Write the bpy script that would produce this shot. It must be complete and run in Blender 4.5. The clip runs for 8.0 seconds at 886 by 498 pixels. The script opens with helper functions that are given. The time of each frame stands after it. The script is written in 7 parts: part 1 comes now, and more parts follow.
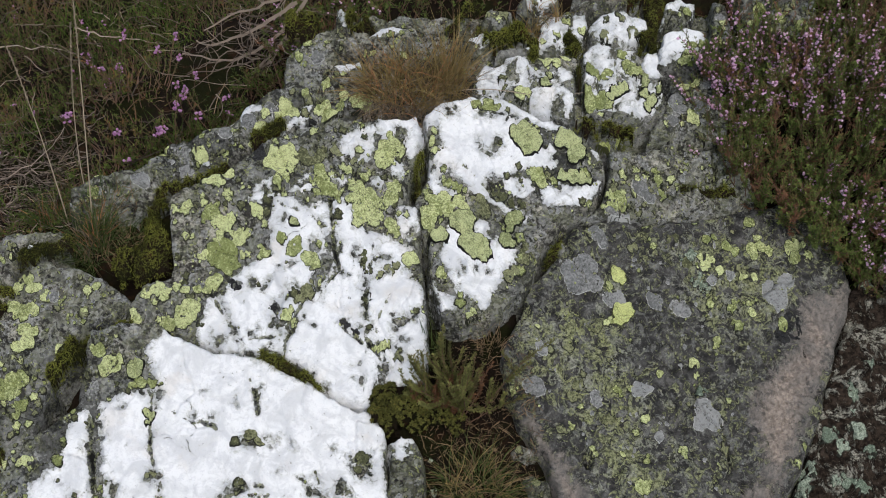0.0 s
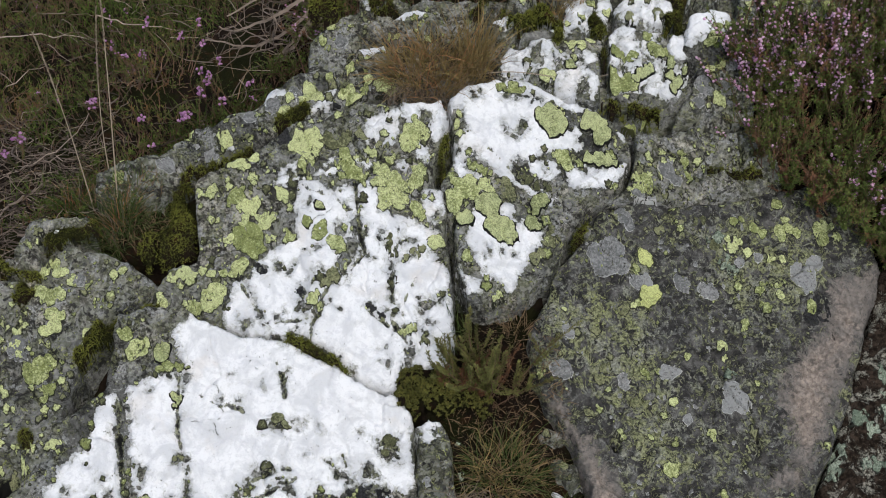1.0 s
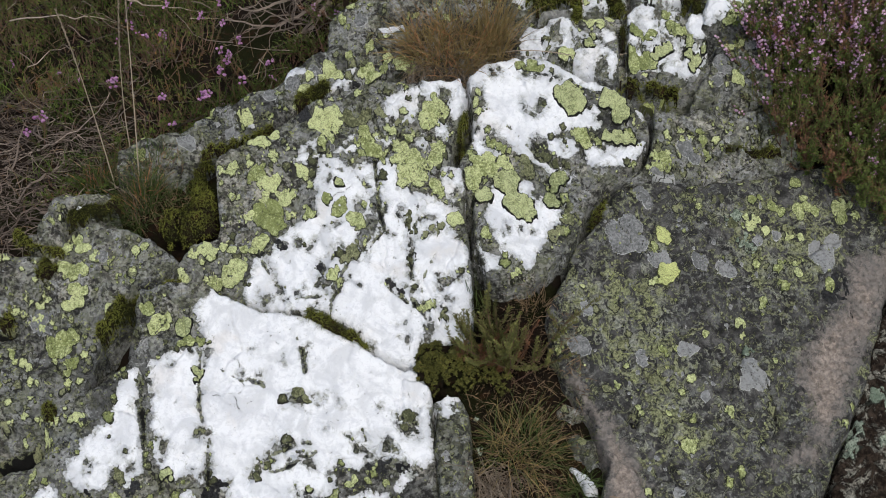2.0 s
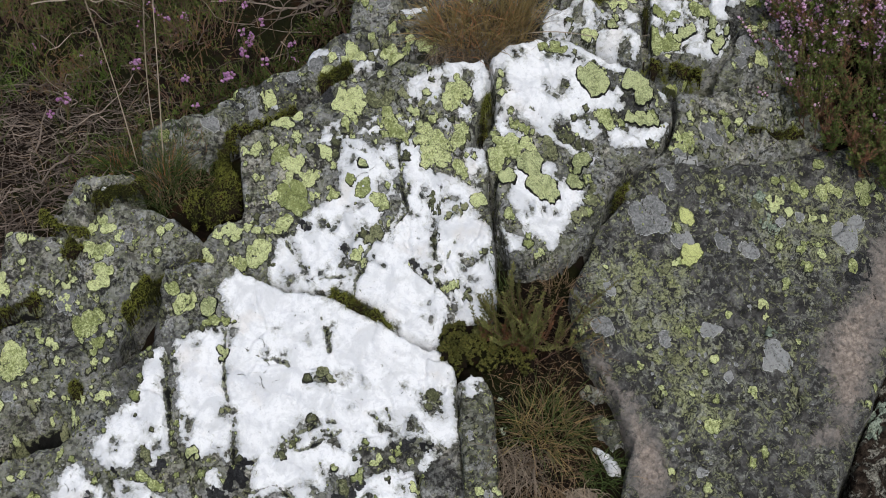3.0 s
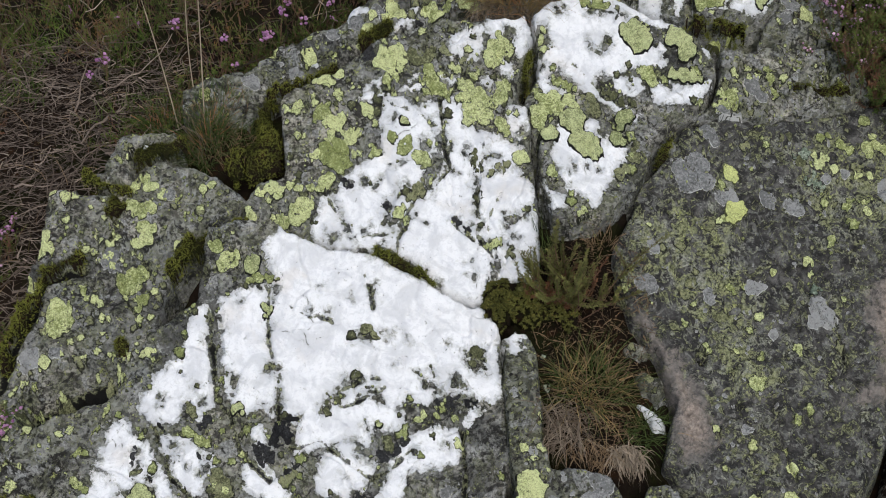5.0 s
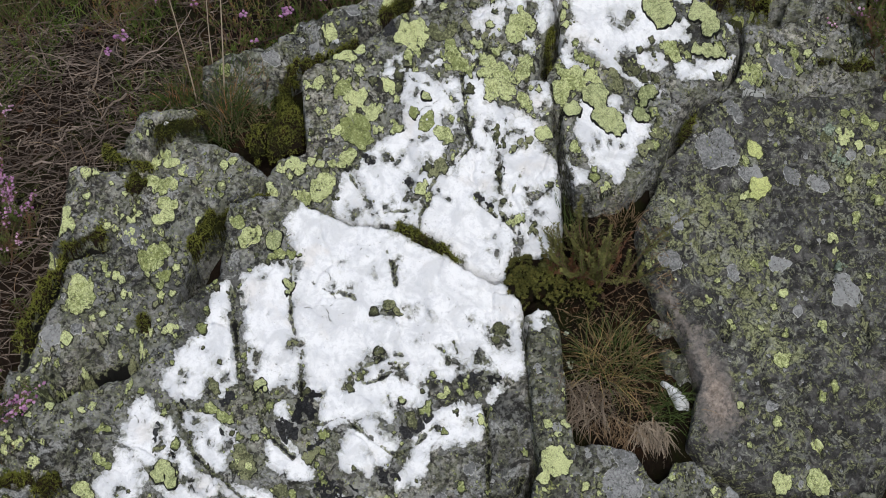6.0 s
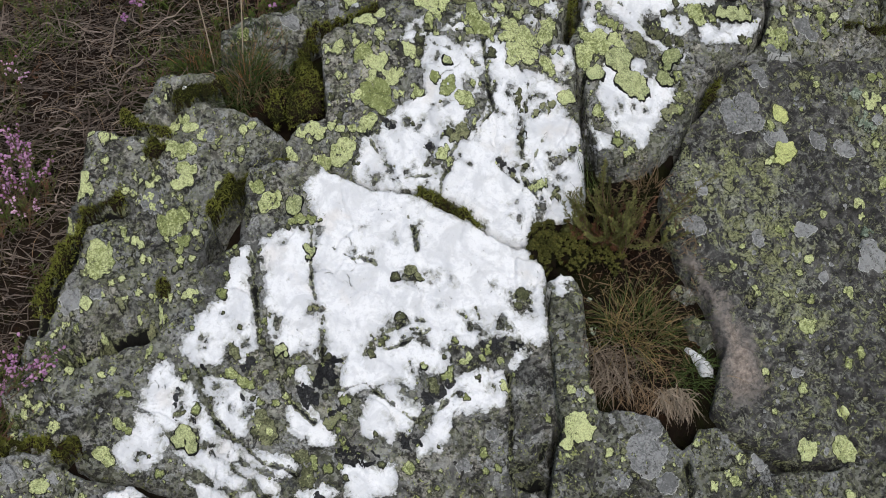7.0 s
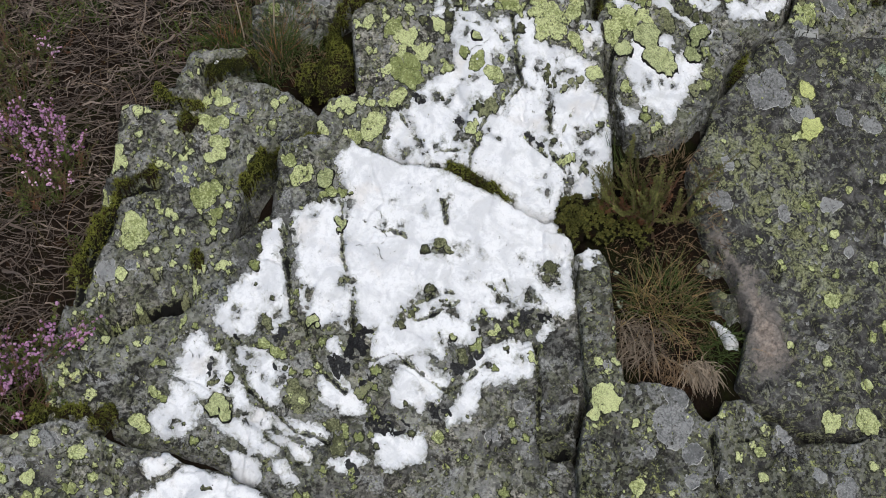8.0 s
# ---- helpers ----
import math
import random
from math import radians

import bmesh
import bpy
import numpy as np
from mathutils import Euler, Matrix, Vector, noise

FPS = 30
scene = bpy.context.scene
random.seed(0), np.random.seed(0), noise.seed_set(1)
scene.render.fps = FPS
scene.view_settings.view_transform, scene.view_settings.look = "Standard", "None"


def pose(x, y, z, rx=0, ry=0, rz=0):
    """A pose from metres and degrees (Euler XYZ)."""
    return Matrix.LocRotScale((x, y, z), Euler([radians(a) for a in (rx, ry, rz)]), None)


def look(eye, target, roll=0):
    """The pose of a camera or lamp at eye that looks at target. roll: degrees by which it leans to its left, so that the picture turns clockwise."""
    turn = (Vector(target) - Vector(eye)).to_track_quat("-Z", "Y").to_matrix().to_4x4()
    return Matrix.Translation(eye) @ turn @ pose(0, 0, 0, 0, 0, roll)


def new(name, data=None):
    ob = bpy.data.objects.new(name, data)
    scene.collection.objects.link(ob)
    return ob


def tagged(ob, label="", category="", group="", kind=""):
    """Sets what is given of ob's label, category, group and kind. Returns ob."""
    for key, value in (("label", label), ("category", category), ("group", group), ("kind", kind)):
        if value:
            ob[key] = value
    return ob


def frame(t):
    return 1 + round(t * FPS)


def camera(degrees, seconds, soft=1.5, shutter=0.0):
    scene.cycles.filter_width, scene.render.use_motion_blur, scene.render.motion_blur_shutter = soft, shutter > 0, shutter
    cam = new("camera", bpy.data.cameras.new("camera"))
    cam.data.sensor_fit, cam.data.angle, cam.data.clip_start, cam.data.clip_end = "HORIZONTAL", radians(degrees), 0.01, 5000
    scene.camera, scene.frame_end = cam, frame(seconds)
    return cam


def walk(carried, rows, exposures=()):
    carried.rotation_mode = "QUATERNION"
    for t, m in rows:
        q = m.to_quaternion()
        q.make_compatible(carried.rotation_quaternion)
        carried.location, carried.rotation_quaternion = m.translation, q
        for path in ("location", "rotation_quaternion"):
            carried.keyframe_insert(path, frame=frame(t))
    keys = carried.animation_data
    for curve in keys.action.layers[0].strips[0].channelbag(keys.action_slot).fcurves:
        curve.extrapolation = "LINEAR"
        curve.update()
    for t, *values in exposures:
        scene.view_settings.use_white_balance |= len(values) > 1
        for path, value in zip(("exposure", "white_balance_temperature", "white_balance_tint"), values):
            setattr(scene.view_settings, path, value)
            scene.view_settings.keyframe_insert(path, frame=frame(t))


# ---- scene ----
cam = camera(45.6, 8.0, 1.05)
METRES, EYE, TILT, LEAN, TURN = 0.25, 1.5, -40.0, 0.0, 0.0
ROWS = [
    (0.0, 0.0, 0.0, 0.0, -0.0, 0.0, -0.0),
    (0.5, -0.0241, 0.0038, -0.0575, 0.39, 0.06, 0.18),
    (1.0, -0.0701, 0.023, -0.0841, 0.76, -0.14, 0.27),
    (1.5, -0.0851, 0.0062, -0.1287, 1.12, -0.36, 0.2),
    (3.0, -0.202, -0.0291, -0.2415, 1.84, -0.98, 0.08),
    (3.5, -0.238, -0.0459, -0.2462, 2.09, -1.39, 0.04),
    (4.0, -0.2536, -0.0327, -0.2939, 2.44, -1.58, 0.17),
    (4.5, -0.2919, -0.0258, -0.3275, 2.63, -1.88, 0.22),
    (6.0, -0.4686, 0.0043, -0.4296, 2.9, -2.82, 0.22),
    (6.5, -0.4757, 0.0248, -0.4867, 3.1, -3.1, 0.42),
    (7.0, -0.5576, 0.0544, -0.5468, 3.25, -3.61, 0.22),
    (7.5, -0.626, 0.0163, -0.5643, 3.41, -4.18, -0.02),
    (8.0, -0.65, -0.0342, -0.5906, 3.91, -4.59, -0.02),
]
walk(cam, [(t, pose(0, 0, EYE, TILT, LEAN, TURN) @ pose(METRES * x, METRES * y, METRES * z, 90 + pitch, roll, yaw)) for t, x, y, z, yaw, pitch, roll in ROWS], [(0.0, 0.12, 6400, 6.5)])
SKY, SUN = 0.12, 1.5

# ---- light ----
world = bpy.data.worlds.new("overcast_sky")
scene.world = world
world.use_nodes = True
wn = world.node_tree
sky = wn.nodes.new("ShaderNodeTexSky")
sky.sky_type, sky.sun_disc = "NISHITA", False
sky.sun_elevation, sky.sun_rotation = radians(58), radians(160)
sky.air_density, sky.dust_density, sky.ozone_density = 1.0, 3.5, 0.8
wn.links.new(sky.outputs[0], wn.nodes["Background"].inputs[0])
wn.nodes["Background"].inputs[1].default_value = SKY
sun = new("sun", bpy.data.lights.new("sun", "SUN"))
sun.data.energy, sun.data.angle, sun.data.color = SUN, radians(45), (1.0, 0.97, 0.94)
sun.matrix_world = look((2.2, -5.5, 9.5), (0, 1, 0.4))


# ---- materials ----
class Nodes:
    """A short way to write a node material."""

    def __init__(self, name):
        self.mat = bpy.data.materials.new(name)
        self.mat.use_nodes = True
        self.tree = self.mat.node_tree
        self.bsdf = self.tree.nodes["Principled BSDF"]
        self.where = self.tree.nodes.new("ShaderNodeTexCoord").outputs["Object"]

    def put(self, socket, value):
        if hasattr(value, "is_output"):
            self.tree.links.new(value, socket)
        elif isinstance(value, (tuple, list)) and len(value) == 3 and socket.type == "RGBA":
            socket.default_value = (*value, 1)
        else:
            socket.default_value = value

    def noise(self, scale, detail=4, rough=0.6, warp=0.0):
        n = self.tree.nodes.new("ShaderNodeTexNoise")
        self.put(n.inputs["Vector"], self.where)
        n.inputs["Scale"].default_value, n.inputs["Detail"].default_value = scale, detail
        n.inputs["Roughness"].default_value, n.inputs["Distortion"].default_value = rough, warp
        return n.outputs["Fac"]

    def cells(self, scale, feature="F1", out="Distance", randomness=1.0, warp=0.0):
        n = self.tree.nodes.new("ShaderNodeTexVoronoi")
        n.feature = feature
        n.inputs["Scale"].default_value, n.inputs["Randomness"].default_value = scale, randomness
        v = self.where
        if warp:
            w = self.tree.nodes.new("ShaderNodeTexNoise")
            w.inputs["Scale"].default_value = scale * 1.7
            self.put(w.inputs["Vector"], self.where)
            m = self.tree.nodes.new("ShaderNodeVectorMath")
            m.operation = "MULTIPLY_ADD"
            self.put(m.inputs[0], w.outputs["Color"])
            m.inputs[1].default_value = (warp, warp, warp)
            self.put(m.inputs[2], v)
            v = m.outputs[0]
        self.put(n.inputs["Vector"], v)
        return n.outputs[out]

    def math(self, op, a, b=0.0, clamp=False):
        n = self.tree.nodes.new("ShaderNodeMath")
        n.operation, n.use_clamp = op, clamp
        self.put(n.inputs[0], a)
        self.put(n.inputs[1], b)
        return n.outputs[0]

    def step(self, value, low, high):
        """0 below low, 1 above high, smooth between (low may be above high)."""
        n = self.tree.nodes.new("ShaderNodeMapRange")
        n.interpolation_type = "SMOOTHSTEP"
        flip = low > high
        self.put(n.inputs[0], value)
        n.inputs[1].default_value, n.inputs[2].default_value = min(low, high), max(low, high)
        n.inputs[3].default_value, n.inputs[4].default_value = (1, 0) if flip else (0, 1)
        return n.outputs[0]

    def mix(self, fac, a, b, mode="MIX"):
        n = self.tree.nodes.new("ShaderNodeMix")
        n.data_type, n.blend_type = "RGBA", mode
        self.put(n.inputs[0], fac)
        self.put(n.inputs[6], a)
        self.put(n.inputs[7], b)
        return n.outputs[2]

    def ramp(self, fac, *stops):
        n = self.tree.nodes.new("ShaderNodeValToRGB")
        while len(n.color_ramp.elements) < len(stops):
            n.color_ramp.elements.new(0.5)
        for e, (p, c) in zip(n.color_ramp.elements, stops):
            e.position, e.color = p, (*c, 1)
        self.put(n.inputs[0], fac)
        return n.outputs[0]

    def attr(self, name):
        n = self.tree.nodes.new("ShaderNodeAttribute")
        n.attribute_name = name
        return n.outputs["Fac"]

    def piece(self):
        return self.tree.nodes.new("ShaderNodeNewGeometry").outputs["Random Per Island"]

    def thing(self):
        return self.tree.nodes.new("ShaderNodeObjectInfo").outputs["Random"]

    def bump(self, height, strength=0.5, distance=0.002, after=None):
        n = self.tree.nodes.new("ShaderNodeBump")
        n.inputs["Strength"].default_value, n.inputs["Distance"].default_value = strength, distance
        self.put(n.inputs["Height"], height)
        if after is not None:
            self.put(n.inputs["Normal"], after)
        return n.outputs[0]

    def done(self, colour, roughness=0.85, normal=None, specular=0.3):
        self.put(self.bsdf.inputs["Base Color"], colour)
        self.put(self.bsdf.inputs["Roughness"], roughness)
        self.bsdf.inputs["Specular IOR Level"].default_value = specular
        if normal is not None:
            self.put(self.bsdf.inputs["Normal"], normal)
        return self.mat


def rock_material(name, dark, light, olive=0.5, specks=0.5, grow=1.0, crust=1.0):
    """Weathered grey rock under fine crusts, with white quartz and bare pink faces where the vein and bare outlines lie."""
    n = Nodes(name)
    big, mid, fine, dust = n.noise(16, 4, 0.6, 0.4), n.noise(75 * grow, 6, 0.72, 0.7), n.noise(260 * grow, 5, 0.72), n.noise(900, 2)
    mixed = n.math("ADD", n.math("MULTIPLY", mid, 0.6), n.math("MULTIPLY", fine, 0.4))
    stone = n.ramp(n.step(mixed, 0.37, 0.63), (0.0, tuple(c * 0.5 for c in dark)), (0.32, tuple(c * 1.0 for c in dark)), (0.68, light), (1.0, tuple(c * 1.6 for c in light)))
    stone = n.mix(n.math("MULTIPLY", n.step(big, 0.5, 0.62), 0.5), stone, tuple(c * 0.5 for c in light))
    wide = n.noise(6.5, 4, 0.65, 0.5)
    stone = n.mix(n.step(wide, 0.40, 0.62), n.mix(1.0, stone, (1.32, 1.26, 1.14), "MULTIPLY"), n.mix(1.0, stone, (0.62, 0.64, 0.65), "MULTIPLY"))
    # smooth pale plates of bare stone
    plate = n.step(n.noise(20 * grow, 5, 0.62, 0.9), 0.515, 0.560)
    stone = n.mix(n.math("MULTIPLY", plate, 0.75), stone, n.mix(n.step(n.noise(120, 5, 0.7), 0.38, 0.62), tuple(c * 0.62 for c in light), tuple(c * 1.25 for c in light)))
    # grey-green film in ragged flecks
    film = n.math("MULTIPLY", n.step(n.noise(32 * grow, 9, 0.72, 0.7), 0.56 - 0.1 * olive, 0.58 - 0.1 * olive), n.step(n.noise(150 * grow, 6, 0.72, 0.6), 0.43, 0.48))
    stone = n.mix(n.math("MULTIPLY", film, 0.9), stone, n.mix(n.step(fine, 0.42, 0.58), tuple(c * crust for c in (0.072, 0.075, 0.050)), tuple(c * crust for c in (0.25, 0.255, 0.18))))
    cluster = n.noise(8, 4, 0.6, 0.7)
    stone = n.mix(n.math("MULTIPLY", n.step(cluster, 0.50, 0.40), 0.55), stone, tuple(c * 0.75 for c in dark))
    # small crust islands, each of its own tone
    island = n.ramp(n.cells(190 * grow, out="Color", warp=0.006), (0.30, tuple(c * 0.8 for c in dark)), (0.42, (0.10 * crust, 0.104 * crust, 0.062 * crust)), (0.55, (0.20 * crust, 0.205 * crust, 0.140 * crust)), (0.72, (0.34 * crust, 0.345 * crust, 0.29 * crust)))
    stone = n.mix(n.math("MULTIPLY", n.step(n.math("ADD", n.math("MULTIPLY", n.noise(21, 6, 0.7, 0.5), 0.6), n.math("MULTIPLY", cluster, 0.4)), 0.54 - 0.10 * olive, 0.58 - 0.10 * olive), 0.55), stone, island)
    # pale grey crust
    grey = n.math("MULTIPLY", n.step(n.noise(30 * grow, 9, 0.70, 0.6), 0.55, 0.57), n.step(n.noise(190 * grow, 5, 0.7), 0.38, 0.45))
    stone = n.mix(n.math("MULTIPLY", grey, 0.9), stone, n.mix(n.step(fine, 0.4, 0.6), tuple(c * crust for c in (0.17, 0.170, 0.164)), tuple(c * crust for c in (0.40, 0.405, 0.39))))
    # black crust
    black = n.step(n.noise(44 * grow, 9, 0.72, 1.0), 0.570, 0.60)
    stone = n.mix(n.math("MULTIPLY", black, 0.90), stone, n.mix(fine, (0.013, 0.012, 0.011), (0.038, 0.036, 0.034)))
    # yellow-green grains
    yellow = n.math("MULTIPLY", n.step(n.noise(120, 6, 0.75, 0.8), 0.62 - 0.06 * specks, 0.635 - 0.06 * specks), n.step(n.noise(26, 5, 0.7), 0.47, 0.53))
    stone = n.mix(yellow, stone, n.mix(n.step(fine, 0.38, 0.62), (0.14, 0.155, 0.05), (0.42, 0.45, 0.18)))
    # quartz
    vein = n.attr("vein")
    ragged = n.math("ADD", vein, n.math("MULTIPLY", n.math("SUBTRACT", n.noise(45, 4, 0.6, 0.6), 0.5), 0.024))
    ragged = n.math("ADD", ragged, n.math("MULTIPLY", n.math("SUBTRACT", n.noise(190, 5, 0.7, 0.5), 0.5), 0.013))
    lumps = n.noise(26, 3, 0.5, 0.3)
    white = n.mix(n.step(n.noise(24, 5, 0.6, 0.8), 0.43, 0.61), (0.745, 0.752, 0.768), (0.585, 0.595, 0.615))
    white = n.mix(n.math("MULTIPLY", n.step(n.noise(110, 5, 0.65, 0.8), 0.52, 0.60), 0.50), white, (0.56, 0.57, 0.60))
    white = n.mix(n.math("MULTIPLY", n.step(n.noise(320, 4, 0.7), 0.55, 0.66), 0.30), white, (0.44, 0.45, 0.46))
    white = n.mix(n.math("MULTIPLY", n.step(n.noise(11, 4, 0.65), 0.56, 0.70), 0.35), white, (0.60, 0.545, 0.49))
    white = n.mix(n.math("MULTIPLY", n.step(ragged, 0.004, 0.0), 0.4), white, (0.42, 0.43, 0.43))
    # a thin grey-green film that creeps in from the crusts
    creep = n.math("MULTIPLY", n.step(ragged, 0.014, 0.0), n.step(n.noise(85, 7, 0.75, 0.9), 0.49, 0.60))
    white = n.mix(n.math("MULTIPLY", creep, 0.75), white, n.mix(n.step(n.noise(230, 4, 0.7), 0.40, 0.62), (0.13, 0.135, 0.095), (0.42, 0.43, 0.37)))
    # hairline seams and dark grains in the quartz
    seam = n.math("ADD", n.cells(13, "DISTANCE_TO_EDGE", warp=0.05), n.math("MULTIPLY", n.step(n.noise(9, 4, 0.65, 0.4), 0.62, 0.45), 0.2))
    white = n.mix(n.math("MULTIPLY", n.step(seam, 0.045, 0.0), 0.22), white, (0.42, 0.43, 0.44))
    hair = n.math("MULTIPLY", n.step(seam, 0.012, 0.004), n.step(n.noise(60, 4, 0.7), 0.48, 0.56))
    flecks = n.math("MAXIMUM", n.math("MULTIPLY", hair, 0.8), n.math("MULTIPLY", n.step(n.noise(150, 5, 0.72, 0.8), 0.635, 0.66), n.step(n.noise(22, 5, 0.7), 0.50, 0.58)))
    white = n.mix(n.math("MULTIPLY", flecks, 0.88), white, n.mix(n.step(n.noise(210, 4, 0.7), 0.42, 0.60), (0.022, 0.022, 0.018), (0.19, 0.20, 0.115)))
    quartz = n.step(ragged, -0.0006, 0.0008)
    border = n.math("MULTIPLY", n.step(ragged, -0.005, -0.0006), n.step(n.noise(140, 4, 0.7), 0.42, 0.55))
    stone = n.mix(n.math("MULTIPLY", border, 0.45), stone, (0.05, 0.052, 0.036))
    # bare faces
    bare = n.math("ADD", n.attr("bare"), n.math("MULTIPLY", n.math("SUBTRACT", n.noise(48, 8, 0.8, 0.6), 0.5), 0.15))
    pink = n.mix(n.step(n.noise(160, 5, 0.78), 0.35, 0.65), (0.15, 0.130, 0.118), (0.36, 0.315, 0.284))
    pink = n.mix(n.step(n.noise(17, 7, 0.72, 0.8), 0.47, 0.60), pink, (0.10, 0.092, 0.085))
    stone = n.mix(n.step(bare, -0.004, 0.006), stone, pink)
    colour = n.mix(quartz, stone, white)
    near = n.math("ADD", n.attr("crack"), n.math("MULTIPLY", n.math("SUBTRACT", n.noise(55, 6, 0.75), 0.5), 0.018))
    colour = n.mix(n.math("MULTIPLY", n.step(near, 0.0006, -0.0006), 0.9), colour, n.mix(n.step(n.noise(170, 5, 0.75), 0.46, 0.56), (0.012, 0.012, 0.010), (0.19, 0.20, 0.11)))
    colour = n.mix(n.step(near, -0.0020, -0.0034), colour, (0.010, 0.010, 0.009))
    height = n.math("ADD", n.math("MULTIPLY", fine, 0.9), n.math("ADD", n.math("MULTIPLY", dust, 0.35), n.math("MULTIPLY", film, 0.35)))
    height = n.mix(quartz, height, n.math("ADD", n.math("MULTIPLY", n.noise(90, 4, 0.5), 0.6), n.math("MULTIPLY", flecks, -0.8)))
    swell = n.mix(quartz, n.noise(60, 5, 0.6, 0.5), n.math("ADD", n.math("MULTIPLY", lumps, 0.3), n.math("ADD", 0.35, n.math("MULTIPLY", n.step(ragged, 0.0, 0.006), 0.22))))
    normal = n.bump(height, 0.9, 0.0028, n.bump(swell, 0.8, 0.009, n.bump(n.noise(13, 3, 0.5, 0.6), 0.4, 0.03)))
    return n.done(colour, n.mix(quartz, (0.9, 0.9, 0.9), (0.5, 0.5, 0.5)), normal, 0.12)


def boulder_material(name):
    """Smooth dark rock with frilled olive crusts in drifts, grey flecks and bare beige faces."""
    n = Nodes(name)
    fine = n.noise(300, 5, 0.75)
    base = n.ramp(n.step(n.noise(46, 7, 0.70, 0.7), 0.36, 0.66), (0.0, (0.020, 0.0195, 0.019)), (0.5, (0.052, 0.050, 0.048)), (1.0, (0.115, 0.112, 0.107)))
    base = n.mix(n.math("MULTIPLY", n.step(n.noise(13, 5, 0.6, 0.6), 0.47, 0.58), 0.45), base, (0.036, 0.035, 0.034))
    stone = n.mix(1.0, base, n.mix(n.step(fine, 0.35, 0.65), (0.72, 0.72, 0.72), (1.32, 1.32, 1.30)), "MULTIPLY")
    # grey weathered skin in ragged flecks
    drift = n.noise(10, 5, 0.62, 0.6)
    flake = n.math("ADD", n.math("MULTIPLY", n.noise(72, 8, 0.70, 1.0), 0.8), n.math("MULTIPLY", drift, 0.2))
    stone = n.mix(n.math("MULTIPLY", n.step(flake, 0.530, 0.555), 0.55), stone, n.mix(n.step(fine, 0.36, 0.64), (0.120, 0.121, 0.110), (0.28, 0.282, 0.26)))
    # olive crusts, thick in drifts and thin between them
    film = n.step(n.math("ADD", n.attr("film"), n.math("MULTIPLY", n.math("SUBTRACT", n.noise(22, 6, 0.7), 0.5), 0.14)), -0.012, 0.02)
    cover = n.math("ADD", n.noise(58, 9, 0.72, 1.3), n.math("ADD", n.math("MULTIPLY", film, 0.062), n.math("MULTIPLY", n.math("SUBTRACT", n.noise(17, 5, 0.65), 0.5), 0.20)))
    olive = n.mix(n.step(n.noise(240, 5, 0.72), 0.36, 0.64), (0.070, 0.075, 0.036), (0.33, 0.345, 0.19))
    olive = n.mix(n.step(n.noise(36, 4, 0.6), 0.44, 0.62), olive, n.mix(n.step(fine, 0.38, 0.62), (0.12, 0.124, 0.095), (0.33, 0.335, 0.275)))
    stone = n.mix(n.math("MULTIPLY", n.step(cover, 0.540, 0.552), 0.94), stone, olive)
    crumbs = n.math("MULTIPLY", n.step(n.noise(130, 7, 0.75, 1.0), 0.575, 0.59), n.step(n.noise(24, 5, 0.7), 0.46, 0.54))
    stone = n.mix(n.math("MULTIPLY", crumbs, n.math("ADD", 0.35, n.math("MULTIPLY", film, 0.6))), stone, n.mix(n.step(fine, 0.4, 0.6), (0.19, 0.21, 0.075), (0.42, 0.45, 0.19)))
    black = n.step(n.noise(58, 8, 0.74, 1.0), 0.585, 0.60)
    stone = n.mix(n.math("MULTIPLY", black, 0.8), stone, (0.020, 0.019, 0.018))
    # bare faces: pale where freshest, stained and pitted towards their margin
    inside = n.attr("bare")
    bare = n.math("ADD", inside, n.math("MULTIPLY", n.math("SUBTRACT", n.noise(42, 8, 0.78, 0.7), 0.5), 0.11))
    pale = n.mix(n.step(n.noise(150, 6, 0.78), 0.36, 0.64), (0.185, 0.153, 0.130), (0.385, 0.322, 0.272))
    pale = n.mix(n.math("MULTIPLY", n.step(n.noise(15, 6, 0.7, 0.6), 0.46, 0.60), 0.6), pale, (0.165, 0.155, 0.145))
    pits = n.math("MULTIPLY", n.step(n.noise(115, 6, 0.72, 0.6), 0.54, 0.575), n.step(inside, 0.042, 0.010))
    pale = n.mix(n.math("MULTIPLY", pits, 0.8), pale, (0.06, 0.056, 0.052))
    pale = n.mix(n.math("MULTIPLY", n.step(n.math("ADD", inside, n.math("MULTIPLY", n.math("SUBTRACT", n.noise(30, 7, 0.75), 0.5), 0.05)), 0.030, 0.004), 0.65), pale, n.mix(fine, (0.085, 0.080, 0.075), (0.20, 0.19, 0.18)))
    colour = n.mix(n.step(bare, -0.004, 0.012), stone, pale)
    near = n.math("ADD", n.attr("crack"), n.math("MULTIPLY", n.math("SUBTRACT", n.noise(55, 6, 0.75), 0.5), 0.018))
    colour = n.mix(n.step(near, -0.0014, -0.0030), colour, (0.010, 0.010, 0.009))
    height = n.math("ADD", n.math("MULTIPLY", fine, 0.7), n.math("ADD", n.math("MULTIPLY", n.noise(900, 2), 0.25), n.math("MULTIPLY", n.step(cover, 0.52, 0.56), 0.5)))
    normal = n.bump(height, 0.9, 0.0026, n.bump(n.noise(60, 5, 0.6, 0.5), 0.7, 0.008, n.bump(n.noise(13, 3, 0.5, 0.6), 0.6, 0.03)))
    return n.done(colour, 0.88, normal, 0.14)


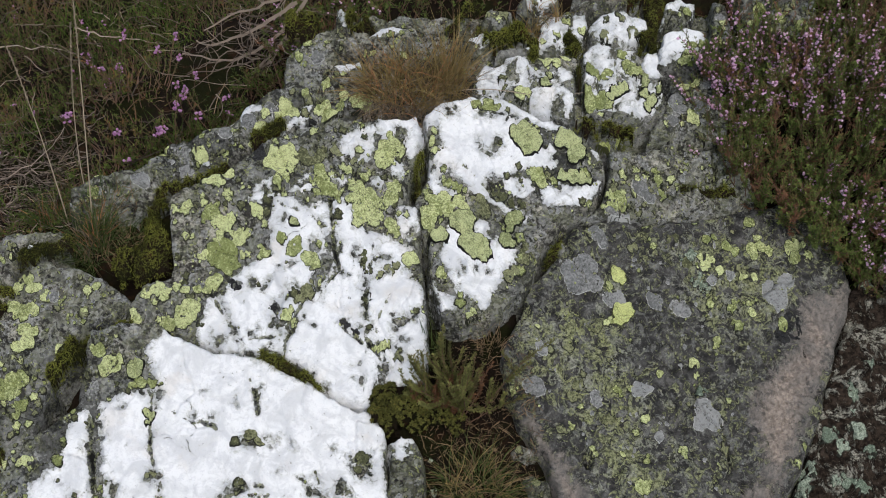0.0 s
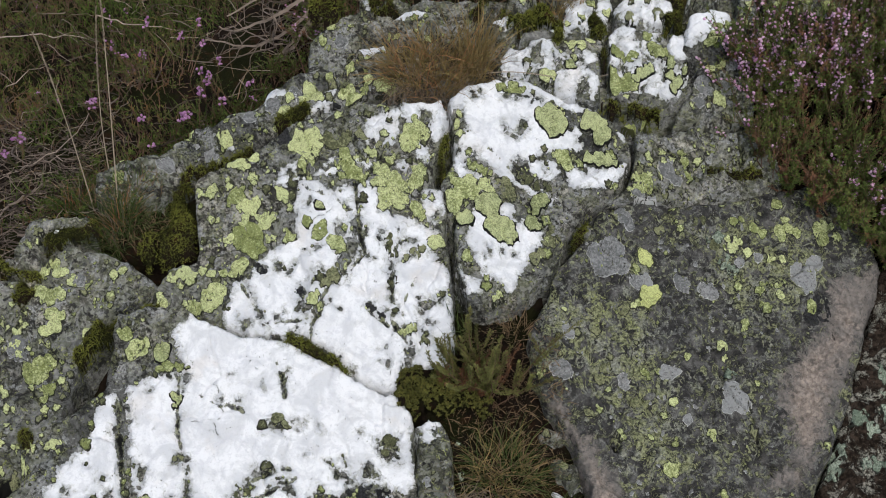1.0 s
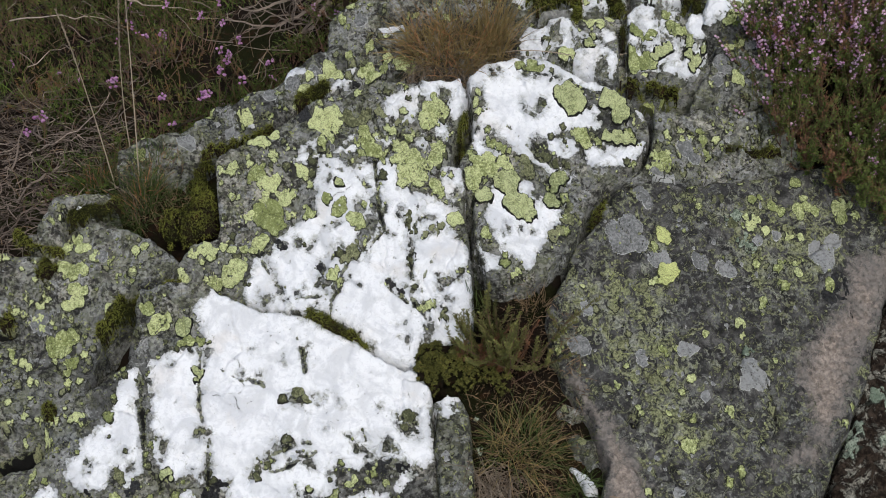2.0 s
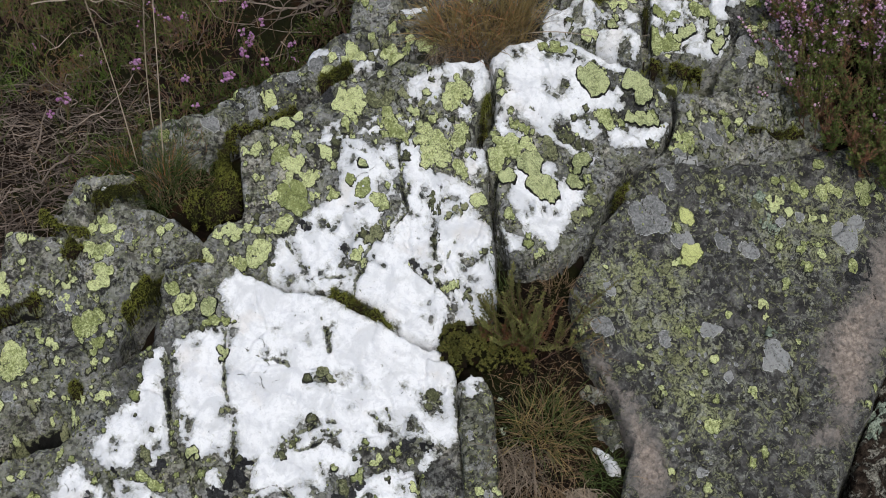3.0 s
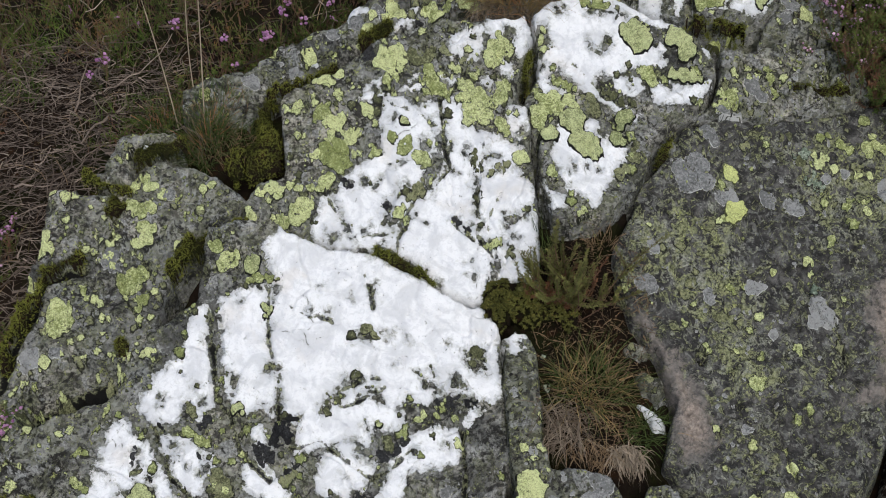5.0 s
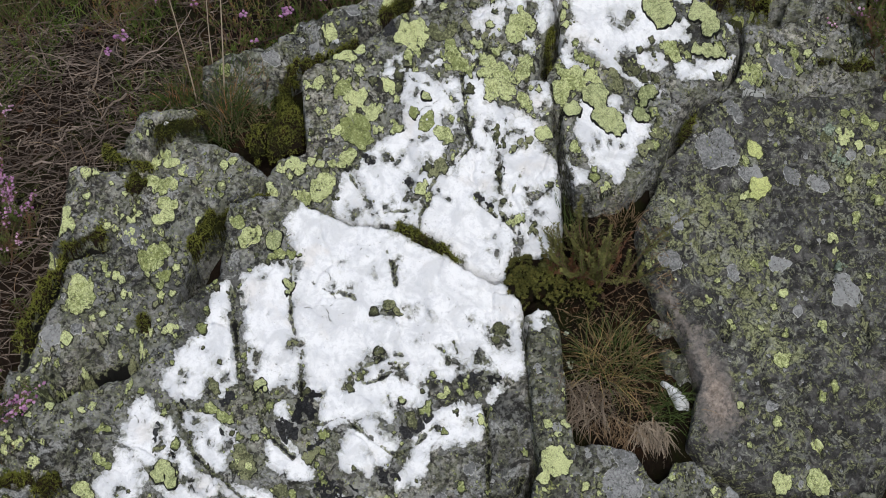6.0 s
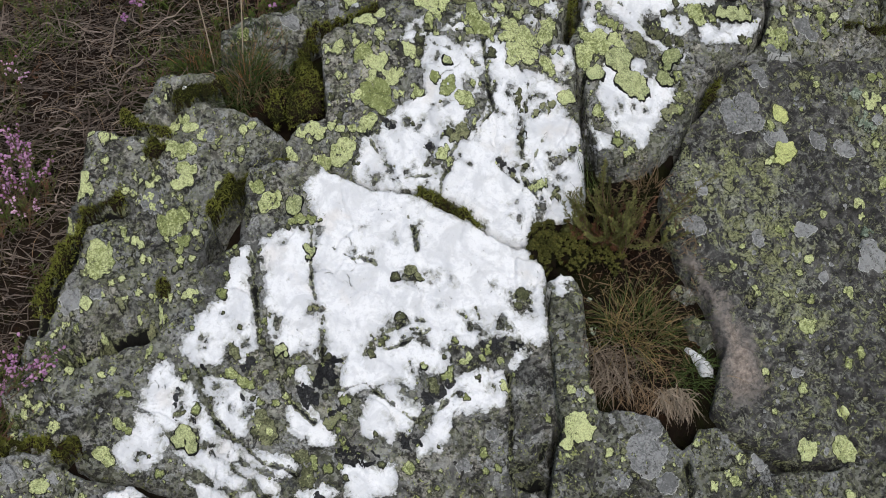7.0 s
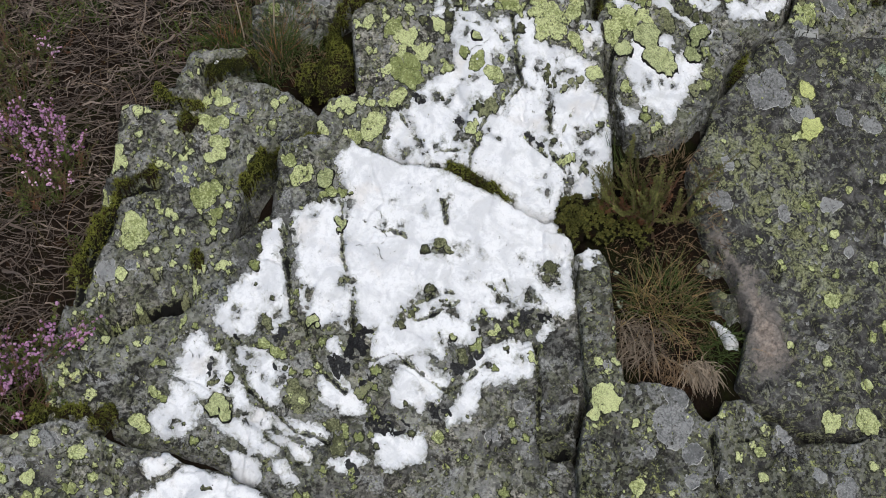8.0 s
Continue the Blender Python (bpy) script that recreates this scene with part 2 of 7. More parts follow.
def lichen_material(name, low, high, rim, rim_at=0.86, areole=420, cut=0.5):
    """A crust cracked into small islands, with a darker fringe."""
    n = Nodes(name)
    cracks = n.step(n.cells(areole, "DISTANCE_TO_EDGE"), 0.02, 0.10)
    tone = n.math("ADD", n.math("MULTIPLY", n.noise(340, 4, 0.7), 0.6), n.math("ADD", n.math("MULTIPLY", n.noise(80, 4, 0.7), 0.4), n.math("MULTIPLY", n.thing(), 0.16)))
    colour = n.mix(n.step(tone, 0.49, 0.64), low, high)
    colour = n.mix(n.math("MULTIPLY", n.math("SUBTRACT", 1.0, cracks), cut), colour, tuple(c * 0.4 for c in low))
    worm = n.math("ABSOLUTE", n.math("SUBTRACT", n.noise(130, 3, 0.6, 1.2), 0.5))
    colour = n.mix(n.math("MULTIPLY", n.math("MULTIPLY", n.step(worm, 0.034, 0.010), n.step(n.noise(45, 3), 0.38, 0.55)), 0.75 * cut + 0.2), colour, tuple(c * 0.22 for c in low))
    spots = n.math("MULTIPLY", n.step(n.noise(240, 4, 0.65, 1.6), 0.585, 0.61), n.step(n.noise(60, 3), 0.44, 0.58))
    colour = n.mix(n.math("MULTIPLY", spots, 0.85), colour, (0.03, 0.031, 0.022))
    edge = n.math("ADD", n.attr("rim"), n.math("MULTIPLY", n.math("SUBTRACT", n.noise(190, 5, 0.75, 0.5), 0.5), 1.7))
    colour = n.mix(n.step(edge, rim_at, rim_at * 0.6), colour, rim)
    height = n.math("ADD", n.math("MULTIPLY", cracks, 0.6), n.math("MULTIPLY", n.noise(500, 3), 0.7))
    return n.done(colour, 0.92, n.bump(height, 0.8, 0.0016), 0.08)


def leaf_material(name, low, high, extra=None, rough=0.7, turn=0.95):
    """Leaves and blades: each its own tone, and each plant or shoot its own."""
    n = Nodes(name)
    tone = n.math("ADD", n.math("MULTIPLY", n.piece(), 0.35), n.math("MULTIPLY", n.attr("tone"), 0.65))
    colour = n.mix(tone, low, high)
    if extra:
        colour = n.mix(n.step(n.math("ADD", n.attr("tone"), n.math("MULTIPLY", n.noise(60, 3), 0.5)), turn, turn + 0.25), colour, extra)
    return n.done(colour, rough, None, 0.12)


def soil_material(name, depth=1.0):
    n = Nodes(name)
    a, b, c = n.noise(9, 5, 0.65), n.noise(60, 5, 0.7, 0.6), n.noise(300, 3)
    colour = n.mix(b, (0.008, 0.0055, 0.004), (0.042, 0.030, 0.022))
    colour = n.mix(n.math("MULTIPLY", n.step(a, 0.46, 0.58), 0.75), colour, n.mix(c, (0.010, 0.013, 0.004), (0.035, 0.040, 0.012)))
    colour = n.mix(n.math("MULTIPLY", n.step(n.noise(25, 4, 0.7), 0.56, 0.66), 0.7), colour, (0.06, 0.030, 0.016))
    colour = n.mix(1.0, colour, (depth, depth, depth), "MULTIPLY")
    return n.done(colour, 0.95, n.bump(n.math("ADD", b, n.math("MULTIPLY", c, 0.5)), 0.9, 0.008), 0.04)


def bank_material():
    """Dark peat under a broken pale lichen crust."""
    n = Nodes("lichen_crusted_peat")
    a, b = n.noise(120, 6, 0.75), n.noise(400, 3)
    colour = n.mix(n.step(a, 0.4, 0.65), (0.012, 0.009, 0.007), (0.065, 0.048, 0.036))
    pale = n.math("MULTIPLY", n.step(n.noise(26, 9, 0.78, 0.8), 0.515, 0.545), n.step(n.noise(130, 6, 0.75), 0.42, 0.47))
    colour = n.mix(pale, colour, n.mix(n.step(b, 0.4, 0.6), (0.15, 0.145, 0.12), (0.40, 0.385, 0.32)))
    return n.done(colour, 0.95, n.bump(n.math("ADD", a, n.math("MULTIPLY", pale, 0.6)), 1.0, 0.006), 0.04)


def plain_stone(name, low, high):
    n = Nodes(name)
    a = n.noise(70, 5, 0.7)
    return n.done(n.mix(n.step(a, 0.38, 0.62), low, high), 0.85, n.bump(n.noise(240, 4, 0.7), 0.6, 0.002), 0.1)


TAN_ROCK = plain_stone("tan_stone", (0.20, 0.14, 0.09), (0.36, 0.27, 0.18))
BANK_SOIL = bank_material()
ROCK = rock_material("weathered_rock", (0.040, 0.039, 0.036), (0.265, 0.265, 0.250), 0.5, 0.5, 0.9, 0.90)
LEDGE_ROCK = rock_material("dark_weathered_rock", (0.026, 0.025, 0.0245), (0.120, 0.120, 0.117), 0.85, 0.9, 1.0, 0.80)
BOULDER_ROCK = boulder_material("dark_boulder_rock")
MAP = lichen_material("yellow_map_lichen", (0.25, 0.285, 0.105), (0.65, 0.695, 0.35), (0.028, 0.029, 0.020), 1.3)
RIMMED = lichen_material("rimmed_map_lichen", (0.25, 0.285, 0.13), (0.56, 0.60, 0.31), (0.011, 0.011, 0.010), 2.0)
BRIGHT = lichen_material("bright_map_lichen", (0.36, 0.40, 0.13), (0.64, 0.68, 0.28), (0.07, 0.075, 0.03), 1.1)
OLIVE = lichen_material("olive_crust", (0.10, 0.106, 0.055), (0.29, 0.30, 0.165), (0.025, 0.025, 0.020), 1.4)
GREY = lichen_material("grey_crust", (0.150, 0.152, 0.150), (0.300, 0.304, 0.300), (0.44, 0.445, 0.43), 0.8, 260, 0.12)
MINT = lichen_material("mint_green_lichen", (0.15, 0.19, 0.14), (0.38, 0.43, 0.34), (0.03, 0.032, 0.025), 1.6, 200)
BLACK = lichen_material("black_crust", (0.018, 0.018, 0.019), (0.05, 0.05, 0.052), (0.02, 0.02, 0.02), 0.5, 300)
CRUST = {"map": MAP, "rimmed": RIMMED, "bright": BRIGHT, "olive": OLIVE, "grey": GREY, "mint": MINT, "black": BLACK}
CRUST_LABEL = {"map": "yellow-green map lichen crust", "rimmed": "round map lichen with a black rim", "bright": "bright lemon-yellow lichen crust",
               "olive": "dull olive lichen crust", "grey": "pale grey round lichen crust", "mint": "mint-green leafy lichen", "black": "black lichen crust"}
SOIL = soil_material("peat_and_litter", 0.65)
MOSS_BED = soil_material("moss_bed", 0.8)
# darker copy of the soil: the deep gap's shade is put into its colour
PEAT_SOIL = soil_material("shaded_peat", 0.45)
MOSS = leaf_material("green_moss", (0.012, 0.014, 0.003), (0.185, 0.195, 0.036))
STAR_MOSS = leaf_material("olive_star_moss", (0.008, 0.009, 0.003), (0.19, 0.19, 0.048), (0.12, 0.07, 0.02), turn=1.12)
HEATHER_LEAF = leaf_material("heather_leaf", (0.026, 0.040, 0.009), (0.17, 0.215, 0.055), (0.16, 0.080, 0.045), turn=0.88)
YOUNG_LEAF = leaf_material("young_heather_leaf", (0.035, 0.040, 0.010), (0.23, 0.225, 0.075))
RUSTY_LEAF = leaf_material("rusty_heather_leaf", (0.05, 0.022, 0.012), (0.20, 0.10, 0.05))
CARPET_LEAF = leaf_material("heath_leaf", (0.012, 0.022, 0.004), (0.150, 0.195, 0.042), (0.17, 0.090, 0.035), turn=0.96)
STEM = leaf_material("heather_stem", (0.06, 0.035, 0.022), (0.18, 0.11, 0.08))
TWIG = leaf_material("dead_twig", (0.018, 0.011, 0.008), (0.38, 0.305, 0.25))
FLOWER = leaf_material("heather_bell", (0.26, 0.09, 0.20), (0.82, 0.56, 0.74))
PINK_FLOWER = leaf_material("pink_heather_bell", (0.22, 0.07, 0.19), (0.62, 0.37, 0.56))
DEEP_FLOWER = leaf_material("purple_heather_bell", (0.22, 0.08, 0.20), (0.52, 0.29, 0.48))
TUFT_GRASS = leaf_material("brown_green_grass", (0.080, 0.060, 0.021), (0.39, 0.29, 0.125), (0.38, 0.18, 0.085))
DRY_GRASS = leaf_material("dry_grass", (0.085, 0.052, 0.030), (0.36, 0.26, 0.155), (0.10, 0.085, 0.03))
GREEN_GRASS = leaf_material("green_grass", (0.022, 0.040, 0.010), (0.115, 0.150, 0.045), (0.22, 0.15, 0.09))
HEATH_GREEN = leaf_material("heath_green", (0.012, 0.026, 0.005), (0.145, 0.205, 0.040))
RED_GRASS = leaf_material("red_tan_grass", (0.16, 0.055, 0.025), (0.44, 0.23, 0.11))
STRAW = leaf_material("bleached_straw", (0.07, 0.050, 0.036), (0.37, 0.305, 0.23))


# ---- relief of the outcrop: plain height functions over the plan (metres) ----
def lattice(ix, iy, seed):
    h = (ix.astype(np.int64) * 374761393 + iy.astype(np.int64) * 668265263 + seed * 982451653) & 0x7FFFFFFF
    h = ((h ^ (h >> 13)) * 1274126177) & 0x7FFFFFFF
    h = ((h ^ (h >> 16)) * 668265263) & 0x7FFFFFFF
    return (h & 0xFFFF) / 32767.5 - 1.0


def grain(x, y, size, seed=0):
    """Smooth noise from -1 to 1 with bumps of about that size."""
    x, y = np.asarray(x, float) / size, np.asarray(y, float) / size
    ix, iy = np.floor(x), np.floor(y)
    fx, fy = x - ix, y - iy
    fx, fy = fx * fx * fx * (fx * (fx * 6 - 15) + 10), fy * fy * fy * (fy * (fy * 6 - 15) + 10)
    a, b = lattice(ix, iy, seed), lattice(ix + 1, iy, seed)
    c, d = lattice(ix, iy + 1, seed), lattice(ix + 1, iy + 1, seed)
    return (a * (1 - fx) + b * fx) * (1 - fy) + (c * (1 - fx) + d * fx) * fy


def rough(x, y, size, octaves=4, seed=0):
    out, amp = 0.0, 1.0
    for i in range(octaves):
        out = out + amp * grain(x * 0.8 + y * 0.6, y * 0.8 - x * 0.6, size, seed + i) if i % 2 else out + amp * grain(x, y, size, seed + i)
        size, amp = size * 0.48, amp * 0.5
    return out / 1.6


def hillside(x, y):
    """The mean slope of the outcrop."""
    v = y - 1.05
    return 0.389 - 0.105 * x + 0.645 * v - 0.045 * x * x + 0.168 * x * v + 0.093 * v * v


def soil(x, y):
    """The ground round and under the outcrop."""
    x, y = np.asarray(x, float), np.asarray(y, float)
    left = 0.42 + 0.12 * (np.clip(y, 0, 6) - 1.48) + 0.25 * np.clip(x + 0.8, -1.5, 1.6)
    z = np.minimum(hillside(np.clip(x, -1.5, 1.5), np.clip(y, 0.2, 2.2)) - 0.085, left)
    near = np.clip((np.abs(x) + np.abs(y - 1)) / 4, 0, 1)
    return np.maximum(z, 0.01) + 0.012 * grain(x, y, 0.09, 5) + 0.02 * grain(x, y, 0.3, 6) + 0.25 * near * grain(x, y, 4.0, 7)


def edge_distance(x, y, corners):
    """Signed distance to a closed outline, inside positive."""
    x, y = np.asarray(x, float), np.asarray(y, float)
    best, inside = np.full(x.shape, 9.0), np.zeros(x.shape, bool)
    for (ax, ay), (bx, by) in zip(corners, corners[1:] + corners[:1]):
        dx, dy = bx - ax, by - ay
        t = np.clip(((x - ax) * dx + (y - ay) * dy) / (dx * dx + dy * dy + 1e-12), 0, 1)
        best = np.minimum(best, np.hypot(x - ax - t * dx, y - ay - t * dy))
        cross = (ay > y) != (by > y)
        inside ^= cross & (x < ax + (y - ay) * dx / (dy if abs(dy) > 1e-9 else 1e-9))
    return np.where(inside, best, -best)


def line_distance(x, y, points):
    best = np.full(np.shape(x), 9.0)
    for (ax, ay), (bx, by) in zip(points, points[1:]):
        dx, dy = bx - ax, by - ay
        t = np.clip(((x - ax) * dx + (y - ay) * dy) / (dx * dx + dy * dy + 1e-12), 0, 1)
        best = np.minimum(best, np.hypot(x - ax - t * dx, y - ay - t * dy))
    return best


def facets(x, y, size, seed):
    """Broken facets: each cell's own height and tilt, and the distance from its border."""
    x, y = np.asarray(x, float), np.asarray(y, float)
    x = x + 0.22 * size * grain(x, y, size * 0.9, seed + 5) + 0.07 * size * grain(x, y, size * 0.25, seed + 6)
    y = y + 0.22 * size * grain(x, y, size * 0.9, seed + 7) + 0.07 * size * grain(x, y, size * 0.25, seed + 8)
    u, v = x / size + 0.35 * y / size, y / size * 1.25
    iu, iv = np.floor(u), np.floor(v)
    best, second = np.full(u.shape, 9.0), np.full(u.shape, 9.0)
    high = np.zeros(u.shape)
    for a in (-1, 0, 1):
        for b in (-1, 0, 1):
            ca, cb = iu + a, iv + b
            pu, pv = ca + 0.5 + 0.46 * lattice(ca, cb, seed), cb + 0.5 + 0.46 * lattice(ca, cb, seed + 1)
            d = np.hypot(u - pu, v - pv)
            h = lattice(ca, cb, seed + 2) + 0.9 * (u - pu) * lattice(ca, cb, seed + 3) + 0.9 * (v - pv) * lattice(ca, cb, seed + 4)
            closer = d < best
            second = np.where(closer, best, np.minimum(second, d))
            high = np.where(closer, h, high)
            best = np.where(closer, d, best)
    return high, (second - best) * size * 0.5


def pairs(flat):
    """Millimetres in a row to points in metres."""
    return [(a / 1000, b / 1000) for a, b in zip(flat[::2], flat[1::2])]


def plane(s, x, y):
    return hillside(x, y) + s["lift"] + s["tilt"][0] * (x - s["mid"][0]) + s["tilt"][1] * (y - s["mid"][1])


def edge_in(s, x, y):
    return edge_distance(x, y, s["outline"]) + 0.004 * grain(x, y, 0.03, 31) + 0.002 * grain(x, y, 0.011, 32)


def crack_depth(s, x, y):
    """Fissures in one stone: how deep, and how near."""
    deep, near = np.zeros(np.shape(x)), np.full(np.shape(x), 0.05)
    for points, width, depth in s["cracks"]:
        d = line_distance(x, y, points) + 0.0022 * grain(x, y, 0.013, 41) + 0.0012 * grain(x, y, 0.006, 42)
        deep = np.maximum(deep, depth * np.clip(1 - d / width, 0, 1) ** 0.7)
        near = np.minimum(near, d - width * 0.5)
    return deep, near


def top(s, x, y):
    """The height of a stone's upper face."""
    x, y = np.asarray(x, float), np.asarray(y, float)
    d = edge_in(s, x, y)
    r = s["round"]
    fall = r * (1 - np.sqrt(np.clip(1 - (1 - np.clip(d / r, 0, 1)) ** 2, 0, 1))) * 0.7
    wall = np.clip(-d / 0.007, 0, 1.9) * s["thick"] * 1.3
    relief = s["rough"] * (0.007 * rough(x, y, 0.10, 2, s["seed"]) + 0.0045 * rough(x, y, 0.032, 3, s["seed"] + 9))
    steps = s["rough"] * 0.004 * np.abs(grain(x + 0.4 * y, y, 0.05, s["seed"] + 20))
    fine = 0.0013 * rough(x, y, 0.010, 3, s["seed"] + 15)
    deep, _ = crack_depth(s, x, y)
    high, gap = facets(x, y, 0.075, s["seed"] + 30)
    small, notch = facets(x, y, 0.026, s["seed"] + 40)
    open_gap = np.clip(1.6 * grain(x, y, 0.06, s["seed"] + 25) + 0.3, 0, 1)
    broken = s["rough"] * (0.0045 * high + 0.0017 * small) - s["rough"] * (0.007 * np.clip(1 - gap / 0.003, 0, 1) + 0.0016 * np.clip(1 - notch / 0.002, 0, 1)) * open_gap
    return plane(s, x, y) + relief + broken - steps + fine - fall - wall - deep


# ---- mesh helpers ----
def mesh_object(name, verts, faces, material, values=None, smooth=False):
    """faces: rows of three or four corners. values: numbers for each vertex, by name."""
    verts, faces = np.asarray(verts, np.float32), np.asarray(faces, np.int32)
    me = bpy.data.meshes.new(name)
    k = faces.shape[1]
    me.vertices.add(len(verts))
    me.vertices.foreach_set("co", verts.ravel())
    me.loops.add(faces.size)
    me.loops.foreach_set("vertex_index", faces.ravel())
    me.polygons.add(len(faces))
    me.polygons.foreach_set("loop_start", np.arange(0, faces.size, k, dtype=np.int32))
    me.polygons.foreach_set("use_smooth", np.full(len(faces), smooth))
    for key, v in (values or {}).items():
        me.attributes.new(key, "FLOAT", "POINT").data.foreach_set("value", np.asarray(v, np.float32))
    me.update(calc_edges=True)
    me.validate()
    me.materials.append(material)
    return new(name, me)


def part(name, data, material, parent, label="", smooth=False):
    """data: verts, faces, values of a piece, as ONE mesh under a thing or a part."""
    ob = mesh_object(name, *data[:2], material, data[2] if len(data) > 2 else None, smooth)
    ob.parent = parent
    if parent.type == "EMPTY":
        ob.matrix_parent_inverse = parent.matrix_basis.inverted()
    return tagged(ob, label)


def thing(name, at, label, category, group="", kind=""):
    ob = new(name)
    ob.empty_display_size = 0.02
    ob.matrix_basis = pose(*at)
    return tagged(ob, label, category, group, kind)


def joined(pieces):
    """Several (verts, faces, values) into one."""
    vs, fs, vals, base = [], [], {}, 0
    for v, f, a in pieces:
        vs.append(v)
        fs.append(np.asarray(f) + base)
        base += len(v)
        for key, row in a.items():
            vals.setdefault(key, []).append(row)
    return np.concatenate(vs), np.concatenate(fs), {k: np.concatenate(r) for k, r in vals.items()}


def unit(v):
    return v / np.maximum(np.linalg.norm(v, axis=-1, keepdims=True), 1e-9)


def ribbons(roots, ways, length, width, droop, tone, bends=4, seed=0, taper=1.0, wander=0.05):
    """Tapered blades that bow over: one curved strip each."""
    rng = np.random.default_rng(seed)
    n = len(roots)
    length, width, droop = (np.broadcast_to(a, n) for a in (length, width, droop))
    side = unit(np.cross(ways, rng.normal(size=(n, 3))))
    verts = []
    p, d = np.array(roots, float), unit(np.array(ways, float))
    for i in range(bends + 1):
        w = (width * (1 - taper * (i / bends) ** 1.6) * 0.5 + 0.00006)[:, None]
        verts += [p - side * w, p + side * w]
        d = unit(d + np.array([0, 0, -1.0]) * (droop / bends)[:, None] + rng.normal(size=(n, 3)) * wander)
        p = p + d * (length / bends)[:, None]
    v = np.stack(verts, 1)
    m = 2 * (bends + 1)
    quad = np.array([(2 * i, 2 * i + 1, 2 * i + 3, 2 * i + 2) for i in range(bends)])
    f = (np.arange(n)[:, None, None] * m + quad[None]).reshape(-1, 4)
    return v.reshape(-1, 3), f, {"tone": np.repeat(np.broadcast_to(tone, n), m)}


def tubes(lines, radius, tone):
    """Round stems along lines (n, k, 3), thinner to the tip."""
    lines = np.asarray(lines, float)
    n, k = lines.shape[:2]
    radius = np.broadcast_to(radius, n)
    way = unit(np.gradient(lines, axis=1))
    ref = np.where(np.abs(way[..., 2:3]) > 0.9, np.array([1.0, 0, 0]), np.array([0, 0, 1.0]))
    a = unit(np.cross(way, ref))
    b = np.cross(way, a)
    r = radius[:, None] * np.linspace(1, 0.35, k)[None]
    ring = [lines + (a * math.cos(t) + b * math.sin(t)) * r[..., None] for t in (0, 2.094, 4.189)]
    v = np.stack(ring, 2).reshape(-1, 3)
    quad = np.array([(3 * i + j, 3 * i + (j + 1) % 3, 3 * i + 3 + (j + 1) % 3, 3 * i + 3 + j) for i in range(k - 1) for j in range(3)])
    f = (np.arange(n)[:, None, None] * (3 * k) + quad[None]).reshape(-1, 4)
    return v, f, {"tone": np.repeat(np.broadcast_to(tone, n), 3 * k)}


def stems(roots, ways, length, bends, wander, droop, seed):
    """Lines that wander as they grow."""
    rng = np.random.default_rng(seed)
    n = len(roots)
    length, droop = np.broadcast_to(length, n), np.broadcast_to(droop, n)
    p, d, out = np.array(roots, float), unit(np.array(ways, float)), []
    for i in range(bends + 1):
        out.append(p)
        d = unit(d + rng.normal(size=(n, 3)) * wander + np.array([0, 0, -1.0]) * (droop / bends)[:, None])
        p = p + d * (length / bends)[:, None]
    return np.stack(out, 1)


def leaves_on(lines, spacing, size, start, tone, spread=0.7, seed=0, width=0.14):
    """Scale-like small leaves round stems: a folded lozenge each."""
    rng = np.random.default_rng(seed)
    n, k = lines.shape[:2]
    full = np.linalg.norm(np.diff(lines, axis=1), axis=2).sum(1)
    count = np.maximum((full * (1 - start) / spacing).astype(int), 1)
    who = np.repeat(np.arange(n), count)
    u = start + (1 - start) * rng.random(len(who))
    s = u * (k - 1)
    i = np.minimum(s.astype(int), k - 2)
    fr = (s - i)[:, None]
    a, b = lines[who, i], lines[who, i + 1]
    p, way = a + (b - a) * fr, unit(b - a)
    out = unit(np.cross(way, rng.normal(size=(len(who), 3))))
    d = unit(way * (1 - spread) + out * spread)
    side = unit(np.cross(d, out + 0.3 * way + 1e-3))
    ln = (size * (0.7 + 0.6 * rng.random(len(who))))[:, None]
    v = np.stack([p, p + d * ln * 0.5 + side * ln * width, p + d * ln, p + d * ln * 0.5 - side * ln * width], 1)
    f = np.arange(len(who) * 4).reshape(-1, 4)
    return v.reshape(-1, 3), f, {"tone": np.repeat(np.broadcast_to(tone, n)[who], 4)}


def bells_on(lines, per_stem, size, low, high, seed=0):
    """Flower bells that nod from the upper part of stems."""
    rng = np.random.default_rng(seed)
    n, k = lines.shape[:2]
    who = np.repeat(np.arange(n), per_stem)
    s = (low + (high - low) * rng.random(len(who))) * (k - 1)
    i = np.minimum(s.astype(int), k - 2)
    a, b = lines[who, i], lines[who, i + 1]
    p = a + (b - a) * (s - i)[:, None]
    out = unit(rng.normal(size=(len(who), 3)) * np.array([1, 1, 0.35]) + np.array([0, -0.25, 0.05]))
    sz = (size * (0.75 + 0.5 * rng.random(len(who))))[:, None]
    p = p + out * sz * 0.75
    a = unit(np.cross(out, np.array([0.2, 0.1, 1.0])))
    b = np.cross(out, a)
    rows = [p - out * sz * 0.5]
    for h, r in ((-0.2, 0.36), (0.25, 0.42)):
        rows += [p + out * sz * h + (a * math.cos(t) + b * math.sin(t)) * sz * r for t in (0, 1.2566, 2.5133, 3.7699, 5.0265)]
    rows.append(p + out * sz * 0.62)
    v = np.stack(rows, 1)
    tri = [(0, 1 + (j + 1) % 5, 1 + j) for j in range(5)] + [(11, 6 + j, 6 + (j + 1) % 5) for j in range(5)]
    for j in range(5):
        tri += [(1 + j, 1 + (j + 1) % 5, 6 + (j + 1) % 5), (1 + j, 6 + (j + 1) % 5, 6 + j)]
    f = (np.arange(len(who))[:, None, None] * 12 + np.array(tri)[None]).reshape(-1, 3)
    return v.reshape(-1, 3), f, {"tone": np.repeat(rng.random(len(who)), 12)}


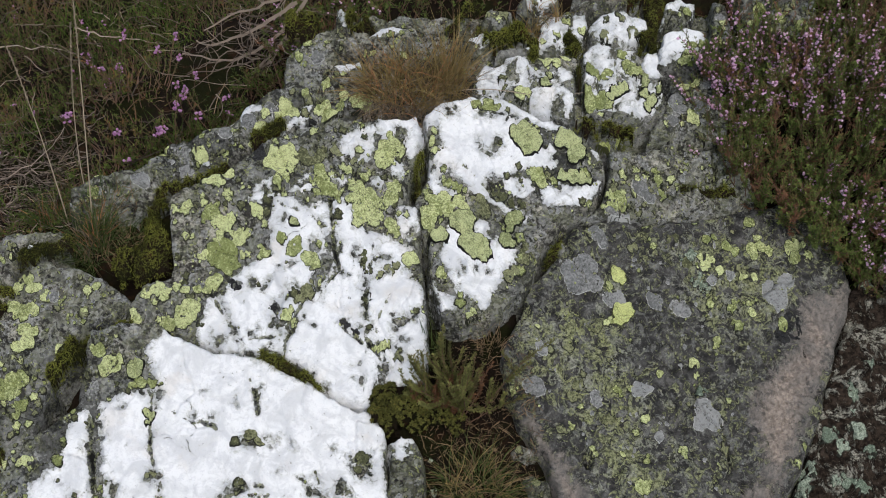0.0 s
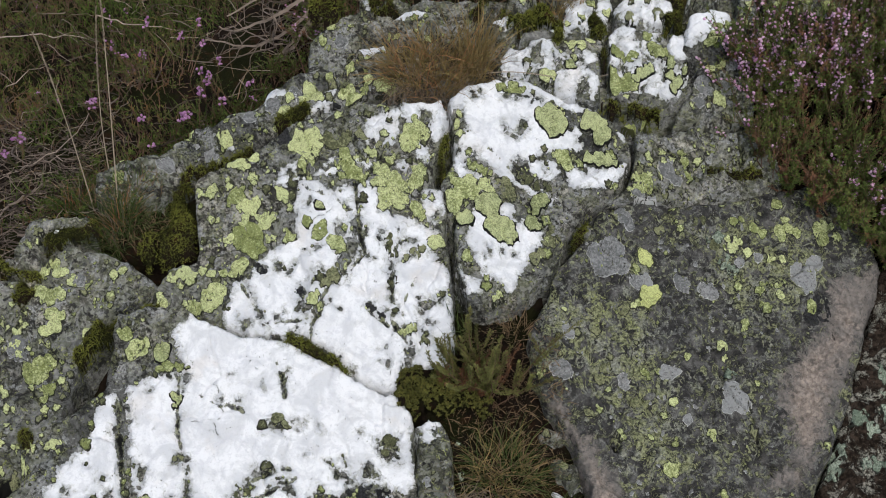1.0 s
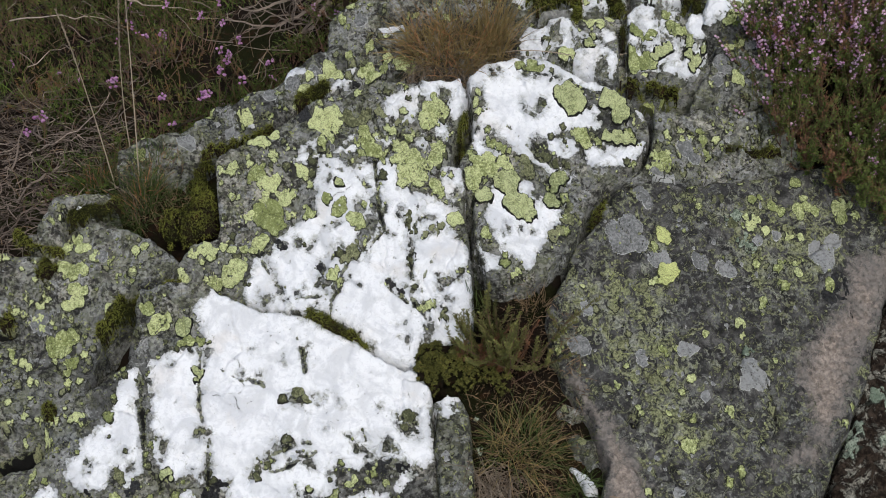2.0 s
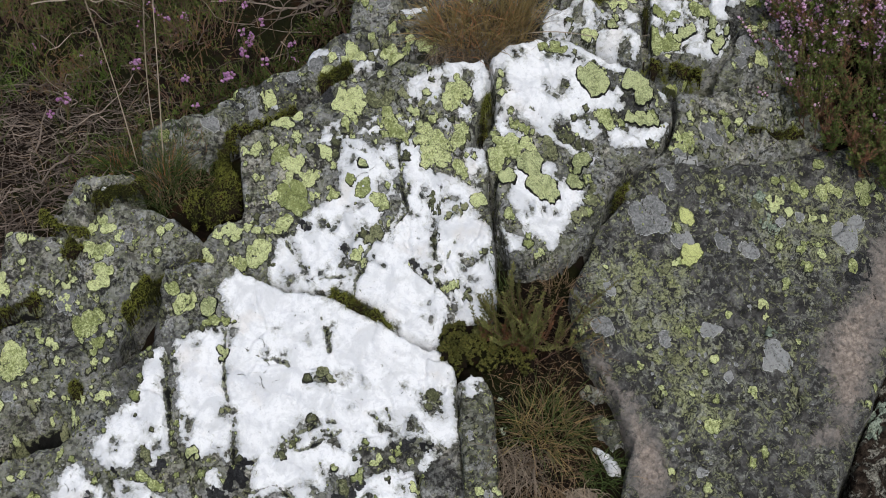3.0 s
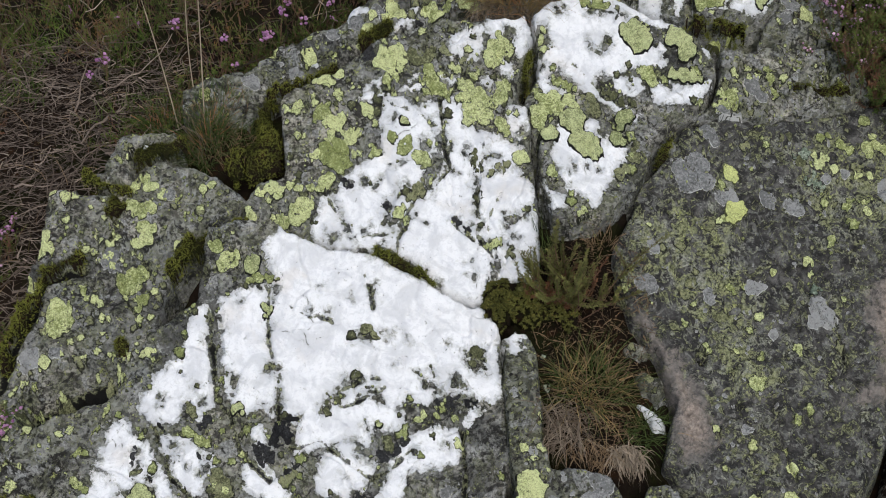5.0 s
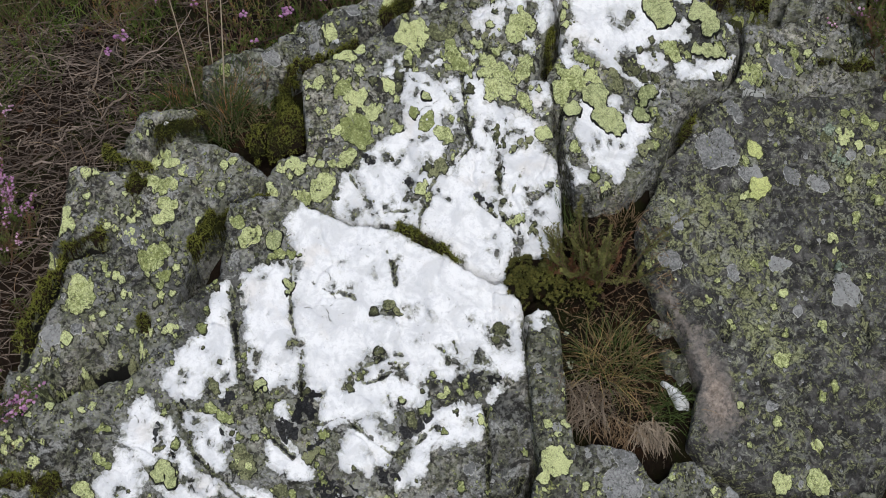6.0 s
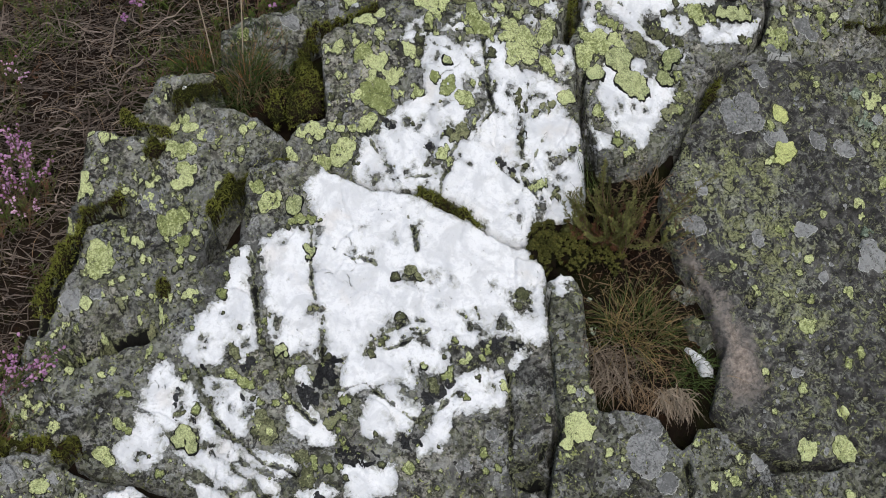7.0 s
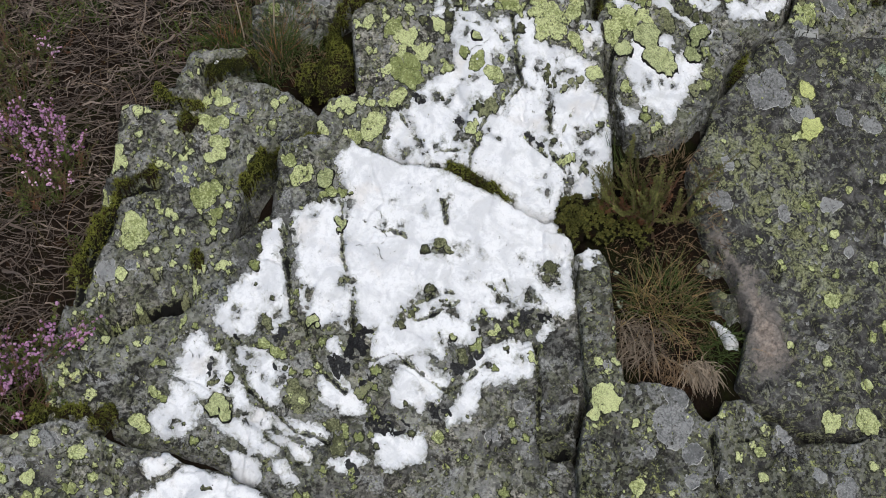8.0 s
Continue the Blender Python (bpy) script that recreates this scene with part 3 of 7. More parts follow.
# ---- stones ----
STONES = []


def stone(outline, lift, tilt, x, y, thick, rounding, roughness, seed):
    s = dict(outline=pairs(outline), lift=lift, tilt=tilt, mid=(x, y), thick=thick, round=rounding, rough=roughness, seed=seed,
             cracks=[], vein=[], cuts=[], bare=[], film=[], crusts=[], mottle=0.0)
    o = np.array(s["outline"])
    s["box"] = (*(o.min(0) - 0.02), *(o.max(0) + 0.02))
    STONES.append(s)
    return s


def crack(s, points, width, depth):
    s["cracks"].append((pairs(points), width, depth))


def vein(s, outline, wider=0.0):
    o = np.array(pairs(outline))
    out = o - o.mean(0)
    s["vein"].append([tuple(q) for q in o + wider * out / np.linalg.norm(out, axis=1)[:, None]])


def bare(s, outline):
    s["bare"].append(pairs(outline))


def film(s, outline):
    s["film"].append(pairs(outline))


def discs(rows):
    """Places and radii in millimetres to metres."""
    return [(a / 1000, b / 1000, r / 1000) for a, b, r in zip(rows[::3], rows[1::3], rows[2::3])]


def cut(s, rows):
    """Round spots where grey crust covers the quartz; a few are painted shadows."""
    s["cuts"] += discs(rows)


def lichens(s, kind, rows):
    s["crusts"] += [(kind, [d]) for d in discs(rows)]


def crust(s, kind, rows):
    """One lichen that has grown together from several lobes."""
    s["crusts"].append((kind, discs(rows)))


def quartz_value(s, x, y, most=0.05):
    """How far inside the white quartz, the cut spots taken out."""
    v = zone_value(s["vein"], x, y, most)
    x, y = x + 0.0035 * grain(x, y, 0.012, 81) + 0.0020 * grain(x, y, 0.005, 82), y + 0.0035 * grain(x, y, 0.012, 83) + 0.0020 * grain(x, y, 0.005, 84)
    if s["mottle"]:
        v = v - s["mottle"] * 0.012 * np.clip(rough(x, y, 0.018, 3, s["seed"]) + 0.05, 0, 1)
    for cx, cy, r in s["cuts"]:
        near = np.nonzero((np.abs(x - cx) < r + 0.012) & (np.abs(y - cy) < r + 0.012))
        v[near] = np.minimum(v[near], np.hypot(x[near] - cx, (y[near] - cy) * 1.19) - 0.85 * r)
    return v


def zone_value(zones, x, y, most=0.05):
    """How far inside the nearest of some outlines, most at most."""
    best = np.full(np.shape(x), -0.05)
    for z in zones:
        best = np.maximum(best, np.clip(edge_distance(x, y, z), -0.05, most))
    return best


def surface(x, y):
    """The topmost height at places of the plan, stones or soil."""
    x, y = np.asarray(x, float), np.asarray(y, float)
    z = soil(x, y)
    for s in STONES:
        x0, y0, x1, y1 = s["box"]
        i = np.nonzero((x > x0) & (x < x1) & (y > y0) & (y < y1))[0]
        if len(i):
            z[i] = np.maximum(z[i], top(s, x[i], y[i]))
    return z


def on_stone(x, y):
    m = np.zeros(len(x), bool)
    for s in STONES:
        x0, y0, x1, y1 = s["box"]
        i = np.nonzero((x > x0) & (x < x1) & (y > y0) & (y < y1))[0]
        if len(i):
            m[i] |= edge_distance(x[i], y[i], s["outline"]) > 0.004
    return m


def build_stone(s, name, label, material, step=0.002, category="rock", kind="", pure=0.014):
    """The stone's upper face and sides as one fine sheet over its outline."""
    x0, y0, x1, y1 = s["box"]
    xs, ys = np.arange(x0, x1, step), np.arange(y0, y1, step)
    gx, gy = np.meshgrid(xs, ys)
    d = edge_in(s, gx, gy)
    keep = d > -0.014
    z = np.where(keep, 0.0, 0.0)
    fx, fy = gx[keep], gy[keep]
    z[keep] = top(s, fx, fy)
    index = np.full(gx.shape, -1)
    index[keep] = np.arange(keep.sum())
    a, b, c, e = index[:-1, :-1], index[:-1, 1:], index[1:, 1:], index[1:, :-1]
    ok = (a >= 0) & (b >= 0) & (c >= 0) & (e >= 0)
    faces = np.stack([a[ok], b[ok], c[ok], e[ok]], 1)
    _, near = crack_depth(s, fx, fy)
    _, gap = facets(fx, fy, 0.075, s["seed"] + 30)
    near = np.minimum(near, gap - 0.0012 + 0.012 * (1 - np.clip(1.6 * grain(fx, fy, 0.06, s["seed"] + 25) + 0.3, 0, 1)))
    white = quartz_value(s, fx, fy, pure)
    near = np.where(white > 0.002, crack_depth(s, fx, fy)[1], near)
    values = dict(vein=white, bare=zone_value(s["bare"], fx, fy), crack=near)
    if s["film"]:
        values["film"] = zone_value(s["film"], fx, fy)
    ob = mesh_object(name, np.stack([fx, fy, z[keep]], 1), faces, material, values, True)
    tagged(ob, label, category, "", kind)
    for j, (sort, lobes) in enumerate(s["crusts"]):
        lichen(s, ob, sort, lobes, j)
    return ob


def lichen(s, parent, sort, lobes, j):
    """A thin lobed crust: it lies on the stone's relief, and sinks into it where it has gaps."""
    c = np.array(lobes)
    r = c[:, 2].max()
    pitch = 0.0009 if r < 0.011 else 0.0012
    w = r * 0.4 + 0.003
    gx, gy = np.meshgrid(np.arange((c[:, 0] - c[:, 2]).min() - w, (c[:, 0] + c[:, 2]).max() + w, pitch),
                         np.arange((c[:, 1] - c[:, 2]).min() - w, (c[:, 1] + c[:, 2]).max() + w, pitch))
    k = {"rimmed": 0.85, "black": 1.5, "olive": 1.3, "grey": 1.0, "mint": 2.0}.get(sort, 1.0)
    wx = gx + k * (0.16 * r * grain(gx, gy, r * 0.7, 60 + j) + 0.0016 * grain(gx, gy, 0.0055, 62 + j) + 0.0008 * grain(gx, gy, 0.0025, 63 + j))
    wy = gy + k * (0.16 * r * grain(gx, gy, r * 0.7, 64 + j) + 0.0016 * grain(gx, gy, 0.0055, 66 + j) + 0.0008 * grain(gx, gy, 0.0025, 67 + j))
    inside = np.full(gx.shape, -1.0)
    for cx, cy, cr in lobes:
        inside = np.maximum(inside, cr - np.hypot(wx - cx, (wy - cy) * 1.19))
    inside = np.minimum(inside, edge_in(s, gx, gy) - 0.001)
    if inside.max() < 0.002:
        return
    keep = inside > -0.0025
    whole = np.zeros_like(keep)
    whole[np.unravel_index(np.argmax(inside), inside.shape)] = True
    for _ in range(2 * max(keep.shape)):
        grown = whole.copy()
        grown[1:] |= whole[:-1]
        grown[:-1] |= whole[1:]
        grown[:, 1:] |= whole[:, :-1]
        grown[:, :-1] |= whole[:, 1:]
        grown &= keep
        if (grown == whole).all():
            break
        whole = grown
    keep = whole
    x, y, e = gx[keep], gy[keep], inside[keep]
    gaps = k * (0.0017 if sort in ("black", "olive") else 0.0005) * np.clip(grain(x, y, 0.010, 70 + j) + 0.5 * grain(x, y, 0.004, 71 + j) - 0.25, 0, 1.2) * 1.6
    e = e - gaps * 2.0
    thick = (0.0013 if sort not in ("black", "grey") else 0.0010) + 0.0004 * ((j * 7) % 11) / 11 + (0.0008 if sort == "rimmed" else 0)
    shelf_up = {"rimmed": 0.0008, "bright": 0.0006}.get(sort, 0.0)
    rise = np.where(e > -0.0004, shelf_up, 0.0) + np.clip(e * 0.8, -0.0025, thick) + np.where(e > 0.001, 0.00035 * grain(x, y, 0.0034, 9) + 0.0003 * grain(x, y, 0.007, 10), 0) - gaps * 1.3
    index = np.full(gx.shape, -1)
    index[keep] = np.arange(keep.sum())
    a, b, c, q = index[:-1, :-1], index[:-1, 1:], index[1:, 1:], index[1:, :-1]
    ok = (a >= 0) & (b >= 0) & (c >= 0) & (q >= 0)
    if ok.any():
        part("lichen_patch", (np.stack([x, y, top(s, x, y) + rise], 1), np.stack([a[ok], b[ok], c[ok], q[ok]], 1), {"rim": e * 1000}), CRUST[sort], parent, CRUST_LABEL[sort], True)


def small_crusts(s, parent, count, sort, seed, size=(0.0014, 0.0036), clear=0.0):
    """Small lichen discs sown over the parts that are not quartz, too many to count."""
    rng = np.random.default_rng(seed)
    x0, y0, x1, y1 = s["box"]
    x, y = rng.uniform(x0, x1, count * 6), rng.uniform(y0, y1, count * 6)
    ok = (edge_distance(x, y, s["outline"]) > 0.006) & (quartz_value(s, x, y) < 0.002 + clear) & (zone_value(s["bare"], x, y) < -0.006)
    ok &= grain(x, y, 0.05, seed) + 0.7 * rng.random(len(x)) > 0.30
    x, y = x[ok][:count], y[ok][:count]
    n, seg = len(x), 9 if size[1] < 0.005 else 15
    if not n:
        return
    r = rng.uniform(*size, n) * (0.7 + 0.6 * rng.random(n))
    th = np.arange(seg) * 2 * math.pi / seg
    rows_x, rows_y, hs = [x[:, None]], [y[:, None]], [np.full((n, 1), 0.0009)]
    lob = 1 + 0.7 * (rng.random((n, seg)) - 0.5)
    for rho, h in ((0.75, 0.0009), (1.0, -0.0003)):
        rows_x.append(x[:, None] + r[:, None] * rho * lob * np.cos(th))
        rows_y.append(y[:, None] + r[:, None] * rho * lob * np.sin(th) * 0.9)
        hs.append(np.full((n, seg), h))
    X, Y, H = np.concatenate(rows_x, 1), np.concatenate(rows_y, 1), np.concatenate(hs, 1)
    Z = top(s, X.ravel(), Y.ravel()).reshape(X.shape) + H
    tri = [(0, 1 + i, 1 + (i + 1) % seg) for i in range(seg)]
    for i in range(seg):
        q = (i + 1) % seg
        tri += [(1 + i, 1 + seg + i, 1 + seg + q), (1 + i, 1 + seg + q, 1 + q)]
    f = (np.arange(n)[:, None, None] * X.shape[1] + np.array(tri)[None]).reshape(-1, 3)
    rim = np.tile(np.concatenate([[2.0], np.full(seg, 1.0), np.full(seg, 0.0)]), n)
    ob = part("small_lichens", (np.stack([X, Y, Z], 2).reshape(-1, 3), f, {"rim": rim}), CRUST[sort], parent, "small scattered " + CRUST_LABEL[sort], True)
    ob["kind"] = "stuff"


# ---- plants ----
def moss(label, points, width, high, seed, material=None, blade=0.0062, dense=0.65, sink=0.014, gain=1.5):
    """A moss cushion along a line: a bumpy mound under a pile of short shoots."""
    material = material or MOSS
    line = pairs(points)
    if len(line) == 1:
        line = line + [(line[0][0] + 0.001, line[0][1])]
    o = np.array(line)
    x0, y0 = o.min(0) - width * 1.3
    x1, y1 = o.max(0) + width * 1.3
    gx, gy = np.meshgrid(np.arange(x0, x1, 0.0027), np.arange(y0, y1, 0.0027))

    def mound(x, y):
        d = line_distance(x, y, line) / (0.56 * width * (1 + 0.75 * grain(x, y, 0.026, seed) + 0.55 * grain(x, y, 0.010, seed + 1)))
        rise = high * np.sqrt(np.clip(1 - d * d, 0, 1))
        swell = np.abs(grain(x, y, 0.016, seed + 2)) + 0.35 * np.abs(grain(x, y, 0.007, seed + 3))
        return hillside(x, y) - sink + rise + high * (0.75 * swell - 0.22) - np.clip(d - 1, 0, 1) * 0.05, d, swell

    z, d, _ = mound(gx, gy)
    keep = d < 1.25
    index = np.full(gx.shape, -1)
    index[keep] = np.arange(keep.sum())
    a, b, c, e = index[:-1, :-1], index[:-1, 1:], index[1:, 1:], index[1:, :-1]
    ok = (a >= 0) & (b >= 0) & (c >= 0) & (e >= 0)
    ob = mesh_object("moss_cushion", np.stack([gx[keep], gy[keep], z[keep]], 1), np.stack([a[ok], b[ok], c[ok], e[ok]], 1), MOSS_BED,
                     {"tone": 0.03 + 0.06 * grain(gx[keep], gy[keep], 0.01, seed)}, True)
    tagged(ob, label, "moss")
    rng = np.random.default_rng(seed)
    n = int((x1 - x0) * (y1 - y0) * 1500000 * dense)
    x, y = rng.uniform(x0, x1, n), rng.uniform(y0, y1, n)
    z, d, swell = mound(x, y)
    k = (d < 1.16) & (rng.random(n) < 0.5 + 1.0 * swell)
    x, y, z = x[k], y[k], z[k]
    way = unit(rng.normal(size=(len(x), 3)) * 0.75 + np.array([0, -0.3, 0.9]))
    # relief shading painted into the tone: swells bright, hollows dark
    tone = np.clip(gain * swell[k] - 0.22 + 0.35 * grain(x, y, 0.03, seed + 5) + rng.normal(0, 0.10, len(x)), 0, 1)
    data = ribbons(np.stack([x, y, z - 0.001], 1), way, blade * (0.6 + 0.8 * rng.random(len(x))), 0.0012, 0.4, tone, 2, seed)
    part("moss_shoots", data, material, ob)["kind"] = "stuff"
    return ob


def star_moss(label, points, width, high, count, seed, sink=0.018):
    """A cushion of leafy rosettes, each a star of short leaves."""
    line = pairs(points)
    o = np.array(line)
    rng = np.random.default_rng(seed)
    (x0, y0), (x1, y1) = o.min(0) - width, o.max(0) + width

    def mound(x, y):
        d = line_distance(x, y, line) / (width * (1 + 0.35 * grain(x, y, 0.03, seed)))
        return np.maximum(hillside(x, y) - sink, surface(x, y)) + high * np.sqrt(np.clip(1 - d * d, 0, 1)) + 0.009 * grain(x, y, 0.020, seed + 1), d

    gx, gy = np.meshgrid(np.arange(x0, x1, 0.003), np.arange(y0, y1, 0.003))
    fx, fy = gx.ravel(), gy.ravel()
    z, d = mound(fx, fy)
    keep = (d < 1.1).reshape(gx.shape)
    index = np.full(gx.shape, -1)
    index[keep] = np.arange(keep.sum())
    a, b, c, e = index[:-1, :-1], index[:-1, 1:], index[1:, 1:], index[1:, :-1]
    ok = (a >= 0) & (b >= 0) & (c >= 0) & (e >= 0)
    m = keep.ravel()
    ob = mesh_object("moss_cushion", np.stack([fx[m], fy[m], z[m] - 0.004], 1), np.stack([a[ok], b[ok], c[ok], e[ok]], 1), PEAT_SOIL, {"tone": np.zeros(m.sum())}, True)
    tagged(ob, label, "moss")
    px, py = rng.uniform(x0, x1, count * 4), rng.uniform(y0, y1, count * 4)
    z, d = mound(px, py)
    k = np.nonzero((d < 1.05) & (grain(px, py, 0.020, seed + 1) > -0.42))[0][:count]
    px, py, z = px[k], py[k], z[k]
    axis = unit(np.stack([rng.normal(0, 0.3, len(k)), rng.normal(-0.4, 0.3, len(k)), np.ones(len(k))], 1))
    size = rng.uniform(0.0036, 0.0056, len(k))
    # lump tops brighter, dips darker: the cushion's shading is in the leaf colour
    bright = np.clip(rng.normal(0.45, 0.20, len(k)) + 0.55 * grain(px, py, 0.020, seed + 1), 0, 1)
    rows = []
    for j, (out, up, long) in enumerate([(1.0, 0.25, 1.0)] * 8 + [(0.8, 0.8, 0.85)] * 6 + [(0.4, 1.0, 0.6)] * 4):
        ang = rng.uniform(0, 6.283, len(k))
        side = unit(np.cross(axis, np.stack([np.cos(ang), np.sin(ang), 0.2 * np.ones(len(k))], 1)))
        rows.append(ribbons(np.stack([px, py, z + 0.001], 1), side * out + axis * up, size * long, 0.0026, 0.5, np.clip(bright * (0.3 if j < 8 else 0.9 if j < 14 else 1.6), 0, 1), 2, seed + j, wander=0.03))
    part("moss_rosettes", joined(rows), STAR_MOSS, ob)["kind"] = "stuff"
    return ob


def heather(label, roots, ways, length, seed, flowering=0.5, bells=14, branch=3, leaf=None, flower=None, name="heather_plant", group="", size=0.0040, leaf_size=0.0042, spacing=0.0011, low=0.5, kind="", tone=None, tall=1.25, mean=0.45):
    """Stems, side shoots with scale leaves, and bells on the upper stems."""
    rng = np.random.default_rng(seed)
    n = len(roots)
    length = np.broadcast_to(length, n)
    pick = rng.random(n) < flowering
    length = np.where(pick, length * tall, length)
    main = stems(roots, ways, length, 6, 0.16, 0.0, seed)
    tone = np.clip(rng.normal(mean, 0.26, n), 0, 1) if tone is None else tone
    who = np.repeat(np.arange(n), branch)
    s = rng.uniform(1.5, 5, len(who))
    i = s.astype(int)
    p = main[who, i] + (main[who, np.minimum(i + 1, 6)] - main[who, i]) * (s - i)[:, None]
    way = unit(unit(main[who, np.minimum(i + 1, 6)] - main[who, i]) + rng.normal(size=(len(who), 3)) * 0.6 + np.array([0, 0, 0.15]))
    side = stems(p, way, length[who] * rng.uniform(0.22, 0.48, len(who)), 6, 0.08, -0.8, seed + 1) if branch else None
    ob = thing(name, tuple(np.mean(roots, 0)), label, "heather", group, kind)
    thin = slice(None, None, 3 if kind == "stuff" else 2)
    wood = [tubes(main[:, thin], 0.0009 + 0.0005 * rng.random(n), tone)]
    green = [leaves_on(main, spacing, leaf_size, 0.35, tone, 0.55, seed + 2)]
    if branch:
        if kind != "stuff":
            wood.append(tubes(side[:, thin], 0.0006, tone[who]))
        green.append(leaves_on(side, spacing, leaf_size, 0.05, np.clip(tone[who] + rng.normal(0, 0.12, len(who)), 0, 1), 0.55, seed + 3))
    part("stems", joined(wood), STEM, ob)["kind"] = "stuff"
    part("leaves", joined(green), leaf or HEATHER_LEAF, ob)["kind"] = "stuff"
    pick = np.nonzero(pick)[0]
    if kind == "stuff" and len(pick) and bells:
        part("flowers", bells_on(main[pick], bells, size, low, 1.0, seed + 4), flower or FLOWER, ob)["kind"] = "stuff"
    elif bells:
        for j in pick:
            part("flower_spike", bells_on(main[j:j + 1], bells, size, low, 1.0, seed + 4 + j), flower or FLOWER, ob, "spike of small pink bells")
    return ob


def grass(label, roots, ways, length, width, droop, seed, material, name="grass_tuft", category="grass", stuff=False, tone=None, wander=0.09):
    rng = np.random.default_rng(seed)
    n = len(roots)
    tone = np.clip(rng.normal(0.5, 0.3, n), 0, 1) if tone is None else tone
    ob = thing(name, tuple(np.mean(roots, 0)), label, category, "", "stuff" if stuff else "")
    part("blades", ribbons(roots, ways, length, width, droop, tone, 5, seed, wander=wander), material, ob)["kind"] = "stuff"
    return ob


def disc(x, y, rx, ry, n, rng, lift=0.0):
    """Random places round (x, y) on the surface."""
    a, r = rng.uniform(0, 6.283, n), np.sqrt(rng.random(n))
    px, py = x + rx * r * np.cos(a), y + ry * r * np.sin(a)
    return np.stack([px, py, surface(px, py) + lift], 1)


def fan(roots, x, y, lean, rng, up=1.0, jitter=0.25):
    """Growing directions that spread out from the middle of a tuft."""
    out = np.stack([roots[:, 0] - x, roots[:, 1] - y, np.zeros(len(roots))], 1)
    return unit(out * lean + rng.normal(size=out.shape) * jitter + np.array([0, 0, up]))


# ---- the outcrop: white quartz and grey rock, stone by stone ----
SLAB = stone([-497, 1065, -463, 1079, -425, 1074, -404, 1078, -381, 1062, -332, 1054, -287, 1048, -251, 1038, -211, 1024, -171, 1009, -124, 997, -96, 989, -80, 968, -78, 941, -75, 897, -70, 852, -65, 802, -77, 770, -79, 732, -70, 635, -421, 605, -491, 655, -557, 679, -622, 695, -671, 694, -703, 707, -712, 749, -678, 791, -635, 826, -615, 858, -582, 890, -578, 937, -536, 960, -510, 980, -504, 1016],
          -0.004, (0, 0.12), -0.38, 0.877, 0.07, 0.008, 0.55, 3)
crack(SLAB, [-491, 972, -479, 916, -472, 866, -450, 848, -433, 806, -393, 777], 0.0085, 0.007)
crack(SLAB, [-406, 999, -407, 976, -404, 937, -391, 894, -383, 847], 0.0046, 0.007)
crack(SLAB, [-272, 1020, -263, 998, -258, 980], 0.0040, 0.005)
crack(SLAB, [-301, 866, -270, 875, -239, 890], 0.0030, 0.004)
crack(SLAB, [-133, 847, -127, 803, -130, 753, -123, 710], 0.0036, 0.012)
crack(SLAB, [-371, 811, -325, 824, -255, 787, -239, 795, -201, 823], 0.003, 0.006)
crack(SLAB, [-550, 825, -522, 768, -458, 727, -397, 716], 0.003, 0.006)
crack(SLAB, [-309, 879, -283, 891, -249, 900], 0.0036, 0.004)
crack(SLAB, [-375, 978, -349, 965, -329, 967, -316, 963], 0.0030, 0.003)
crack(SLAB, [-127, 747, -93, 756, -80, 782], 0.0065, 0.015)
crack(SLAB, [-117, 736, -104, 733, -89, 736], 0.013, 0.03)
MIDDLE = stone([-408, 1244, -381, 1259, -324, 1282, -300, 1300, -243, 1335, -158, 1362, -107, 1359, -40, 1366, -29, 1343, -46, 1293, -58, 1257, -39, 1247, -34, 1209, -32, 1161, -21, 1115, -24, 1054, -32, 1027, -68, 1025, -100, 1006, -139, 1010, -169, 1022, -192, 1042, -229, 1060, -269, 1058, -321, 1060, -354, 1069, -399, 1082, -443, 1082, -454, 1105, -437, 1137, -399, 1153, -399, 1195],
          0.008, (0, 0.08), -0.208, 1.168, 0.07, 0.007, 0.75, 53)
crack(MIDDLE, [-168, 1249, -162, 1197, -153, 1169, -172, 1148], 0.0035, 0.007)
crack(MIDDLE, [-155, 1194, -120, 1176, -112, 1130, -114, 1089, -85, 1058], 0.0021, 0.005)
crack(MIDDLE, [-255, 1250, -221, 1237, -171, 1217], 0.0018, 0.003)
crack(MIDDLE, [-348, 1141, -313, 1100, -287, 1074, -231, 1084], 0.0018, 0.003)
crack(MIDDLE, [-103, 1192, -107, 1171, -120, 1176], 0.0018, 0.003)
crack(MIDDLE, [-150, 1098, -118, 1082], 0.003, 0.006)
crack(MIDDLE, [-185, 1147, -208, 1119, -227, 1077, -229, 1050], 0.0033, 0.005)
crack(MIDDLE, [-78, 1139, -98, 1104, -91, 1064], 0.0018, 0.004)
crack(MIDDLE, [-289, 1256, -239, 1264, -190, 1280, -105, 1290, -54, 1285], 0.0024, 0.006)
UPPER = stone([-31, 1370, 40, 1396, 84, 1396, 154, 1381, 197, 1362, 242, 1344, 250, 1318, 230, 1270, 185, 1250, 149, 1211, 115, 1152, 80, 1131, 30, 1116, -2, 1120, -15, 1162, -27, 1224, -39, 1257, -19, 1303, -23, 1339],
          0.009, (-0.05, 0.05), 0.084, 1.269, 0.06, 0.009, 0.65, 103)
crack(UPPER, [-12, 1282, 14, 1277, 56, 1245, 98, 1238, 150, 1239], 0.0018, 0.003)
crack(UPPER, [-29, 1252, 14, 1245], 0.0018, 0.003)
crack(UPPER, [31, 1307, 82, 1268, 150, 1253], 0.0024, 0.004)
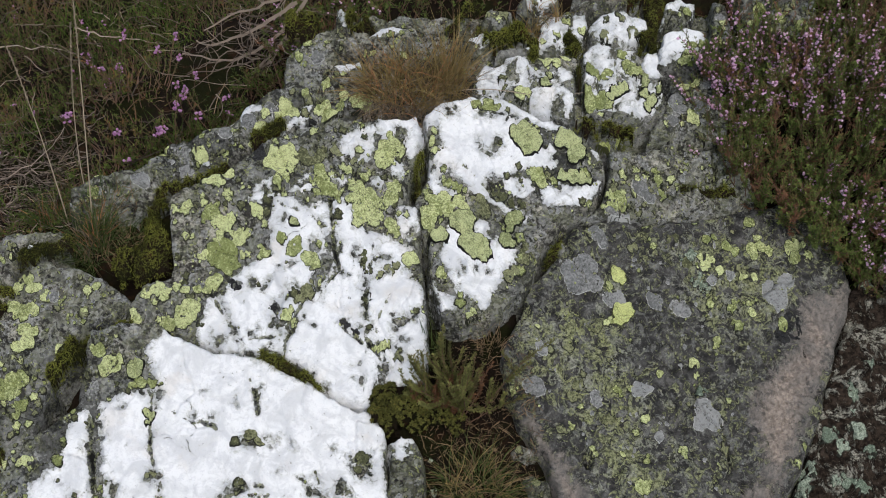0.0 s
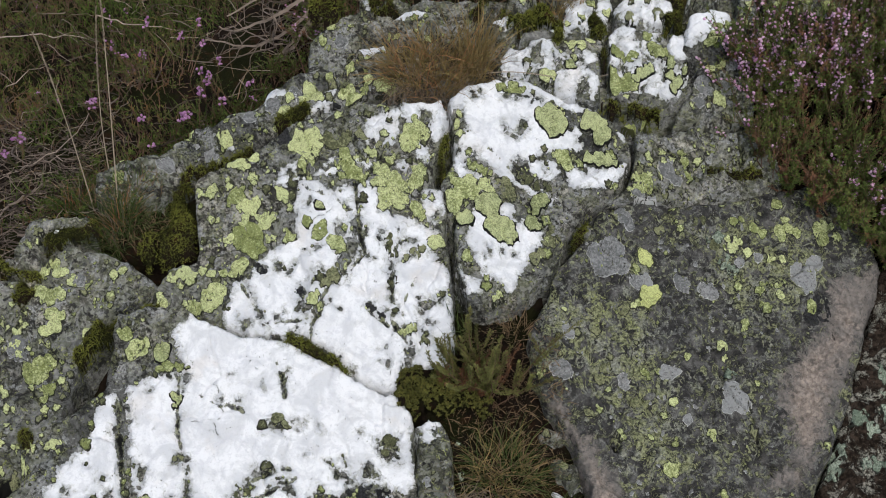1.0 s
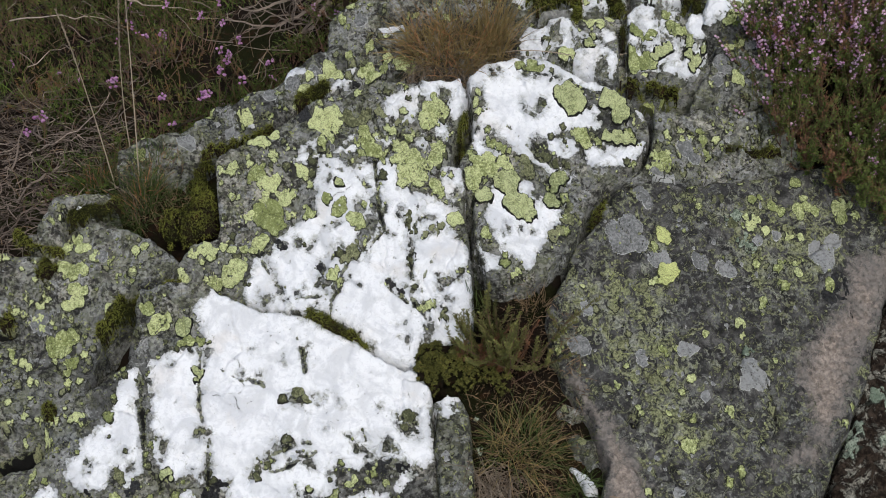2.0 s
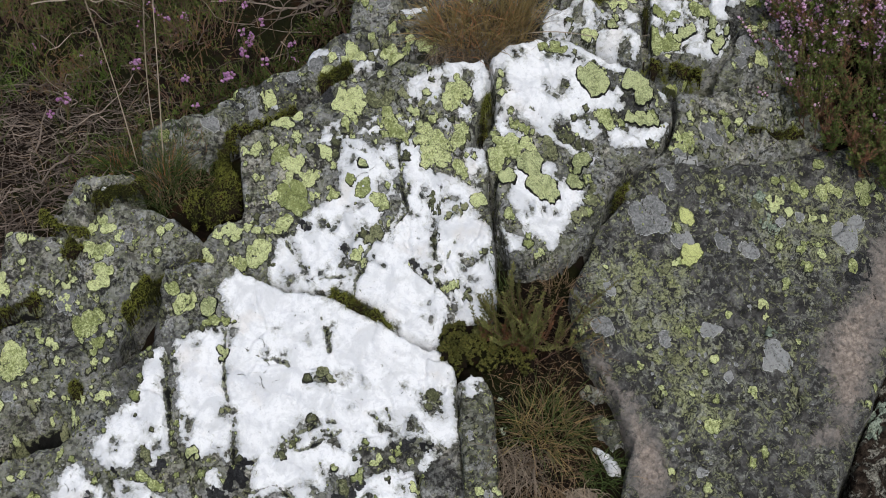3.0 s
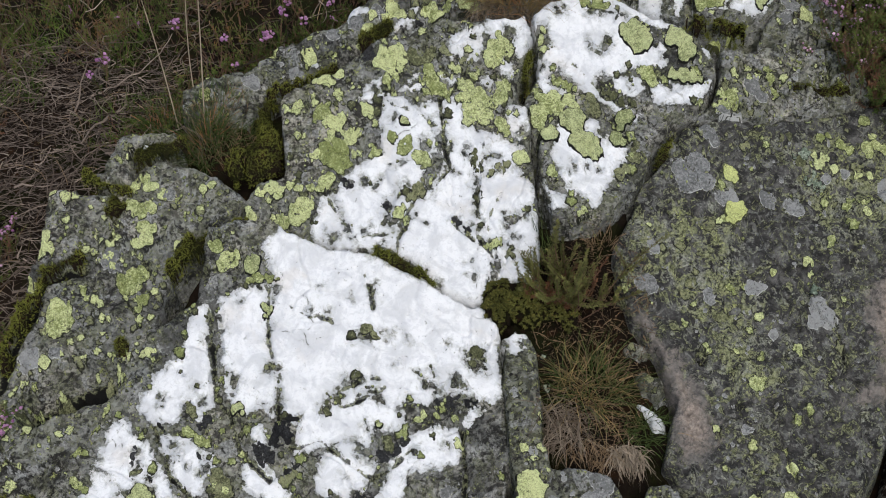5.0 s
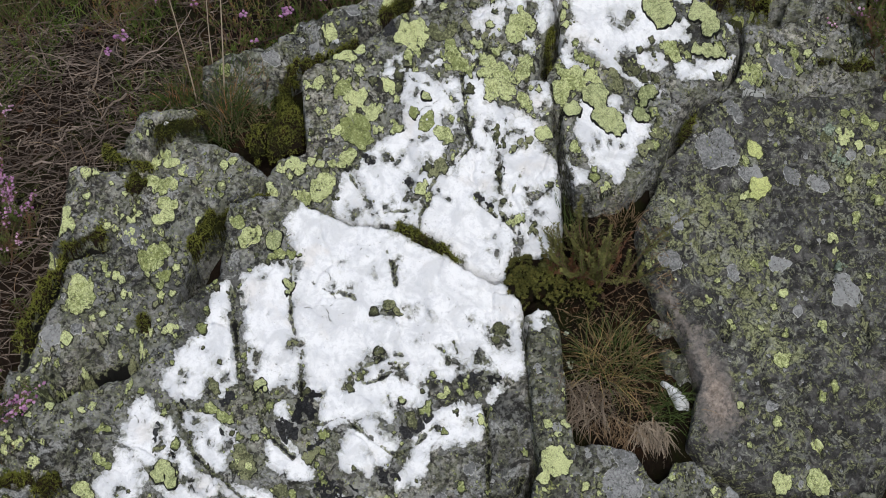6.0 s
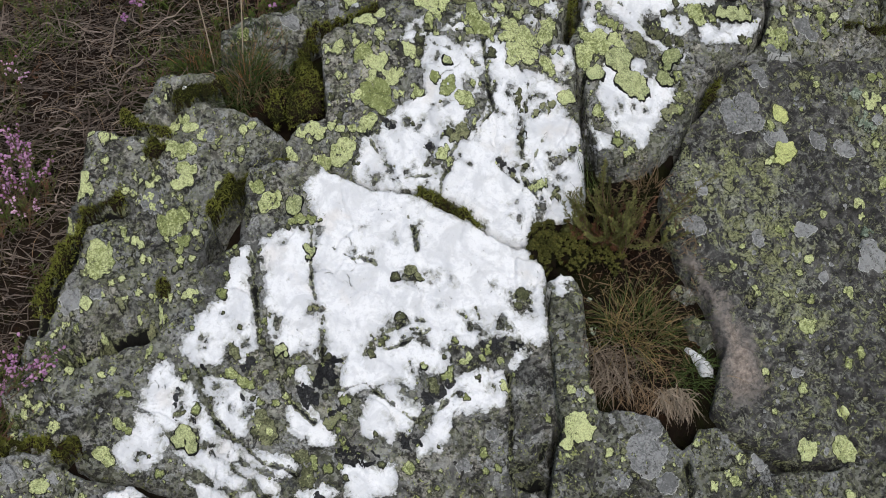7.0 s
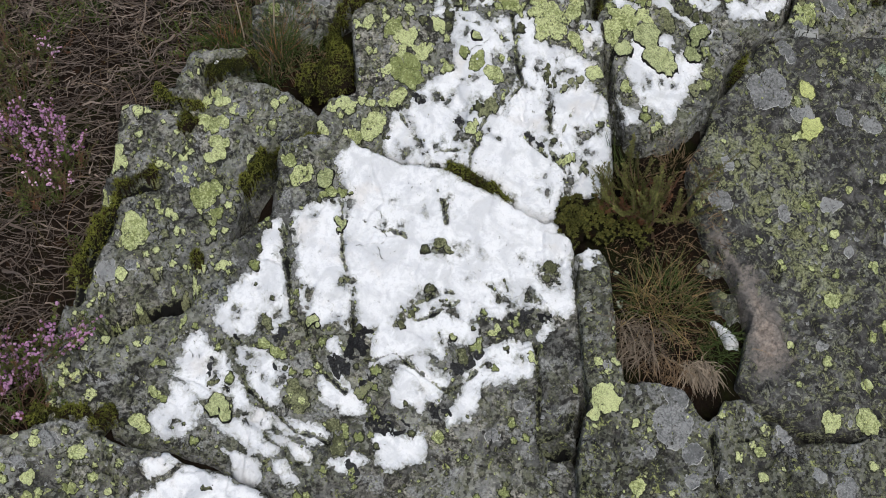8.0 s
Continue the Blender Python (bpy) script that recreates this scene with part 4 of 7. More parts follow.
BOULDER = stone([240, 1262, 330, 1262, 420, 1275, 483, 1296, 541, 1305, 601, 1274, 625, 1220, 626, 1189, 588, 1107, 547, 1009, 505, 940, 435, 826, 397, 773, 269, 779, 176, 806, 149, 835, 172, 908, 142, 965, 110, 1006, 89, 1036, 88, 1091, 101, 1116, 127, 1164, 171, 1216, 194, 1247],
          -0.004, (0, 0), 0.321, 1.112, 0.08, 0.016, 0.8, 153)
crack(BOULDER, [307, 918, 325, 841, 351, 791], 0.0024, 0.01)
crack(BOULDER, [407, 1025, 423, 966, 445, 929], 0.0024, 0.01)
crack(BOULDER, [367, 1055, 376, 1016, 400, 997], 0.0012, 0.002)
crack(BOULDER, [535, 1150, 548, 1104, 540, 1069], 0.0012, 0.003)
crack(BOULDER, [205, 962, 208, 960], 0.009, 0.024)
bare(BOULDER, [541, 1170, 569, 1190, 600, 1199, 632, 1215, 627, 1175, 608, 1139, 585, 1101, 562, 1064, 537, 1023, 515, 982, 490, 948, 484, 932, 408, 921, 444, 948, 465, 968, 460, 999, 450, 1018, 454, 1047, 476, 1078, 503, 1105, 528, 1127])
bare(BOULDER, [104, 1011, 118, 990, 138, 967, 146, 939, 157, 917, 158, 883, 160, 855, 168, 836, 183, 832, 202, 834, 219, 850, 228, 867, 224, 881, 222, 899, 212, 917, 195, 938, 174, 952, 159, 968, 145, 988, 123, 1006])
film(BOULDER, [100, 1135, 165, 1162, 214, 1142, 280, 1094, 298, 1047, 281, 985, 246, 962, 223, 988, 175, 1009, 126, 1020, 90, 1064])
film(BOULDER, [331, 1236, 429, 1250, 535, 1246, 535, 1173, 470, 1139, 402, 1137, 353, 1163])
film(BOULDER, [222, 960, 280, 973, 310, 943, 300, 912, 235, 910])
SHOULDER = stone([255, 1348, 304, 1357, 366, 1365, 446, 1358, 474, 1325, 483, 1301, 420, 1280, 330, 1267, 240, 1267, 204, 1256, 238, 1277, 257, 1316],
          0.0, (0, 0), 0.35, 1.31, 0.07, 0.012, 1.2, 173)
crack(SHOULDER, [257, 1312, 264, 1285, 280, 1270], 0.0024, 0.006)
crack(SHOULDER, [300, 1352, 318, 1320, 352, 1300, 372, 1272], 0.003, 0.008)
crack(SHOULDER, [352, 1300, 400, 1312, 440, 1335], 0.0024, 0.006)
LEDGE = stone([-77, 962, -60, 972, -41, 971, -25, 949, -23, 855, -10, 807, 22, 804, 70, 798, 90, 778, 101, 770, 110, 776, 127, 794, 154, 801, 188, 783, 229, 758, 291, 761, 404, 786, 406, 661, -69, 612, -76, 715, -62, 790, -69, 851, -75, 920],
          0.01, (0, -0.05), 0.07, 0.812, 0.06, 0.007, 1.0, 203)
crack(LEDGE, [-63, 790, -93, 835, -85, 877], 0.0036, 0.01)
crack(LEDGE, [106, 755, 109, 694, 123, 669], 0.007, 0.016)
crack(LEDGE, [204, 736, 207, 678], 0.0036, 0.012)
crack(LEDGE, [119, 740, 167, 758, 214, 770], 0.0024, 0.006)
vein(LEDGE, [-79, 969, -60, 978, -36, 975, -38, 949, -57, 936, -74, 947])
LEFT = stone([-739, 1119, -667, 1118, -628, 1118, -616, 1146, -588, 1170, -520, 1153, -469, 1131, -450, 1117, -476, 1096, -528, 1062, -553, 1018, -547, 998, -563, 946, -583, 887, -615, 865, -679, 831, -612, 853, -633, 821, -673, 783, -704, 739, -729, 707, -782, 708, -801, 773, -788, 832, -775, 891, -744, 1007, -744, 1097],
          0.002, (0, 0), -0.639, 0.957, 0.06, 0.01, 1.0, 253)
crack(LEFT, [-679, 1020, -731, 999, -753, 930, -770, 862], 0.014, 0.022)
crack(LEFT, [-713, 835, -684, 854, -654, 868, -627, 878], 0.026, 0.06)
crack(LEFT, [-667, 1114, -629, 1072, -657, 1025], 0.0024, 0.008)
crack(LEFT, [-618, 1119, -604, 1151], 0.003, 0.01)
crack(LEFT, [-631, 1011, -583, 945], 0.0018, 0.004)
HUMMOCK = stone([-562, 1200, -566, 1262, -524, 1292, -470, 1284, -440, 1262, -425, 1225, -440, 1190, -500, 1184],
          -0.034, (0, 0), -0.5, 1.23, 0.05, 0.03, 1.8, 323)
BACK = stone([-557, 1248, -566, 1282, -517, 1298, -459, 1313, -419, 1339, -335, 1376, -298, 1400, -251, 1433, -250, 1470, -196, 1502, -120, 1524, 70, 1540, 64, 1503, 45, 1424, -39, 1400, -109, 1392, -162, 1395, -248, 1366, -308, 1329, -332, 1309, -388, 1286, -420, 1276, -463, 1256, -495, 1241, -536, 1230],
          -0.014, (0, 0.0), -0.291, 1.366, 0.06, 0.012, 1.2, 303)
crack(BACK, [-299, 1354, -232, 1403, -163, 1428], 0.0036, 0.01)
crack(BACK, [-414, 1289, -349, 1329, -299, 1358], 0.0036, 0.01)
crack(BACK, [-198, 1427, -164, 1468, -147, 1500], 0.0036, 0.01)
vein(MIDDLE, [-350, 1099, -338, 1120, -318, 1130, -310, 1150, -291, 1166, -266, 1178, -253, 1186, -258, 1225, -247, 1256, -223, 1259, -212, 1241, -199, 1243, -170, 1251, -159, 1250, -148, 1253, -133, 1246, -130, 1222, -116, 1213, -78, 1206, -44, 1200, -49, 1180, -61, 1172, -43, 1163, -31, 1148, -30, 1113, -23, 1108, -22, 1069, -33, 1037, -69, 1025, -92, 1009, -103, 1003, -151, 1004, -183, 1017, -192, 1033, -233, 1047, -256, 1043, -283, 1046, -323, 1051, -348, 1062, -352, 1077])
vein(MIDDLE, [-102, 1345, -101, 1395, -66, 1401, -48, 1406, -37, 1401, -31, 1340, -26, 1346, -44, 1307, -57, 1310, -60, 1329, -53, 1344, -70, 1350, -74, 1332, -91, 1330, -100, 1334])
vein(MIDDLE, [-134, 1334, -126, 1344, -111, 1332, -117, 1322, -130, 1324])
vein(MIDDLE, [-108, 1278, -96, 1291, -83, 1287, -91, 1268, -106, 1272])
vein(MIDDLE, [-171, 1284, -155, 1286, -129, 1276, -151, 1274])
vein(MIDDLE, [-132, 1399, -123, 1401, -113, 1395, -119, 1393, -130, 1397])
vein(MIDDLE, [-231, 1259, -215, 1275, -198, 1287, -196, 1272, -206, 1260, -223, 1258])
vein(BACK, [-246, 1373, -233, 1381, -219, 1402, -208, 1415, -203, 1407, -213, 1387, -229, 1375, -238, 1339])
vein(BACK, [-177, 1329, -160, 1341, -150, 1396, -142, 1354, -156, 1337, -171, 1325])
vein(BACK, [-384, 1312, -367, 1323, -353, 1317, -355, 1311, -376, 1314])
vein(MIDDLE, [-294, 1244, -282, 1261, -270, 1275, -255, 1271, -253, 1262, -269, 1244, -281, 1240])
vein(UPPER, [-33, 1401, -22, 1408, 5, 1417, 18, 1424, 57, 1408, 56, 1376, 69, 1374, 103, 1372, 142, 1360, 165, 1347, 174, 1330, 174, 1320, 145, 1310, 141, 1303, 128, 1312, 97, 1298, 76, 1297, 67, 1291, 88, 1271, 118, 1257, 133, 1250, 125, 1233, 101, 1253, 80, 1263, 58, 1264, 32, 1278, 16, 1289, -10, 1291, -26, 1327, -31, 1332, -18, 1311, -14, 1321, -1, 1330, -8, 1354, -22, 1356, -31, 1340])
vein(UPPER, [91, 1293, 111, 1301, 132, 1296, 141, 1285, 123, 1270, 105, 1273, 93, 1283])
vein(UPPER, [149, 1286, 162, 1298, 184, 1285, 199, 1288, 198, 1271, 179, 1267, 157, 1263, 149, 1274])
vein(UPPER, [-7, 1186, 2, 1210, 11, 1228, 32, 1228, 45, 1231, 53, 1242, 66, 1237, 66, 1226, 74, 1216, 95, 1215, 108, 1209, 114, 1192, 92, 1180, 85, 1159, 72, 1142, 64, 1130, 43, 1141, 22, 1147, 14, 1159, 2, 1178])
vein(UPPER, [-26, 1323, -2, 1285, 20, 1271, 7, 1258, -23, 1262])
vein(UPPER, [-19, 1160, 18, 1144, 19, 1125, -3, 1124])
vein(UPPER, [231, 1378, 247, 1372, 261, 1369, 238, 1330, 228, 1338])
vein(UPPER, [197, 1296, 241, 1305, 236, 1293, 205, 1276])
vein(SLAB, [-413, 1055, -386, 1073, -365, 1064, -332, 1055, -274, 1046, -227, 1033, -187, 1020, -132, 1002, -93, 999, -78, 987, -83, 934, -76, 895, -89, 882, -112, 886, -136, 891, -147, 886, -171, 882, -178, 875, -209, 876, -213, 857, -209, 845, -231, 837, -255, 835, -258, 821, -285, 829, -322, 815, -349, 810, -360, 807, -359, 832, -369, 844, -385, 854, -392, 844, -415, 852, -422, 841, -446, 860, -455, 866, -462, 890, -470, 931, -480, 970, -477, 981, -446, 995, -411, 1000, -399, 1007, -412, 1032, -421, 1044])
vein(SLAB, [-176, 849, -136, 853, -130, 839, -140, 813, -162, 798, -197, 799, -208, 789, -215, 762, -234, 751, -253, 743, -257, 753, -246, 775, -231, 808, -208, 836])
vein(SLAB, [-559, 886, -523, 908, -518, 949, -507, 969, -493, 975, -484, 954, -490, 931, -478, 915, -473, 869, -467, 851, -485, 849, -487, 833, -515, 855, -520, 831, -558, 828, -576, 841, -578, 864, -562, 871])
vein(SLAB, [-612, 827, -589, 832, -576, 813, -560, 808, -547, 788, -535, 776, -522, 758, -506, 743, -528, 739, -540, 748, -546, 758, -567, 759, -574, 750, -581, 750, -597, 759, -609, 770, -624, 775, -617, 795, -611, 812], 0.003)
vein(SLAB, [-628, 766, -612, 766, -597, 756, -584, 741, -587, 728, -594, 721, -607, 710, -626, 707, -641, 706, -646, 721, -653, 733, -636, 738, -623, 748], 0.004)
vein(SLAB, [-538, 815, -511, 814, -492, 806, -473, 797, -467, 784, -481, 770, -484, 754, -496, 757, -512, 767, -524, 778, -529, 791, -541, 803], 0.004)
vein(SLAB, [-575, 729, -546, 728, -528, 734, -511, 720, -496, 712, -477, 704, -480, 697, -498, 695, -518, 702, -537, 714, -556, 720], 0.004)
vein(SLAB, [-520, 735, -506, 743, -491, 741, -490, 728, -500, 723, -515, 726], 0.004)
vein(SLAB, [-487, 742, -468, 737, -445, 733, -423, 735, -412, 728, -422, 717, -441, 715, -456, 723, -478, 726], 0.005)
vein(SLAB, [-489, 721, -470, 714, -451, 710, -436, 702, -439, 693, -454, 696, -473, 708, -488, 713], 0.004)
vein(SLAB, [-551, 697, -526, 698, -501, 686, -499, 665, -535, 646, -535, 683], 0.004)
vein(SLAB, [-479, 686, -465, 687, -453, 675, -449, 670, -467, 668, -482, 679], 0.004)
vein(SLAB, [-426, 792, -408, 793, -388, 781, -372, 771, -364, 755, -375, 750, -387, 752, -410, 759, -421, 764, -425, 775], 0.004)
vein(SLAB, [-328, 768, -331, 790, -321, 804, -305, 819, -290, 826, -271, 819, -263, 807, -251, 802, -255, 788, -266, 775, -281, 774, -288, 760, -303, 767, -318, 762], 0.003)
vein(SLAB, [-354, 727, -333, 735, -310, 729, -287, 734, -281, 723, -283, 709, -309, 701, -331, 694, -345, 701, -347, 719], 0.004)
vein(SLAB, [-413, 695, -388, 705, -366, 709, -362, 702, -376, 696, -384, 687, -402, 690], 0.004)
vein(SLAB, [-421, 827, -404, 841, -397, 822, -402, 811, -417, 818])
vein(SLAB, [-120, 874, -97, 875, -113, 862, -128, 851, -133, 856])
vein(SLAB, [-178, 915, -186, 919, -182, 922, -177, 919])
cut(MIDDLE, [-167, 1252, 4.3, -166, 1242, 4.3, -165, 1230, 4.3, -164, 1218, 5.1, -165, 1208, 6.8, -166, 1198, 8.4, -172, 1185, 11.8, -177, 1170, 13.4, -181, 1152, 10.9, -186, 1139, 7.5, -179, 1133, 4.2, -218, 1248, 5.1, -238, 1223, 4.2, -187, 1197, 11, -220, 1174, 4.2, -302, 1141, 9.2, -313, 1146, 6.7, -278, 1147, 5, -260, 1146, 4.2, -237, 1166, 3.4, -198, 1136, 11.7, -215, 1142, 5.8, -194, 1134, 8.3, -210, 1126, 7.5, -227, 1132, 4.2, -244, 1119, 7.5, -245, 1102, 6.6, -202, 1105, 2.5, -218, 1097, 8.3, -222, 1087, 7.4])
cut(MIDDLE, [-234, 1098, 6.6, -247, 1095, 3.3, -248, 1084, 3.3, -248, 1072, 3.3, -322, 1072, 7.5, -318, 1118, 2.5, -315, 1110, 2.5, -313, 1102, 3.3, -310, 1092, 4.2, -300, 1085, 4.1, -289, 1075, 4.1, -275, 1082, 3.3, -267, 1090, 4.1, -267, 1080, 3.3, -254, 1065, 5.8, -261, 1046, 6.6, -278, 1055, 7.4, -299, 1055, 6.6, -290, 1049, 5.8, -336, 1057, 7.5, -344, 1064, 4.1, -323, 1062, 4.1, -233, 1054, 9.9, -212, 1045, 9.9, -192, 1033, 8.2, -247, 1045, 7.4, -114, 1159, 2.5, -116, 1153, 2.5, -115, 1142, 3.3, -113, 1129, 4.2])
cut(MIDDLE, [-111, 1110, 5.8, -108, 1099, 5, -123, 1097, 7.4, -140, 1101, 6.6, -148, 1100, 4.1, -127, 1091, 5, -90, 1077, 8.3, -102, 1078, 5, -82, 1079, 5.8, -63, 1086, 5.8, -68, 1095, 4.1, -63, 1071, 5.8, -53, 1085, 3.3, -86, 1051, 9, -86, 1035, 9.8, -82, 1061, 4.1, -90, 1025, 5.7, -65, 1107, 5.8, -53, 1109, 6.6, -41, 1113, 5.8, -74, 1114, 3.3, -93, 1157, 5, -80, 1167, 6.7, -86, 1183, 7.6, -99, 1178, 5, -150, 1194, 3.4, -158, 1192, 3.4, -128, 1185, 3.4, -139, 1162, 1.7, -149, 1164, 1.7])
cut(MIDDLE, [-158, 1169, 2.5, -184, 1227, 1.7, -175, 1220, 2.5, -128, 1194, 3.4, -233, 1032, 1.6, -184, 1038, 2.5, -167, 1024, 2.4, -118, 1035, 3.3, -131, 1052, 2.5, -185, 1097, 1.7, -332, 1078, 3.3])
# the first five spots are grey shadows on the quartz, painted as stone colour
cut(UPPER, [85, 1341, 7.1, 77, 1331, 7, 66, 1327, 5.3, 55, 1338, 3.5, 59, 1330, 4.4, -14, 1353, 5.3, 10, 1372, 6.2, 18, 1377, 4.4, -22, 1404, 4.5, -1, 1299, 3.5, 11, 1298, 5.2, -14, 1301, 3.5, 70, 1286, 5.2, 80, 1283, 7, 89, 1275, 8.7, 99, 1268, 7.8, 114, 1263, 6.1, 127, 1261, 6.1, 168, 1330, 7.1, 22, 1169, 4.2, 27, 1175, 3.4, 52, 1173, 3.4, 69, 1176, 4.2, 146, 1357, 7.1, 155, 1353, 7.1, 159, 1345, 6.2, 181, 1328, 7.1, 119, 1287, 2.6, -3, 1156, 5, 77, 1370, 1.8])
cut(UPPER, [99, 1369, 3.6, 112, 1367, 3.6, 64, 1131, 3.4, 3, 1328, 1.7])
cut(SLAB, [-571, 798, 6.3, -568, 781, 5.5, -571, 772, 7.1, -549, 768, 7.1, -545, 779, 3.9, -479, 784, 4.7, -526, 806, 3.9, -510, 792, 3.1, -616, 722, 3.9, -629, 776, 4.0])
cut(SLAB, [-476, 970, 4.8, -474, 958, 5.6, -471, 945, 5.6, -476, 932, 4.8, -472, 912, 6.3, -468, 894, 7.1, -465, 878, 7.1, -463, 867, 7.1, -461, 856, 7.8, -454, 842, 7.8, -485, 977, 4.8, -398, 981, 2.4, -402, 947, 2.4, -394, 903, 7, -402, 898, 5.5, -386, 892, 3.1, -386, 878, 3.9, -386, 870, 3.9, -387, 857, 5.4, -383, 845, 6.2, -369, 844, 7.7, -358, 845, 4.6, -448, 880, 6.3, -451, 870, 5.5, -444, 886, 3.9, -456, 891, 3.9, -497, 875, 3.9, -489, 860, 3.9, -511, 852, 6.3, -506, 843, 6.3])
cut(SLAB, [-487, 831, 7.8, -497, 827, 9.4, -438, 841, 10.9, -423, 845, 7.8, -411, 849, 4.7, -409, 866, 3.9, -268, 950, 10.1, -276, 946, 7.8, -258, 946, 6.2, -241, 950, 6.3, -229, 952, 3.9, -287, 942, 3.1, -259, 1007, 2.4, -258, 999, 3.2, -257, 990, 3.1, -259, 985, 2.4, -294, 891, 6.2, -283, 897, 6.2, -273, 895, 4.7, -256, 898, 3.1, -302, 883, 5.4, -317, 867, 6.2, -305, 871, 5.4, -325, 860, 4.7, -259, 886, 3.9, -274, 877, 3.1, -247, 875, 3.1, -175, 917, 4.7, -171, 911, 4.7, -209, 873, 8.5])
cut(SLAB, [-217, 869, 5.4, -186, 897, 8.6, -174, 900, 7, -167, 892, 4.7, -140, 904, 8.6, -132, 898, 6.2, -112, 936, 11, -118, 925, 7.8, -101, 923, 5.5, -128, 893, 4.7, -128, 935, 4.7, -104, 931, 6.3, -88, 996, 4, -423, 997, 4, -398, 994, 6.3, -402, 998, 4, -313, 875, 1.6, -308, 880, 2.3, -266, 848, 3.1, -248, 846, 3.1, -240, 873, 2.3, -194, 908, 4.7, -336, 1000, 1.6, -320, 971, 2.4, -347, 976, 1.6, -225, 919, 1.6, -210, 945, 1.6, -155, 943, 2.4, -289, 992, 1.6, -445, 978, 2.4])
cut(SLAB, [-524, 807, 3.9, -546, 860, 3.2, -545, 851, 2.4, -521, 887, 2.4, -622, 783, 3.2, -565, 814, 2.4, -604, 759, 2.4, -588, 747, 2.4, -622, 716, 3.9, -640, 708, 4, -486, 776, 4.7, -506, 784, 3.9, -529, 790, 6.3, -291, 782, 2.3, -257, 780, 3.1, -273, 813, 1.5, -155, 831, 4.6, -197, 821, 3.9, -212, 843, 3.9, -238, 788, 2.3, -193, 818, 2.3])
CREST = stone([43, 1426, 39, 1453, 52, 1492, 110, 1512, 180, 1530, 250, 1542, 340, 1550, 430, 1556, 450, 1535, 452, 1490, 455, 1407, 450, 1391, 372, 1386, 308, 1378, 253, 1369, 205, 1385, 161, 1407, 90, 1424],
          -0.028, (-0.04, 0), 0.261, 1.453, 0.06, 0.012, 1.5, 353)
CREST_A = stone([46, 1430, 67, 1451, 120, 1462, 192, 1475, 213, 1465, 208, 1405, 198, 1372, 154, 1389, 102, 1403, 49, 1405],
          0.006, (-0.04, 0), 0.135, 1.426, 0.04, 0.012, 1.2, 403)
crack(CREST_A, [129, 1460, 137, 1422, 132, 1399], 0.0018, 0.006)
crack(CREST_A, [85, 1441, 137, 1430, 204, 1427], 0.0018, 0.005)
CREST_B = stone([222, 1465, 247, 1482, 299, 1479, 325, 1462, 344, 1443, 348, 1409, 323, 1387, 243, 1378, 222, 1390, 217, 1428],
          0.01, (-0.04, 0), 0.279, 1.432, 0.05, 0.01, 1.1, 453)
crack(CREST_B, [268, 1477, 275, 1440, 264, 1387], 0.0018, 0.005)
crack(CREST_B, [225, 1429, 279, 1425, 341, 1423], 0.0012, 0.004)
CREST_C = stone([339, 1476, 353, 1498, 386, 1510, 417, 1505, 421, 1487, 421, 1459, 395, 1445, 352, 1439, 337, 1452],
          0.016, (-0.04, 0), 0.38, 1.475, 0.05, 0.016, 0.7, 503)
CREST_D = stone([231, 1509, 248, 1523, 293, 1530, 327, 1524, 329, 1504, 300, 1489, 255, 1485, 233, 1493],
          0.006, (-0.04, 0), 0.277, 1.507, 0.05, 0.012, 0.8, 553)
CREST_E = stone([350, 1524, 371, 1515, 398, 1524, 403, 1543, 377, 1550, 356, 1540],
          0.010, (-0.04, 0), 0.378, 1.527, 0.04, 0.01, 0.7, 603)
CREST_F = stone([144, 1493, 162, 1517, 199, 1533, 231, 1535, 230, 1510, 215, 1488, 157, 1475, 125, 1473],
          0.002, (-0.04, 0), 0.183, 1.503, 0.04, 0.012, 1.0, 653)
CREST_G = stone([358, 1447, 423, 1466, 436, 1455, 445, 1387, 431, 1374, 366, 1366, 319, 1367, 331, 1389, 350, 1406],
          0.0, (-0.02, 0), 0.384, 1.406, 0.05, 0.01, 1.2, 703)
crack(CREST_G, [359, 1399, 439, 1387], 0.0018, 0.006)
CREST_H = stone([425, 1499, 432, 1552, 452, 1546, 459, 1502, 461, 1476, 438, 1471],
          0.01, (-0.04, 0), 0.445, 1.508, 0.05, 0.01, 1.0, 753)
CREST_I = stone([476, 1586, 603, 1597, 601, 1522, 558, 1507, 493, 1512, 475, 1541],
          -0.004, (-0.04, 0), 0.534, 1.544, 0.06, 0.014, 1.0, 803)
CREST_J = stone([54, 1496, 66, 1517, 91, 1525, 109, 1520, 104, 1503, 81, 1492],
          0.010, (-0.04, 0), 0.084, 1.509, 0.05, 0.012, 0.8, 853)
CREST_P = stone([34, 1471, 59, 1464, 86, 1482, 92, 1496, 62, 1500, 39, 1490],
          0.004, (-0.04, 0), 0.062, 1.482, 0.05, 0.010, 0.8, 873)
CREST_K = stone([120, 1534, 141, 1557, 182, 1563, 186, 1544, 158, 1530, 131, 1525],
          0.0, (-0.04, 0), 0.153, 1.542, 0.04, 0.012, 1.0, 903)
CREST_L = stone([204, 1543, 223, 1570, 278, 1574, 321, 1559, 311, 1544, 249, 1538],
          0.0, (-0.04, 0), 0.264, 1.555, 0.04, 0.012, 1.0, 953)
CREST_M = stone([90, 1468, 108, 1477, 130, 1476, 157, 1476, 125, 1468, 103, 1462, 76, 1455],
          0.0, (-0.04, 0), 0.113, 1.469, 0.04, 0.008, 0.9, 1003)
